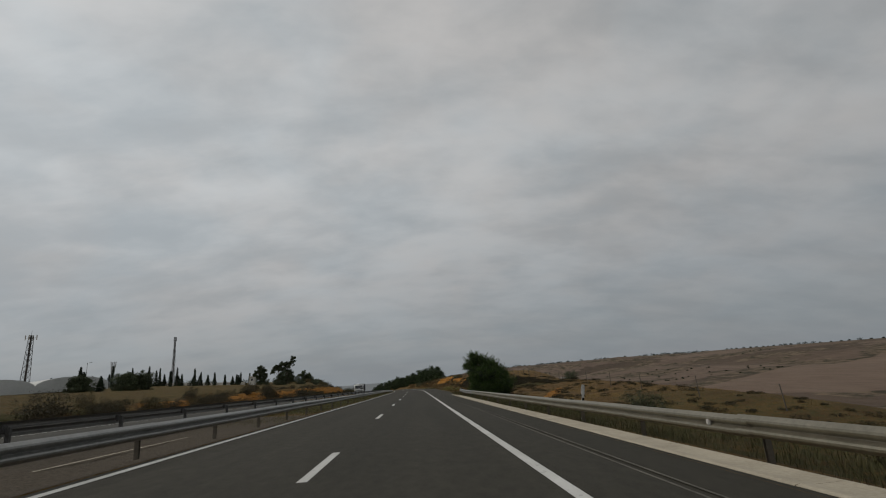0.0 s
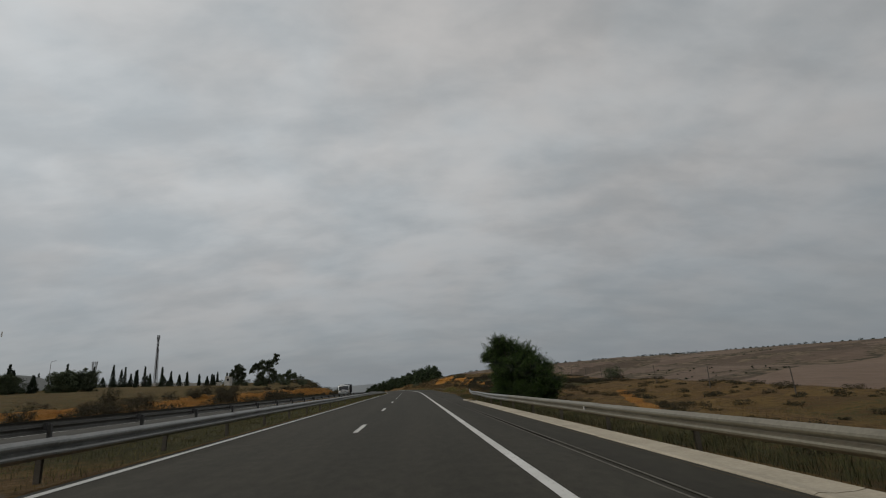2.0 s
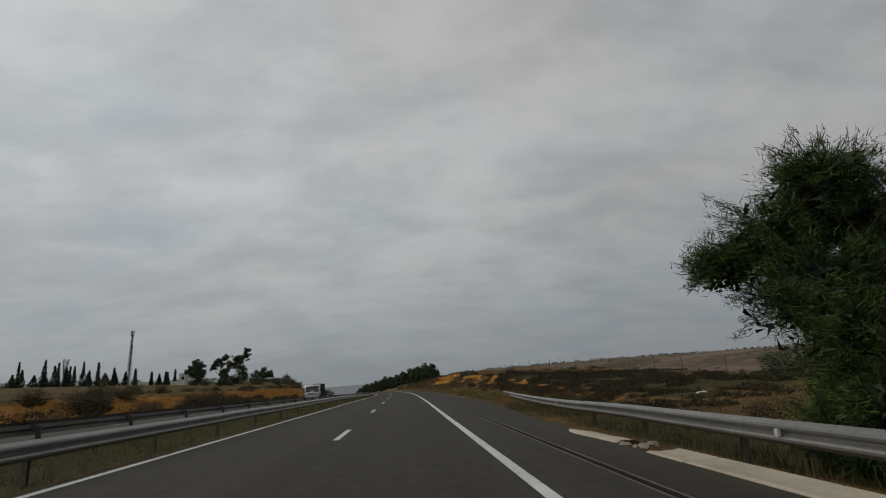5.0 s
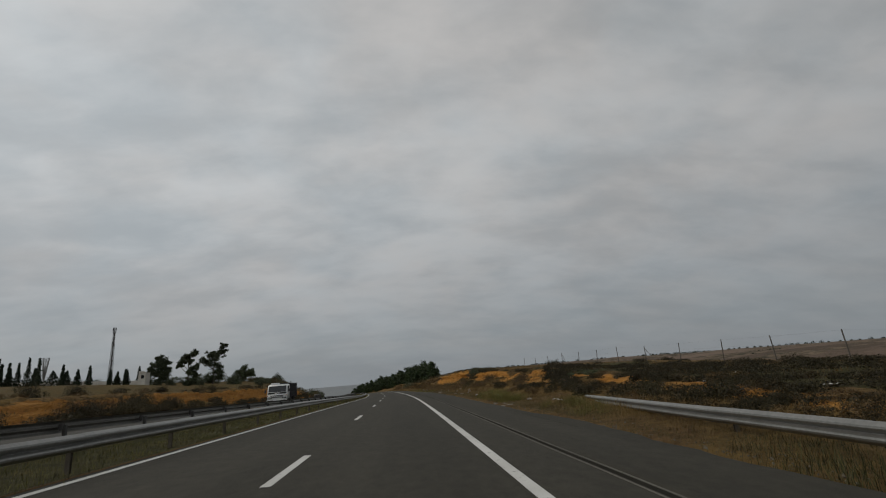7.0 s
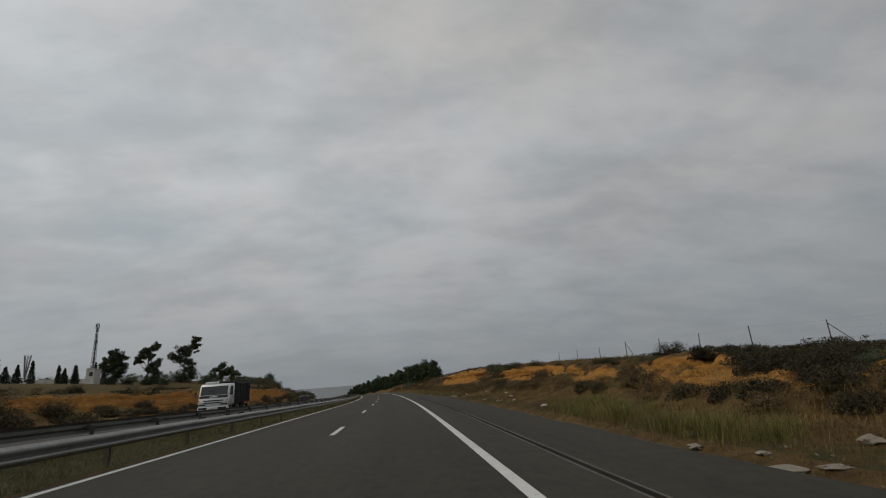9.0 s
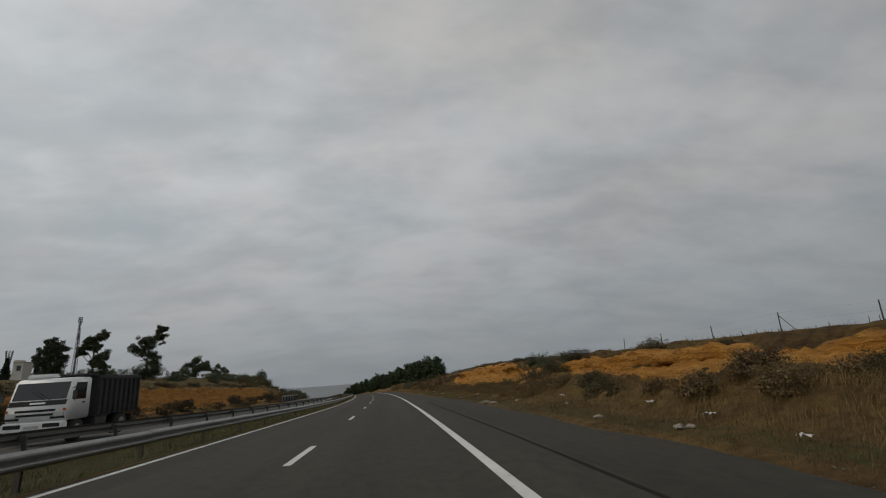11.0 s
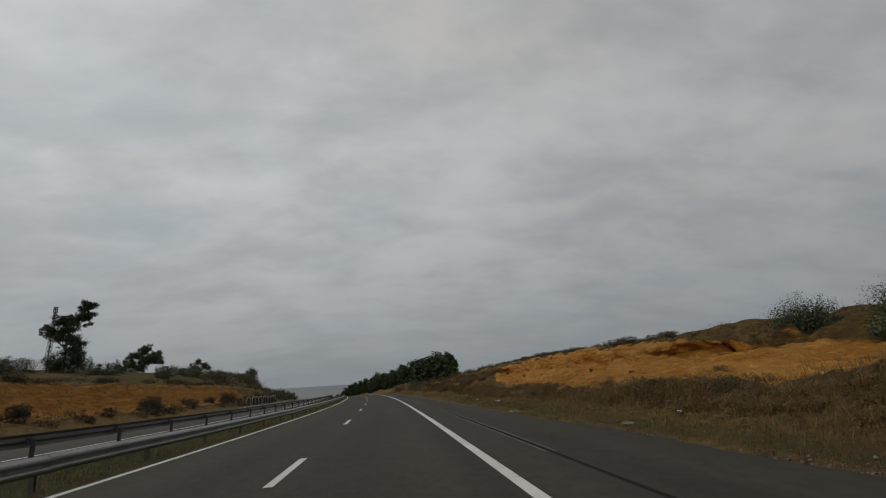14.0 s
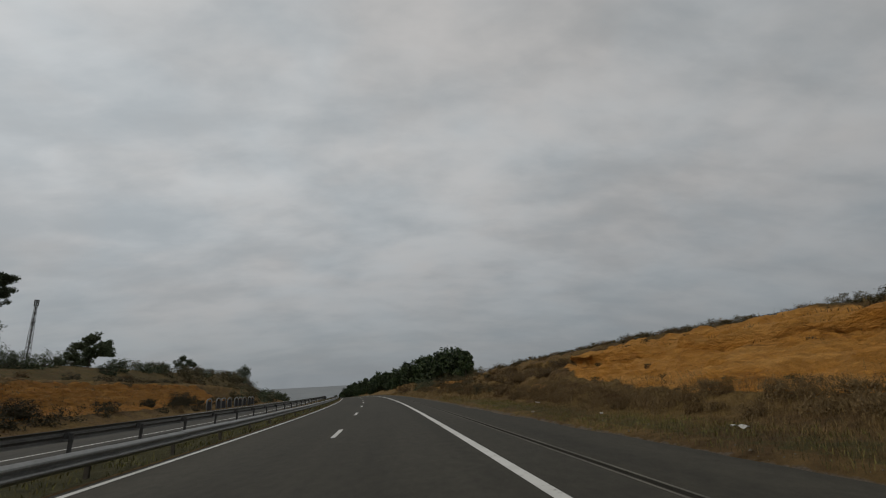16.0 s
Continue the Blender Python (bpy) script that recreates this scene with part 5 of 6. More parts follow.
rngp = random.Random(21)
for x, y, h, w in ((-78.5, 113.5, 5.8, 1.3), (-77.0, 112.6, 4.6, 1.2), (-73.0, 112.5, 3.4, 1.1)):
    cypress(place(x, y), h, w, rngp.randrange(9999), "bushy dark conifer before the vaulted shed")
for x, y, top, w in [(-64.4, 190.0, 6.4, 0.6), (-76, 168, 9.0, 0.6), (-95, 182, 10.6, 0.6), (-100, 184, 8.8, 0.8), (-104, 180, 11.4, 0.6), (-110, 186, 9.0, 0.8), (-114, 183, 10.8, 1.1), (-121, 188, 9.2, 0.8), (-125, 185, 10.8, 0.6), (-132, 190, 11.2, 1.1), (-140, 190, 10.4, 0.7), (-88, 176, 9.0, 0.6), (-82, 186, 7.6, 0.8), (-70, 196, 7.2, 0.7), (-92, 190, 8.2, 0.9),
                     (-99, 160, 11.6, 0.6), (-147, 188, 9.8, 0.8), (-153, 192, 11.0, 1.0), (-117, 178, 9.4, 0.6), (-107, 190, 8.6, 0.9), (-128, 180, 9.6, 0.7), (-136, 184, 9.0, 0.9), (-79, 180, 8.0, 0.6), (-85, 170, 8.4, 0.5), (-74, 190, 6.6, 0.6), (-68, 186, 6.2, 0.6)]:
    b = place(x, y)
    cypress(b, (top - b.z) * (1.0 if w < 0.75 else 0.84), w if w < 0.75 else w * 1.8, rngp.randrange(9999), "slim dark cypress tree" if w < 0.75 else "dark broad-based cypress tree")

for x, y, h, w in ((-100.1, 184, 7.6, 1.3), (-97.4, 184, 6.0, 1.2), (-95.3, 186, 4.4, 1.1), (-89.7, 184, 7.0, 1.1), (-87.4, 183, 4.4, 1.0), (-78.1, 184, 4.2, 1.1), (-76.0, 185, 5.0, 0.9), (-68.8, 184, 3.3, 1.0), (-106.0, 184, 5.0, 1.2), (-92.7, 185, 5.7, 0.9), (-82.5, 182, 3.6, 2.4), (-66.6, 184, 3.6, 0.9)):
    cypress(place(x, y), h, w, rngp.randrange(9999), "dark bushy conifer in the row on the plateau")

# rounded dark trees and hedges behind the plateau's edge
for x, y, r, h in [(-124, 190, 2.6, 3.0), (-116, 192, 2.8, 2.8), (-98, 188, 2.2, 2.6), (-105, 194, 2.4, 2.6), (-55, 208, 2.6, 3.4), (-59, 210, 2.4, 3.6), (-65, 203, 2.2, 3.0), (-50, 212, 2.6, 3.2), (-46, 222, 2.4, 2.6), (-57, 228, 2.6, 2.8), (-62, 222, 2.6, 3.0), (-48, 238, 2.6, 2.4), (-70, 212, 2.4, 3.0), (-90, 196, 2.6, 2.6), (-84, 200, 2.4, 2.4), (-56, 200, 2.4, 3.2), (-48, 203, 2.2, 2.8), (-63, 206, 2.4, 2.8), (-44, 216, 2.0, 2.0), (-47, 232, 2.6, 2.4), (-50, 245, 2.8, 2.4), (-72, 205, 2.2, 2.6), (-78, 214, 2.6, 2.6), (-53.5, 192, 2.1, 3.3), (-55.5, 195, 2.2, 3.0), (-50, 187, 1.6, 2.0), (-56, 184, 1.6, 2.2), (-61, 183, 1.7, 2.0), (-47.5, 206, 1.9, 2.0),
                   (-60, 262, 3.2, 2.6), (-52, 270, 3.0, 2.4), (-66, 290, 3.4, 2.8), (-57, 305, 3.4, 3.0), (-62, 330, 3.6, 3.4), (-70, 350, 3.8, 3.4), (-74, 380, 4.2, 4.0)]:
    shrub(place(x, y), r, h * (0.78 if y < 250 else 0.9), rngp.randrange(9999), LEAF_EUCA, "round dark evergreen shrub on the plateau", 900, 0.3, 14, "tree", "dark shrubs on the plateau", core=700, fine=0.3)

# ---------------------------------------------------------------- scrub on the banks
rs = random.Random(77)
LEFT_SCRUB = [(29, -24.2, 2.4, 2.3), (26, -22.6, 1.5, 1.3), (32.5, -22.2, 1.7, 1.2), (35, -24.5, 1.6, 1.2), (39, -22.2, 1.5, 1.0), (54, -24.5, 2.4, 1.3), (57.5, -25.5, 2.0, 1.2), (52.5, -22.6, 1.9, 1.3), (49.5, -22.0, 1.6, 1.2), (82, -28.6, 1.4, 1.4), (93.5, -28, 1.7, 1.6), (97, -22.0, 2.0, 1.7), (100.5, -23.0, 2.2, 1.9), (104, -22.2, 2.1, 1.7), (107.5, -21.2, 1.8, 1.3), (111.5, -25, 2.0, 1.4), (102, -21, 1.6, 1.2), (123, -23.4, 1.5, 1.0), (126, -22.2, 1.3, 0.9), (116.5, -23.8, 1.6, 1.1), (130.5, -23.8, 1.2, 0.9), (143.5, -22, 1.1, 0.9), (36, -25, 1.9, 1.6), (44, -23, 1.2, 1.2), (58, -24, 2.3, 1.7), (64, -26, 1.6, 1.6), (82, -24.5, 2.7, 1.7), (86, -26, 2.0, 1.6), (90, -23.4, 1.8, 1.3), (70, -33, 1.6, 2.2), (100, -34, 1.7, 2.4), (112, -36, 1.5, 2.1), (118, -35, 1.3, 1.8), (54, -38, 1.4, 2.0),
              (128, -22, 1.0, 0.8), (140, -22.5, 1.0, 0.8), (152, -21.5, 1.3, 1.1), (158, -22.3, 1.0, 0.9), (176, -21.7, 1.4, 1.2), (205, -22.0, 1.8, 1.7), (210, -22.5, 1.4, 1.3), (196, -22, 0.9, 0.8), (222, -22.5, 1.0, 0.8), (168, -29.5, 1.2, 0.8), (150, -31, 1.6, 1.2), (133, -32, 1.4, 1.1), (186, -31, 1.3, 1.1)]
for s, a, r, h in LEFT_SCRUB:
    shrub(at_ground(s, a), r, h, rs.randrange(9999), LEAF_HEATH if int(s) % 3 else LEAF_SCRUB, "dull brown-green scrub bush on the far bank", int(900 + 450 * r * r), 0.12, 24, "shrub", "scrub on the left bank", core=int(900 + 800 * r * r), fine=0.15)
FAR_SLOPE, FAR_SLOPE_GREEN, LOW, LOW_DRY, LOW_TAN, HEATH, BANK, BANK_DRY, OPEN = ([] for _ in range(9))
for i in range(190):
    s = rs.uniform(238, 400)
    a = -rs.uniform(19.6, 44) if i % 3 else -rs.uniform(19.4, 24)
    shrub(at_ground(s, a), rs.uniform(1.2, 2.4), rs.uniform(1.1, 2.4) + (0 if i % 3 else rs.uniform(0, 1.2)), rs.randrange(9999), LEAF_SCRUB if i % 3 else LEAF_EUCA, "", 200, 0.46, 8, into=FAR_SLOPE if i % 3 else FAR_SLOPE_GREEN, core=60)

def brush(s, a, r, h, mat, label, group="scrub on the right cutting"):
    """A dense low bush on the cutting: a closed mound of small leaves, ragged at its skin."""
    shrub(at_ground(s, a, -0.06), r, h * 0.86, rs.randrange(9999), mat, label, int(1900 * r * r + 500), 0.05, 30, "shrub", group, aspect=0.3, core=int(900 + 2300 * r * r * (1.7 if h > 1.2 else 1.0)), fine=0.085)


DARK_BRUSH = [(84.2, 11.4, 0.9, 0.55), (85.6, 11.2, 0.9, 0.55), (83.0, 10.9, 0.8, 0.5), (84.6, 10.4, 0.6, 0.45), (88.5, 11.7, 0.9, 0.5), (86.3, 11.6, 0.9, 0.5), (83.0, 12.3, 0.55, 0.4), (91.0, 11.8, 0.45, 0.35), (80.6, 12.9, 0.7, 0.4), (77.2, 12.9, 0.9, 0.4), (79.7, 10.4, 0.85, 0.65), (81.5, 10.7, 0.6, 0.5), (78.6, 12.4, 0.5, 0.5), (76.0, 11.4, 1.1, 0.55), (74.2, 10.9, 1.0, 0.6), (72.0, 11.6, 1.2, 0.7), (86.9, 10.3, 0.8, 0.5), (88.4, 12.5, 1.4, 0.5), (86.6, 12.2, 1.3, 0.55), (85.2, 12.6, 1.1, 0.45), (89.6, 12.6, 1.1, 0.5), (87.6, 13.6, 1.3, 0.4), (87.9, 10.1, 0.65, 0.55), (89.3, 9.9, 0.6, 0.5),
              (92.4, 12.7, 0.5, 0.5), (102.7, 11.6, 1.0, 0.75), (101.3, 13.2, 0.9, 0.5), (96.3, 9.8, 0.6, 0.5), (94.8, 9.8, 0.5, 0.5), (106.8, 10.2, 0.5, 0.4), (114.3, 13.3, 0.85, 0.8), (112.6, 9.9, 1.1, 0.95), (114.4, 10.3, 0.7, 0.7), (110.5, 13.9, 0.5, 0.4), (135.4, 14.6, 1.2, 1.45), (132.4, 14.6, 1.25, 1.5), (130.6, 15.6, 1.0, 1.3), (136.6, 15.4, 0.9, 0.9),
              (127.5, 11.6, 1.2, 0.95), (126.0, 12.9, 1.4, 1.0), (124.9, 11.5, 1.1, 0.85), (128.3, 13.6, 1.0, 0.9), (123.9, 13.1, 1.2, 0.95), (126.4, 14.7, 1.3, 0.9), (122.6, 12.0, 0.9, 0.8), (128.6, 10.3, 0.9, 0.8), (98.2, 15.2, 0.95, 0.95), (111.0, 9.7, 0.5, 0.4), (133.6, 10.5, 0.8, 0.65), (137.0, 10.1, 0.7, 0.55), (180.1, 9.8, 1.0, 0.9), (177.5, 10.2, 0.7, 0.6)]
for k, (s, a, r, h) in enumerate(DARK_BRUSH):
    brush(s, a, r, h, LEAF_EUCA if k in (34, 35, 36, 19) else LEAF_HEATH if s < 104 else LEAF_SCRUB, "dark olive scrub bush on the cutting" if k not in (34, 35, 36, 19) else "green rounded bush on the cutting")
for s, a, r, h in [(93.6, 11.0, 1.0, 0.75), (92.2, 10.7, 0.8, 0.65), (120.9, 10.4, 0.85, 1.2), (122.2, 10.2, 0.6, 0.8), (105.8, 11.0, 0.9, 0.75), (106.5, 9.9, 0.85, 0.65), (104.0, 10.2, 0.9, 0.7), (103.4, 11.2, 0.7, 0.6), (95.6, 11.6, 0.7, 0.5), (100.0, 10.4, 0.7, 0.5), (86.0, 9.6, 0.5, 0.5), (90.8, 9.7, 0.6, 0.5), (117.6, 10.3, 0.7, 0.6), (108.4, 9.8, 0.6, 0.55), (171.5, 12.4, 1.2, 0.7), (174.5, 11.5, 1.3, 0.75), (177.0, 13.2, 1.4, 0.8), (172.8, 14.0, 1.2, 0.7), (181.5, 12.0, 1.3, 0.8), (184.0, 13.5, 1.4, 0.8)]:
    brush(s, a, r, h, LEAF_TAN, "pale dead brush on the cutting", "dead brush on the right cutting")
s = 147.0
while s < 226:
    h, c = right_top(np.array([s]))
    r = rs.uniform(0.4, 0.9)
    shrub(at_ground(s, float(c[0]) + rs.uniform(-0.4, 0.8), -0.08), r, r * rs.uniform(0.4, 0.75), rs.randrange(9999), LEAF_SCRUB if rs.random() < 0.85 else LEAF_DRY, "dark scrub bush along the crest of the cutting", int(1500 * r * r + 400), 0.06, 20, "shrub", "scrub along the crest", aspect=0.26, core=700, fine=0.09)
    s += r * rs.uniform(0.55, 1.15)
# heath over the low bank before the cutting deepens
for i in range(175):
    s, a = rs.gauss(80, 14), 13.4 + min(13, abs(rs.gauss(0, 6)))
    if not 54 < s < 105:
        continue
    r = rs.uniform(0.5, 1.15)
    shrub(at_ground(s, a, -0.06), r, r * rs.uniform(0.28, 0.42), rs.randrange(9999), LEAF_HEATH, "", int(500 * r * r + 150), 0.08, 14, core=int(250 + 600 * r * r), into=HEATH, aspect=0.3, fine=0.11)
for i in range(60):
    s, a = rs.uniform(52, 78), rs.uniform(9.6, 13.5)
    r = rs.uniform(0.35, 0.9)
    shrub(at_ground(s, a, -0.05), r, r * rs.uniform(0.35, 0.6), rs.randrange(9999), LEAF_SCRUB if i % 3 else LEAF_TAN, "", int(900 * r * r + 200), 0.06, 14, core=int(200 + 700 * r * r), into=HEATH if i % 3 else LOW_DRY, aspect=0.3, fine=0.09)
for i in range(60):
    s, a = rs.uniform(60, 86), rs.uniform(17.5, 23.0)
    r = rs.uniform(0.7, 1.2)
    shrub(at_ground(s, a, -0.06), r, rs.uniform(0.42, 0.62), rs.randrange(9999), LEAF_HEATH, "", int(500 * r * r + 150), 0.08, 14, core=int(250 + 600 * r * r), into=HEATH, aspect=0.3, fine=0.11)
for i in range(46):
    s, a = rs.uniform(62, 80), rs.uniform(10.2, 13.4)
    r = rs.uniform(0.4, 0.8)
    shrub(at_ground(s, a, -0.06), r, rs.uniform(0.25, 0.5), rs.randrange(9999), LEAF_HEATH, "", int(900 * r * r + 150), 0.06, 14, core=int(250 + 800 * r * r), into=HEATH, aspect=0.3, fine=0.09)
# dry brush along the foot of the cutting
for i in range(190):
    s = rs.uniform(118, 172)
    a = rs.uniform(9.1, 10.5) if s > 126 else rs.uniform(9.0, 10.2)
    r = rs.uniform(0.3, 0.62)
    shrub(at_ground(s, a, -0.03), r, r * rs.uniform(0.6, 1.0), rs.randrange(9999), LEAF_TAN, "", 620, 0.13, 26, droop=-1.3, into=LOW_TAN if i % 3 else LOW_DRY, aspect=0.055, core=420, fine=0.06)
for i in range(60):
    s, a = rs.uniform(172, 218), rs.uniform(9.2, 12.5)
    r = rs.uniform(0.4, 0.9)
    shrub(at_ground(s, a, -0.03), r, r * rs.uniform(0.55, 0.9), rs.randrange(9999), LEAF_DRY, "", 850, 0.11, 22, droop=-0.9, into=LOW_DRY, aspect=0.11)
# single weeds and tufts of scrub on the ochre face
for i in range(70):
    s = rs.uniform(78, 166)
    a = rs.uniform(10.4, 13.5 if s < 130 else 16.5)
    r = rs.uniform(0.14, 0.34)
    shrub(at_ground(s, a, -0.03), r, r * rs.uniform(0.5, 0.9), rs.randrange(9999), LEAF_SCRUB if i % 2 else LEAF_TAN, "", 420, 0.05, 9, core=120, into=LOW if i % 2 else LOW_DRY, aspect=0.25)
for i in range(230):
    s = rs.uniform(20, 250)
    a = -rs.choice((rs.uniform(19.6, 22.6), rs.uniform(19.6, 22.0), rs.uniform(28.0, 36)))
    r = rs.uniform(0.6, 1.5)
    shrub(at_ground(s, a, -0.05), r, r * rs.uniform(0.5, 0.85), rs.randrange(9999), LEAF_SCRUB if i % 4 else LEAF_DRY, "", 300, 0.18, 12, into=BANK if i % 4 else BANK_DRY, core=200, fine=0.2)
for i in range(230):
    s, a = rs.uniform(-5, 60), rs.uniform(8.6, 27)
    r = rs.uniform(0.25, 0.8)
    shrub(at_ground(s, a, -0.05), r, r * rs.uniform(0.35, 0.6), rs.randrange(9999), LEAF_SCRUB, "", int(500 * r * r + 150), 0.07, 12, core=int(150 + 500 * r * r), into=OPEN, aspect=0.3, fine=0.09)
for i in range(60):
    s, a = rs.uniform(180, 228), rs.uniform(9.5, 17)
    r = rs.uniform(0.6, 1.3)
    shrub(at_ground(s, a, -0.05), r, r * rs.uniform(0.55, 0.85), rs.randrange(9999), LEAF_SCRUB if i % 3 else LEAF_DRY, "", 420, 0.14, 14, core=200, into=LOW if i % 3 else LOW_DRY)
for name, quads, mat, label in (("scrub", FAR_SLOPE, LEAF_SCRUB, "dark scrub on the slope beyond the ochre cutting"), ("scrub", FAR_SLOPE_GREEN, LEAF_EUCA, "dark green scrub on the slope beyond the ochre cutting"), ("scrub", LOW, LEAF_SCRUB, "low dull scrub over the right cutting"), ("scrub", LOW_DRY, LEAF_DRY, "low dry scrub over the right cutting"),
                                ("heath", HEATH, LEAF_HEATH, "low dark heath over the bank before the cutting"), ("scrub", LOW_TAN, LEAF_TAN, "pale dry brush along the foot of the cutting"), ("scrub", BANK, LEAF_HEATH, "low dull scrub along the far bank"), ("scrub", BANK_DRY, LEAF_DRY, "low dry scrub along the far bank"), ("scrub", OPEN, LEAF_HEATH, "low dark scrub on the open slope")):
    tagged(leaf_object(name, np.concatenate(quads), mat), label, "scrub", kind="stuff")
shrub(at_ground(69, 26.5, -0.05), 1.5, 1.5, 5, LEAF_EUCA, "round dark green bush on the open slope", 3000, 0.1, 40, aspect=0.4, core=3000, fine=0.14)
shrub(at_ground(17.2, 13.2, -0.05), 1.4, 1.35, 6, LEAF_EUCA, "low grey-green bush behind the guard rail", 3600, 0.07, 40, core=4200, fine=0.1)

# the wood where the road bends away
rw = random.Random(9)
made = 0
while made < 170:
    s = rw.uniform(226, 430)
    edge = float(np.interp(s, [222, 240, 270, 330, 430], [19, 15, 12, 10.5, 10]))
    a = edge + abs(rw.gauss(0, 1)) * 14 if made % 2 else edge + rw.uniform(0, 7)
    p = at_ground(s, a, -0.2)
    if p.x > 0.148 * (p.y - 141) - 0.5:
        continue
    tall = float(np.interp(a - edge, [0, 4, 12, 30], [3.4, 5.4, 8.2, 9.2])) * rw.uniform(0.68, 1.22)
    pine(p, tall, tall * rw.uniform(0.3, 0.42), rw.randrange(99999))
    made += 1
for s, a, r, h, mat in [(214, 12, 1.7, 1.8, LEAF_SCRUB), (226, 12, 2.0, 1.9, LEAF_EUCA), (232, 11, 1.9, 2.0, LEAF_EUCA), (240, 9.5, 2.0, 1.7, LEAF_DRY), (247, 9.2, 1.7, 1.6, LEAF_DRY), (219, 14.5, 2.0, 1.8, LEAF_SCRUB), (205, 15.5, 1.6, 1.6, LEAF_SCRUB)]:
    shrub(at_ground(s, a, -0.1), r, h, rw.randrange(9999), mat, "low bush before the dark wood", 1500, 0.17, 14, "shrub", "bushes before the wood")

# ---------------------------------------------------------------- grasses

def strip(n, s0, s1, a0, a1, tall, width, mat, label, keep=None, tuft=6, spread=0.14, lean=0.7):
    """Tufts of blades over a stretch of verge, thinned out by an uneven field."""
    rng = np.random.default_rng(int(n + s0 * 7 + a0 * 13))
    s, a = rng.uniform(s0, s1, n), rng.uniform(a0, a1, n)
    if keep:
        ok = keep(s, a, rng)
        s, a = s[ok], a[ok]
    feet = np.repeat(on_ground(s, a), tuft, 0)
    m = len(feet)
    feet[:, :2] += rng.normal(size=(m, 2)) * spread
    t = rng.uniform(0, 6.283, m)
    d = np.column_stack([np.cos(t), np.sin(t), np.zeros(m)])
    e = np.column_stack([-np.sin(t), np.cos(t), np.zeros(m)])
    hh = (tall * rng.uniform(0.3, 1.15, m) ** 1.3)[:, None]
    w = (width * rng.uniform(0.6, 1.3, m))[:, None]
    k = lean * rng.uniform(0.1, 1.0, m)[:, None] * hh
    up = np.array([[0, 0, 1.0]])
    mid = feet + d * k * 0.35 + up * hh * 0.6
    vs = np.stack([feet - e * w - up * 0.03, feet + e * w - up * 0.03, mid + e * w * 0.7, mid - e * w * 0.7, feet + d * k + up * hh], 1)
    blade_object("grass", vs.astype(np.float32), mat, label, "grass")


def patches(f, seed, low):
    return lambda s, a, rng: wave(s, a * 1.5, f, seed) + rng.uniform(-0.35, 0.35, len(s)) > low


strip(6500, 13, 150, -7.6, -3.85, 0.11, 0.004, GREEN_BLADES, "short green and yellow grass in the median", lambda s, a, rng: rng.uniform(0, 1, len(s)) < 0.25 + (s - 13) / 60, 9, 0.16, 1.5)
strip(2000, 150, 300, -7.6, -3.85, 0.15, 0.012, GREEN_BLADES, "short green and yellow grass in the median", None, 7, 0.15, 1.4)
strip(6000, -14, 66, 6.75, 11.0, 0.26, 0.004, DARK_BLADES, "rank green grass behind the guard rail", patches(0.6, 2, -0.6), 12, 0.16, 1.5)
strip(7000, 58, 160, 7.2, 9.8, 0.085, 0.003, STRAW, "dry straw-coloured grass on the verge", patches(0.5, 3, -0.5), 10, 0.14, 2.4)
strip(4200, 62, 165, 7.15, 9.2, 0.085, 0.003, DARK_BLADES, "olive grass among the straw on the verge", patches(0.7, 11, -0.2), 10, 0.13, 1.7)
strip(240, 84, 96, 7.5, 8.9, 0.42, 0.0026, GREEN_BLADES, "tufts of tall green grass on the verge", patches(0.9, 6, 0.05), 110, 0.17, 1.5)
strip(100, 73, 79.5, 7.7, 9.0, 0.4, 0.0026, GREEN_BLADES, "tufts of tall green grass beside the rail's end", patches(0.9, 2, 0.0), 110, 0.17, 1.5)
strip(700, 66, 106, 8.6, 11.0, 0.26, 0.0024, STRAW, "tufts of tall dry grass on the verge", patches(0.5, 8, -0.1), 34, 0.2, 1.9)
strip(6500, 66, 185, 8.4, 11.2, 0.15, 0.0032, STRAW, "matted dry grass on the lower bank", patches(0.35, 1, -0.5), 11, 0.2, 2.0)
strip(1800, 175, 262, 7.0, 14.0, 0.28, 0.016, STRAW, "matted dry grass on the lower bank", None, 8, 0.25, 1.6)
strip(2400, 56, 215, 14.5, 24.0, 0.16, 0.010, STRAW, "thin dry grass on top of the cutting", None, 8, 0.25, 1.6)
strip(2600, -10, 62, 9.5, 28.0, 0.18, 0.006, STRAW, "thin dry grass on the open slope", patches(0.3, 5, -0.1), 9, 0.22, 1.6)
strip(3200, 10, 255, -34, -18.8, 0.24, 0.018, STRAW, "dry grass and weeds on the far bank", patches(0.25, 4, -0.2), 8, 0.3, 1.6)
strip(3600, 132, 192, 7.0, 8.8, 0.09, 0.004, GREEN_BLADES, "short green grass along the asphalt", patches(0.6, 4, -0.2), 10, 0.12, 1.6)
strip(2200, 100, 215, 9.2, 11.4, 0.30, 0.0028, STRAW, "tall dry thistles and grass at the foot of the cutting", patches(0.4, 9, -0.35), 16, 0.2, 1.9)
strip(3600, 12, 150, -7.6, -3.85, 0.15, 0.004, DARK_BLADES, "dark weeds in the median", patches(0.5, 7, -0.25), 10, 0.16, 1.5)

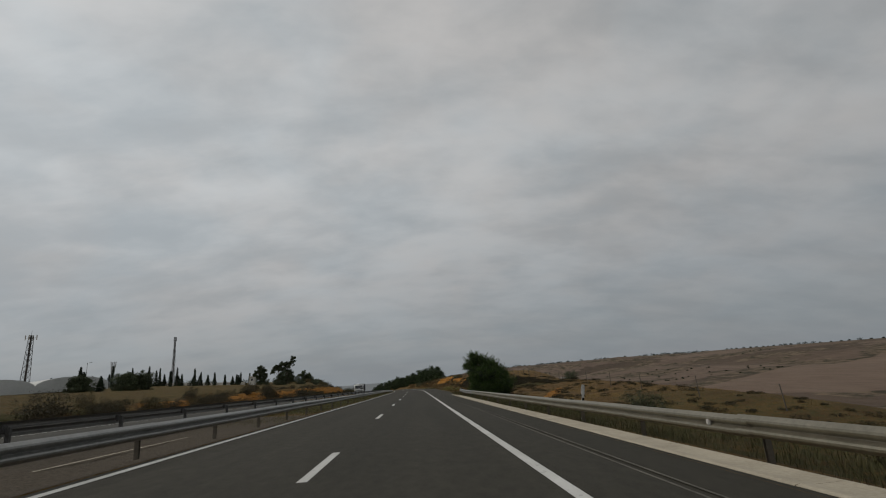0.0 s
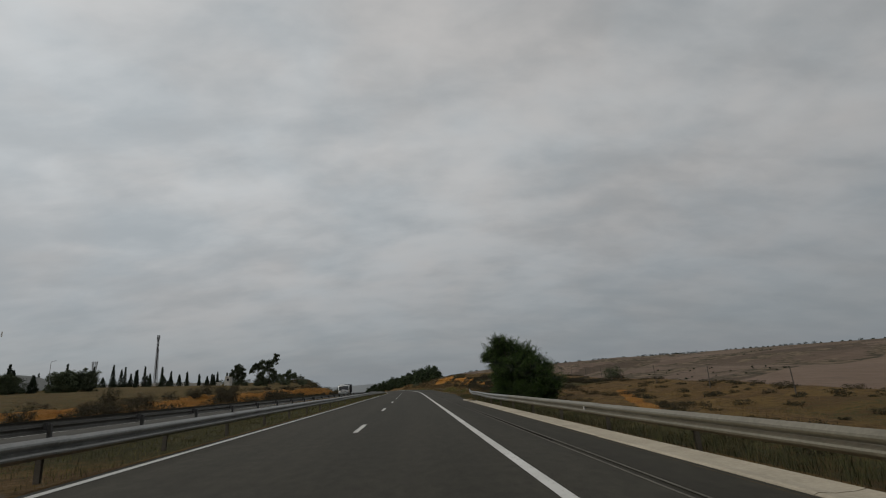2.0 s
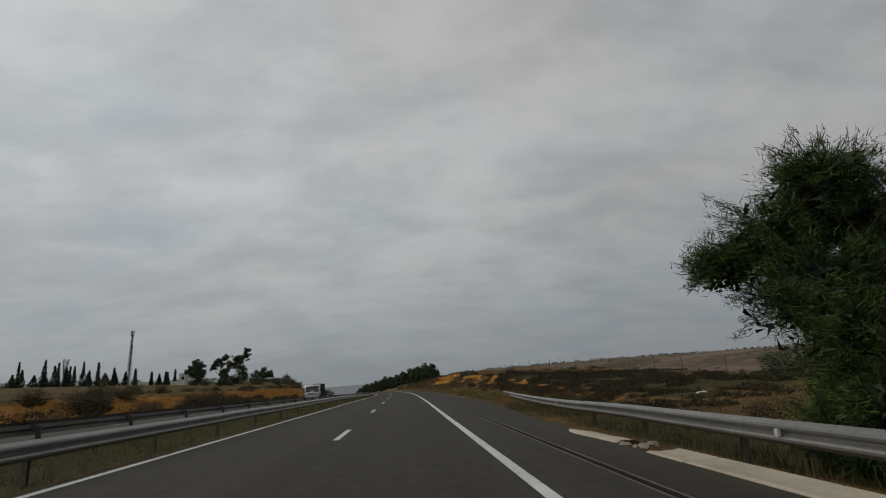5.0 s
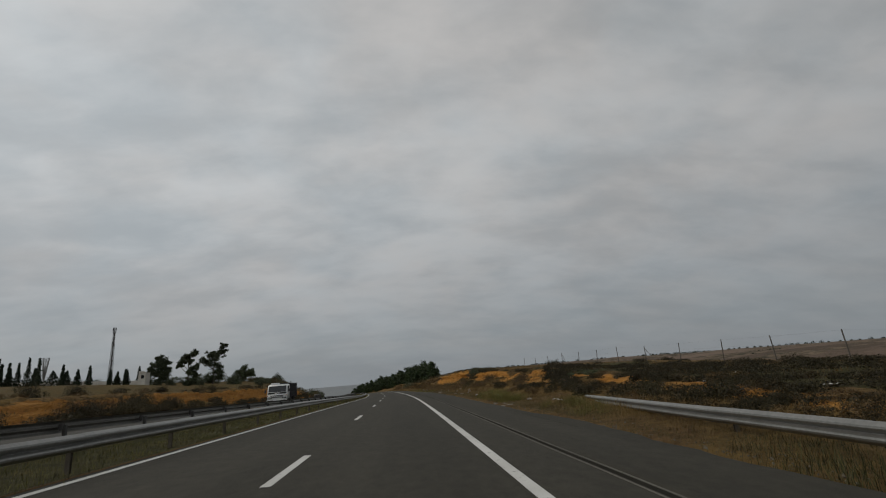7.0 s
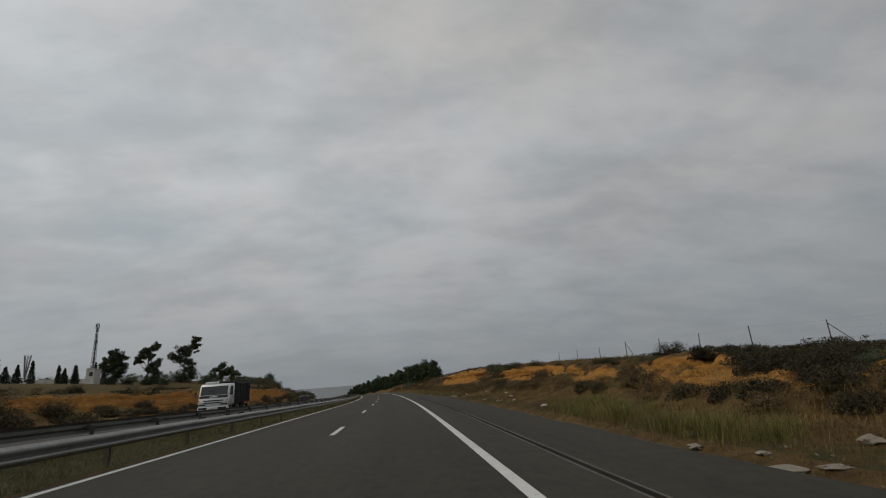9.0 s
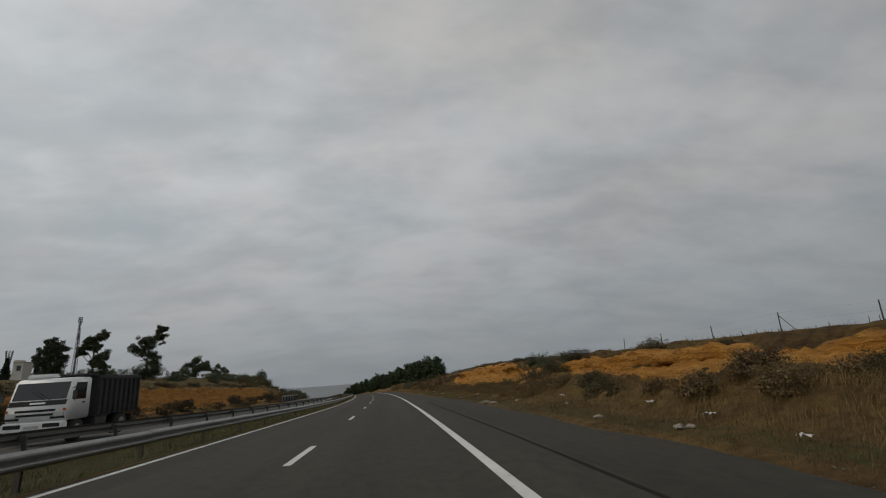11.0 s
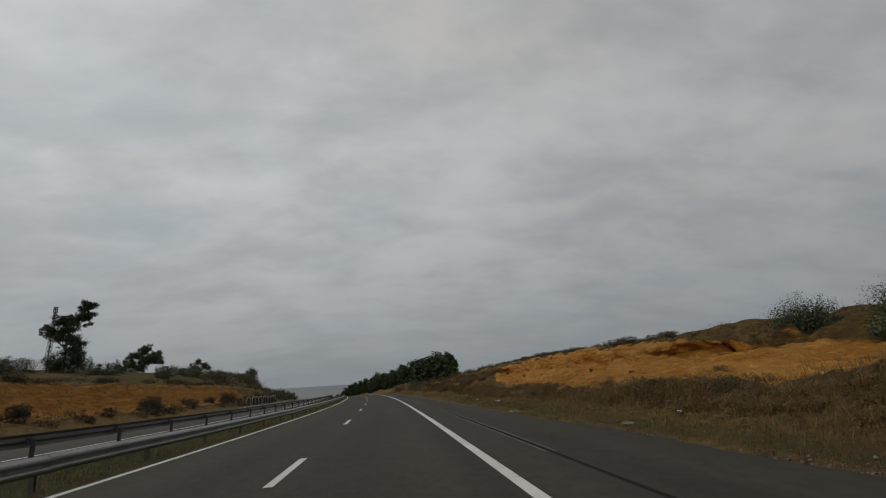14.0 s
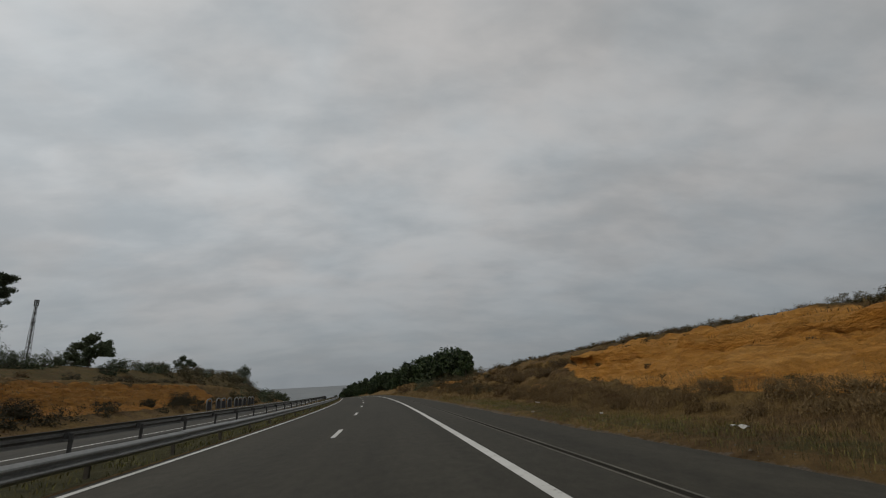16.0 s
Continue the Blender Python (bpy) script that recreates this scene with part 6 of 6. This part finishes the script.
# ---------------------------------------------------------------- the tipper lorry
def wheel(parent, x, y, r, w, mats=(RUBBER, ZINC)):
    bm = bmesh.new()
    bmesh.ops.create_cone(bm, cap_ends=True, segments=28, radius1=r, radius2=r, depth=w, matrix=Matrix.Translation((x, y, r)) @ pose(0, 0, 0, 0, 90))
    bmesh.ops.bevel(bm, geom=[e for e in bm.edges if len(e.link_faces) == 2 and e.calc_face_angle(0) > 1], offset=0.05, segments=2, affect="EDGES")
    tyre = part("wheel", bm, mats[0], parent, "black lorry tyre", True)
    bm = bmesh.new()
    s = 1 if x > 0 else -1
    bmesh.ops.create_cone(bm, cap_ends=True, segments=20, radius1=r * 0.55, radius2=r * 0.42, depth=0.06, matrix=Matrix.Translation((x + s * (w / 2 + 0.01), y, r)) @ pose(0, 0, 0, 0, 90 * s))
    bmesh.ops.create_cone(bm, cap_ends=True, segments=12, radius1=r * 0.2, radius2=r * 0.16, depth=0.12, matrix=Matrix.Translation((x + s * (w / 2 + 0.05), y, r)) @ pose(0, 0, 0, 0, 90 * s))
    part("rim", bm, mats[1], tyre, "grey steel rim")


def tipper():
    """White cab-over lorry with a dark ribbed tipping body; +y is its front."""
    spot = Vector(on_road(115.6, -12.0, 0.03))
    t = empty("tipper_lorry", Matrix.Translation(spot) @ pose(0, 0, 0, 0, 0, 180 + math.degrees(heading(115))) @ Matrix.Scale(0.93, 4), "white cab-over tipper lorry with a dark ribbed body", "lorry")
    W2 = 1.18
    # cab shell: a leaned front, roof and rounded edges
    bm = bmesh.new()
    prof = [(0.0, 0.95), (0.02, 1.45), (-0.10, 1.75), (-0.38, 2.62), (-0.62, 2.72), (-1.62, 2.72), (-1.66, 0.95)]
    left = [bm.verts.new((-W2, y, z)) for y, z in prof]
    right = [bm.verts.new((W2, y, z)) for y, z in prof]
    n = len(prof)
    for i in range(n):
        j = (i + 1) % n
        bm.faces.new((left[i], left[j], right[j], right[i]))
    bm.faces.new(left[::-1])
    bm.faces.new(right)
    bmesh.ops.recalc_face_normals(bm, faces=bm.faces)
    bmesh.ops.bevel(bm, geom=list(bm.edges), offset=0.06, segments=3, affect="EDGES")
    cab = part("cab", bm, TRUCK_WHITE, t, "chalky white cab", True)

    def front(z):
        """How far forward the cab's face stands at that height."""
        return float(np.interp(z, [0.95, 1.45, 1.75, 2.62], [0.0, 0.02, -0.10, -0.38]))

    def plate(name, x0, x1, z0, z1, mat, label, out=0.012, thick=0.03):
        bm = bmesh.new()
        a, b = front(z0) + out, front(z1) + out
        vs = [bm.verts.new(v) for v in ((x0, a, z0), (x1, a, z0), (x1, b, z1), (x0, b, z1), (x0, a - thick, z0), (x1, a - thick, z0), (x1, b - thick, z1), (x0, b - thick, z1))]
        for f in ((0, 1, 2, 3), (7, 6, 5, 4), (0, 4, 5, 1), (1, 5, 6, 2), (2, 6, 7, 3), (3, 7, 4, 0)):
            bm.faces.new([vs[k] for k in f])
        bmesh.ops.recalc_face_normals(bm, faces=bm.faces)
        return part(name, bm, mat, cab, label)

    plate("windscreen", -1.06, 1.06, 1.84, 2.54, DARK_GLASS, "wide dark windscreen")
    plate("wiper_panel", -1.12, 1.12, 1.60, 1.80, RUBBER, "black panel below the windscreen")
    plate("emblem_bar", -0.3, 0.3, 1.66, 1.73, TRUCK_WHITE, "pale badge bar on the black panel", 0.03)
    for k in range(2):
        plate("grille_bar", -0.78, 0.78, 1.18 + 0.17 * k, 1.27 + 0.17 * k, RUBBER, "dark grille slot")
    plate("lamp_surround", -1.14, -0.6, 1.04, 1.14, RUBBER, "dark lamp surround")
    plate("lamp_surround", 0.6, 1.14, 1.04, 1.14, RUBBER, "dark lamp surround")
    for s in (-1, 1):
        bm = bmesh.new()
        rod(bm, (s * 0.1 - 0.35, front(1.82) + 0.03, 1.82), (s * 0.1 + 0.3, front(2.2) + 0.035, 2.2), 0.012, None, 5)
        part("wiper", bm, RUBBER, cab, "black wiper blade")
    for s in (-1, 1):
        bm = bmesh.new()
        box(bm, s * 0.92 - 0.2, s * 0.92 + 0.2, 0.0, 0.05, 1.12, 1.32, 0.025)
        part("headlight", bm, LAMP_GLASS, cab, "clear headlamp")
        bm = bmesh.new()
        box(bm, s * 1.12 - 0.06, s * 1.12 + 0.05, -0.03, 0.05, 1.36, 1.46, 0.02)
        part("indicator", bm, ORANGE, cab, "orange indicator lens")
        bm = bmesh.new()
        rod(bm, (s * 1.18, -0.25, 2.25), (s * 1.42, -0.08, 2.3), 0.018)
        rod(bm, (s * 1.42, -0.08, 2.34), (s * 1.42, -0.08, 1.72), 0.016)
        box(bm, s * 1.42 - 0.09, s * 1.42 + 0.09, -0.11, -0.05, 1.78, 2.16, 0.02)
        part("mirror", bm, DARK_STEEL, cab, "black wing mirror on an arm")
        bm = bmesh.new()
        vs = [bm.verts.new((s * 1.192, y, z)) for y, z in ((-0.32, 1.78), (-1.25, 1.78), (-1.25, 2.5), (-0.52, 2.5))]
        bm.faces.new(vs if s > 0 else vs[::-1])
        bmesh.ops.solidify(bm, geom=list(bm.faces), thickness=0.01)
        part("side_window", bm, DARK_GLASS, cab, "dark side window")
        bm = bmesh.new()
        box(bm, s * 1.2 - 0.02, s * 1.2 + 0.03, -1.2, -1.04, 1.6, 1.66, 0.01)
        part("door_handle", bm, DARK_STEEL, cab)
    bm = bmesh.new()
    box(bm, -1.2, 1.2, -0.22, 0.12, 0.55, 0.95, 0.05)
    bumper = part("bumper", bm, TRUCK_WHITE, t, "white front bumper")
    bm = bmesh.new()
    box(bm, -0.28, 0.28, 0.115, 0.13, 0.68, 0.8)
    part("number_plate", bm, LITTER, bumper, "blank pale number plate")
    for x0, x1 in ((-1.08, -0.42), (0.42, 1.08)):
        bm = bmesh.new()
        box(bm, x0, x1, 0.11, 0.13, 0.72, 0.88, 0.01)
        part("bumper_slot", bm, RUBBER, bumper, "dark slot in the bumper")
    bm = bmesh.new()
    box(bm, -0.1, 0.95, -1.2, -0.55, 2.70, 2.92, 0.08)
    part("roof_box", bm, TRUCK_WHITE, t, "white box on the cab roof")
    bm = bmesh.new()
    for x in (-0.42, 0.42):
        box(bm, x - 0.06, x + 0.06, -5.75, -0.3, 0.62, 0.88)
    for y in (-2.0, -3.2, -4.4, -5.6):
        box(bm, -0.4, 0.4, y - 0.05, y + 0.05, 0.66, 0.84)
    part("chassis", bm, DARK_STEEL, t, "dark ladder chassis")
    # tipping body
    bm = bmesh.new()
    B0, B1, F, TOP = -5.7, -1.95, 1.12, 2.72
    box(bm, -1.2, 1.2, B0, B1, F - 0.14, F)
    for s in (-1, 1):
        box(bm, s * 1.2 - 0.04, s * 1.2 + 0.04, B0, B1, F, TOP)
    box(bm, -1.2, 1.2, B1 - 0.08, B1, F, TOP + 0.12)
    box(bm, -1.16, 1.16, B1 - 0.02, -1.1, TOP + 0.06, TOP + 0.13, 0.02)
    body = part("tipper_body", bm, TRUCK_DARK, t, "dark steel tipping body")
    for s in (-1, 1):
        for k in range(9):
            y = B0 + 0.12 + k * 0.44
            bm = bmesh.new()
            box(bm, s * 1.28 - 0.05, s * 1.28 + 0.05, y - 0.05, y + 0.05, F - 0.1, TOP - 0.1, 0.015)
            part("rib", bm, TRUCK_DARK, body)
        bm = bmesh.new()
        box(bm, s * 1.26 - 0.07, s * 1.26 + 0.07, B0 - 0.05, B1, TOP - 0.1, TOP + 0.06, 0.025)
        part("top_rail", bm, TRUCK_DARK, body)
    bm = bmesh.new()
    box(bm, -1.18, 1.18, B0 - 0.09, B0 - 0.01, F, TOP + 0.02, 0.02)
    part("tailgate", bm, TRUCK_DARK, t, "dark tailgate")
    for s in (-1, 1):
        wheel(t, s * 1.0, -0.95, 0.49, 0.3)
        wheel(t, s * 0.95, -4.35, 0.49, 0.52)
        bm = bmesh.new()
        box(bm, s * 0.95 - 0.3, s * 0.95 + 0.3, -5.17, -5.14, 0.25, 0.85)
        part("mud_flap", bm, RUBBER, t, "black rubber mud flap")
        bm = bmesh.new()
        box(bm, s * 0.92 - 0.25, s * 0.92 + 0.25, -3.1, -2.1, 0.45, 0.95, 0.06)
        part("side_tank", bm, DARK_STEEL, t, "dark tank on the chassis")
        bm = bmesh.new()
        box(bm, s * 0.85 - 0.14, s * 0.85 + 0.14, -5.8, -5.75, 0.72, 0.84, 0.01)
        part("tail_light", bm, ORANGE, t, "red and orange tail light")


tipper()

# ---------------------------------------------------------------- fences, markers, far things
def fence(label, stations, line, tall, braced=()):
    g = empty("wire_fence", Matrix(), label, "fence")
    rng = random.Random(len(stations))
    tops = []
    for i, s in enumerate(stations):
        p = at_ground(s, line(s), -0.3)
        h = tall * rng.uniform(0.9, 1.08) + 0.3
        top = p + Vector((rng.uniform(-0.12, 0.12), rng.uniform(-0.1, 0.1), h))
        bm = bmesh.new()
        rod(bm, p, top, 0.035, 0.03, 6)
        part("post", bm, POST_WOOD, g)
        if i in braced:
            bm = bmesh.new()
            rod(bm, top + Vector((0, 0, -0.15)), p + Vector((0.1, -1.4, 0.3)), 0.022, None, 5)
            part("brace", bm, POST_WOOD, g)
        tops.append((p, top))
    for k in (0.98, 0.72, 0.46):
        paths = [[(p.lerp(top, k) + Vector((0, 0, -0.03 if j % 2 else 0)), 0.0016)] for j, (p, top) in enumerate(tops)]
        v, f = limbs_mesh([[q[0] for q in paths]], 4)
        mesh("wire", v, f, DARK_STEEL, g, "thin fence wire")


fence("wire fence on thin posts along the top of the cutting", [60, 65, 70, 75, 79, 83.5, 88, 92.8, 97.8, 103, 108, 113, 118.5, 124, 130, 136], lambda s: 23.4, 1.45, (8, 12))
fence("sagging wire fence on the open slope", [-4, 4, 12, 20, 28, 36, 44, 52, 60], lambda s: 22.5 + 0.4 * math.sin(s), 1.5)


def marker_post():
    t = empty("marker_post", Matrix.Translation(at_ground(10.5, 7.6, -0.2)) @ pose(0, 0, 0, 0, 9, 0), "white roadside marker post with a boxy cap", "post")
    bm = bmesh.new()
    box(bm, -0.045, 0.045, -0.025, 0.025, 0, 1.2, 0.012)
    part("shaft", bm, LITTER, t)
    bm = bmesh.new()
    box(bm, -0.07, 0.06, -0.04, 0.04, 1.05, 1.42, 0.03)
    part("cap", bm, LITTER, t)
    bm = bmesh.new()
    box(bm, -0.04, 0.04, -0.03, -0.024, 0.86, 0.96)
    part("reflector", bm, DARK_GLASS, t, "dark reflector band")


marker_post()


def far_building():
    b = place(694, 1087, -2)
    t = empty("building", Matrix.Translation(b) @ pose(0, 0, 0, 0, 0, 30), "lone pale block of a building on the far ridge", "building")
    H = 11.0
    bm = bmesh.new()
    box(bm, -9, 9, -6, 6, 0, H)
    part("wall", bm, WHITE_WALL, t)
    bm = bmesh.new()
    box(bm, -9.4, 9.4, -6.4, 6.4, H, H + 0.8)
    part("roof", bm, CONCRETE, t)
    for k in range(4):
        for z in (3.5, 7.5):
            bm = bmesh.new()
            box(bm, -7.3 + 4.2 * k, -5.5 + 4.2 * k, -6.08, -5.95, z, z + 1.8)
            part("window", bm, DARK_GLASS, t)


far_building()


def ridge_trees():
    """The thin dark line of trees and bushes along the far ridge, too far to tell apart."""
    rng = np.random.default_rng(8)
    pts = []
    s = -140.0
    while s < 620:
        if wave(np.array([s]), np.array([3.0]), 0.02, 2)[0] > -0.45:
            a = 1050 + 30 * math.sin(s * 0.02)
            z = ground_z(s, a)
            x, y, p = (float(np.interp(s, SS, q)) for q in (AX, AY, PSI))
            r = rng.uniform(2.0, 5.0)
            pts.append(clump(rng, (x + a * math.cos(p), y + a * math.sin(p), -2.0 - float(np.interp(s, SS, AZ_)) + z + r * 0.1), r, 150, 0.8))
        s += rng.uniform(3, 9)
    for p in HILL_CREST[14:132]:
        if rng.uniform() < (0.95 if math.sin(p[0] * 0.021) + math.sin(p[0] * 0.053) > -0.3 else 0.2):
            r = rng.uniform(1.5, 6.0)
            pts.append(clump(rng, p + np.array([rng.uniform(-4, 4), 0, r * 0.05]), r, 150, 0.8))
    for _ in range(620):
        s, a = rng.uniform(-120, 560), rng.uniform(150, 820)
        if wave(np.array([s]), np.array([a]), 0.012, 6)[0] < 0.0 or land(np.array([s]), np.array([a]))[6][0] > 0.3:
            continue
        z = ground_z(s, a)
        x, y, p = (float(np.interp(s, SS, q)) for q in (AX, AY, PSI))
        r = rng.uniform(0.5, 1.5)
        pts.append(clump(rng, (x + a * math.cos(p), y + a * math.sin(p), -2.0 - float(np.interp(s, SS, AZ_)) + z + r * 0.3), r, 30, 0.6))
    tagged(leaf_object("ridge_trees", leaf_quads(np.concatenate(pts), 1.6, rng, 0.6), LEAF_CYP), "dark line of small trees on the far hillside", "trees", kind="stuff")


ridge_trees()

# ---------------------------------------------------------------- litter, stones, small finds
rl = random.Random(13)


def rock(spot, r, mat, name, label, category, group="", flat=0.6):
    bm = bmesh.new()
    bmesh.ops.create_icosphere(bm, subdivisions=2, radius=1.0)
    k = rl.uniform(0, 50)
    for v in bm.verts:
        d = 1 + 0.5 * noise.noise(v.co * 1.6 + Vector((k, 0, 0))) + 0.3 * noise.noise(v.co * 4 + Vector((0, k, 0)))
        v.co = Vector((v.co.x * r * d, v.co.y * r * d * 0.8, v.co.z * r * d * flat))
    me = bpy.data.meshes.new(name)
    bm.to_mesh(me)
    bm.free()
    me.materials.append(mat)
    o = new(name, me)
    o.matrix_world = Matrix.Translation(spot + Vector((0, 0, r * flat * 0.25))) @ pose(0, 0, 0, 0, 0, rl.uniform(0, 360))
    return tagged(o, label, category, group)


for s, a, r, flat in [(48.3, 6.25, 0.17, 0.3), (48.6, 6.0, 0.12, 0.35), (48.5, 6.5, 0.13, 0.4), (48.15, 6.0, 0.08, 0.5), (82.8, 8.5, 0.17, 0.45), (82.6, 7.02, 0.26, 0.12), (82.2, 7.3, 0.16, 0.2), (83.4, 7.3, 0.12, 0.25), (84.7, 7.05, 0.14, 0.3), (121.6, 7.5, 0.3, 0.2), (108.1, 7.7, 0.14, 0.5), (104.3, 7.75, 0.13, 0.5), (104.2, 7.95, 0.12, 0.35), (85.6, 7.6, 0.1, 0.4), (126.2, 9.3, 0.12, 0.6), (142.7, 7.12, 0.25, 0.1), (134.0, 7.6, 0.15, 0.3), (160, 7.4, 0.1, 0.4)]:
    rock(at_ground(s, a, 0.02), r, STONE, "stone", "pale flat stone on the gravel verge", "stone", "stones on the verge", flat)


def chipping_heap():
    """A low spilled heap of pale chippings at the asphalt's edge."""
    rng = np.random.default_rng(31)
    n = 1000
    s, a = 123.7 + rng.normal(size=n) * 0.32, 7.5 + rng.normal(size=n) * 0.12
    p = on_ground(s, a) + np.column_stack([np.zeros(n), np.zeros(n), 0.07 * np.exp(-((s - 123.7) / 0.5) ** 2 - ((a - 7.5) / 0.25) ** 2)])
    r = (0.012 + 0.02 * rng.uniform(0, 1, n) ** 3)[:, None, None]
    base = np.array([(1, 0, 0), (0, 1, 0), (-1, 0, 0), (0, -1, 0), (0, 0, 0.8), (0, 0, -0.6)])
    v = p[:, None, :] + (base[None] + rng.normal(size=(n, 6, 3)) * 0.25) * r
    faces = np.array([(0, 1, 4), (1, 2, 4), (2, 3, 4), (3, 0, 4), (1, 0, 5), (2, 1, 5), (3, 2, 5), (0, 3, 5)])
    f = (faces[None] + np.arange(n)[:, None, None] * 6).reshape(-1, 3)
    me = bpy.data.meshes.new("chipping_heap")
    me.from_pydata(v.reshape(-1, 3).tolist(), [], f.tolist())
    me.materials.append(STONE)
    tagged(new("chipping_heap", me), "low spilled heap of pale chippings", "gravel", kind="stuff")


chipping_heap()


def rag(spot, w, l, seed):
    """A crumpled scrap of plastic."""
    rng = random.Random(seed)
    vs, fs = [], []
    for i in range(6):
        for j in range(4):
            vs.append(((i / 5 - 0.5) * l + rng.uniform(-0.02, 0.02), (j / 3 - 0.5) * w + rng.uniform(-0.02, 0.02), 0.03 + 0.07 * rng.random()))
    fs = [(i * 4 + j, i * 4 + j + 1, i * 4 + j + 5, i * 4 + j + 4) for i in range(5) for j in range(3)]
    o = mesh("litter", vs, fs, LITTER, None, "", None, True)
    o.matrix_world = Matrix.Translation(spot) @ pose(0, 0, 0, rng.uniform(-8, 8), rng.uniform(-8, 8), rng.uniform(0, 360))
    tagged(o, "crumpled scrap of white plastic litter in the grass", "litter", "litter on the verge")


for k, (s, a, w, l) in enumerate([(107.7, 9.1, 0.14, 0.2), (104.5, 8.6, 0.12, 0.25), (90.5, 8.6, 0.16, 0.4), (79.5, 8.9, 0.2, 0.5), (74, 12.5, 0.25, 0.5), (76, 15, 0.2, 0.4), (112.5, 8.4, 0.1, 0.18), (115, 9.2, 0.1, 0.16), (119, 8.2, 0.1, 0.2), (120.5, 8.4, 0.1, 0.16), (126, 8.6, 0.1, 0.16), (134, 9.0, 0.12, 0.16), (149.5, 8.0, 0.1, 0.3), (155, 7.9, 0.1, 0.25), (163, 8.6, 0.12, 0.2), (96, 7.9, 0.1, 0.3), (52, 11, 0.2, 0.5), (60, 15, 0.25, 0.6), (101.5, 8.0, 0.1, 0.2), (70, 13.4, 0.2, 0.4)]):
    rag(at_ground(s, a, 0.05), w, l, k)


def gravel():
    """Loose chippings along the broken edge of the shoulder."""
    rng = np.random.default_rng(12)
    n = 5200
    s = np.concatenate([rng.uniform(58, 88, 1500), rng.uniform(112, 136, 3000), rng.uniform(90, 170, 700)])
    a = 6.75 + np.abs(rng.normal(size=n)) * 0.42 + 0.15 * np.sin(s)
    p = on_ground(s, a) + np.array([0, 0, 0.012])
    r = (0.009 + 0.026 * rng.uniform(0, 1, n) ** 4)[:, None, None]
    base = np.array([(1, 0, 0), (0, 1, 0), (-1, 0, 0), (0, -1, 0), (0, 0, 0.8), (0, 0, -0.6)])
    v = p[:, None, :] + (base[None] + rng.normal(size=(n, 6, 3)) * 0.25) * r
    faces = np.array([(0, 1, 4), (1, 2, 4), (2, 3, 4), (3, 0, 4), (1, 0, 5), (2, 1, 5), (3, 2, 5), (0, 3, 5)])
    f = (faces[None] + np.arange(n)[:, None, None] * 6).reshape(-1, 3)
    me = bpy.data.meshes.new("gravel")
    me.from_pydata(v.reshape(-1, 3).tolist(), [], f.tolist())
    me.materials.append(GRAVEL)
    tagged(new("gravel", me), "loose pale chippings along the asphalt's broken edge", "gravel", kind="stuff")


gravel()


def hoops():
    """A row of dark steel hoops standing along the far shoulder."""
    for k in range(9):
        s = 206 + 3.3 * k + (0.8 if k % 3 == 1 else 0)
        base = Vector(on_road(s, -18.9, 0.1))
        t = empty("steel_hoop", Matrix.Translation(base) @ pose(0, 0, 0, 0, 0, math.degrees(heading(s)) + 60) @ Matrix.Scale(0.86, 4), "dark arched steel hoop on the far shoulder", "hoop", "row of hoops on the far shoulder")
        path = [(Vector((-0.42, 0, -0.3)), 0.09), (Vector((-0.42, 0, 1.1)), 0.09)] + [(Vector((-0.42 * math.cos(a), 0, 1.1 + 0.42 * math.sin(a))), 0.09) for a in (0.5, 1.0, 1.57, 2.1, 2.6)] + [(Vector((0.42, 0, 1.1)), 0.09), (Vector((0.42, 0, -0.3)), 0.09)]
        v, f = limbs_mesh([path], 6)
        mesh("arch", v, f, ZINC, t, "", smooth=True)
        bm = bmesh.new()
        box(bm, -0.36, 0.36, -0.03, 0.03, 0.0, 1.15, 0.01)
        part("panel", bm, TRUCK_DARK, t, "dark infill panel")


hoops()
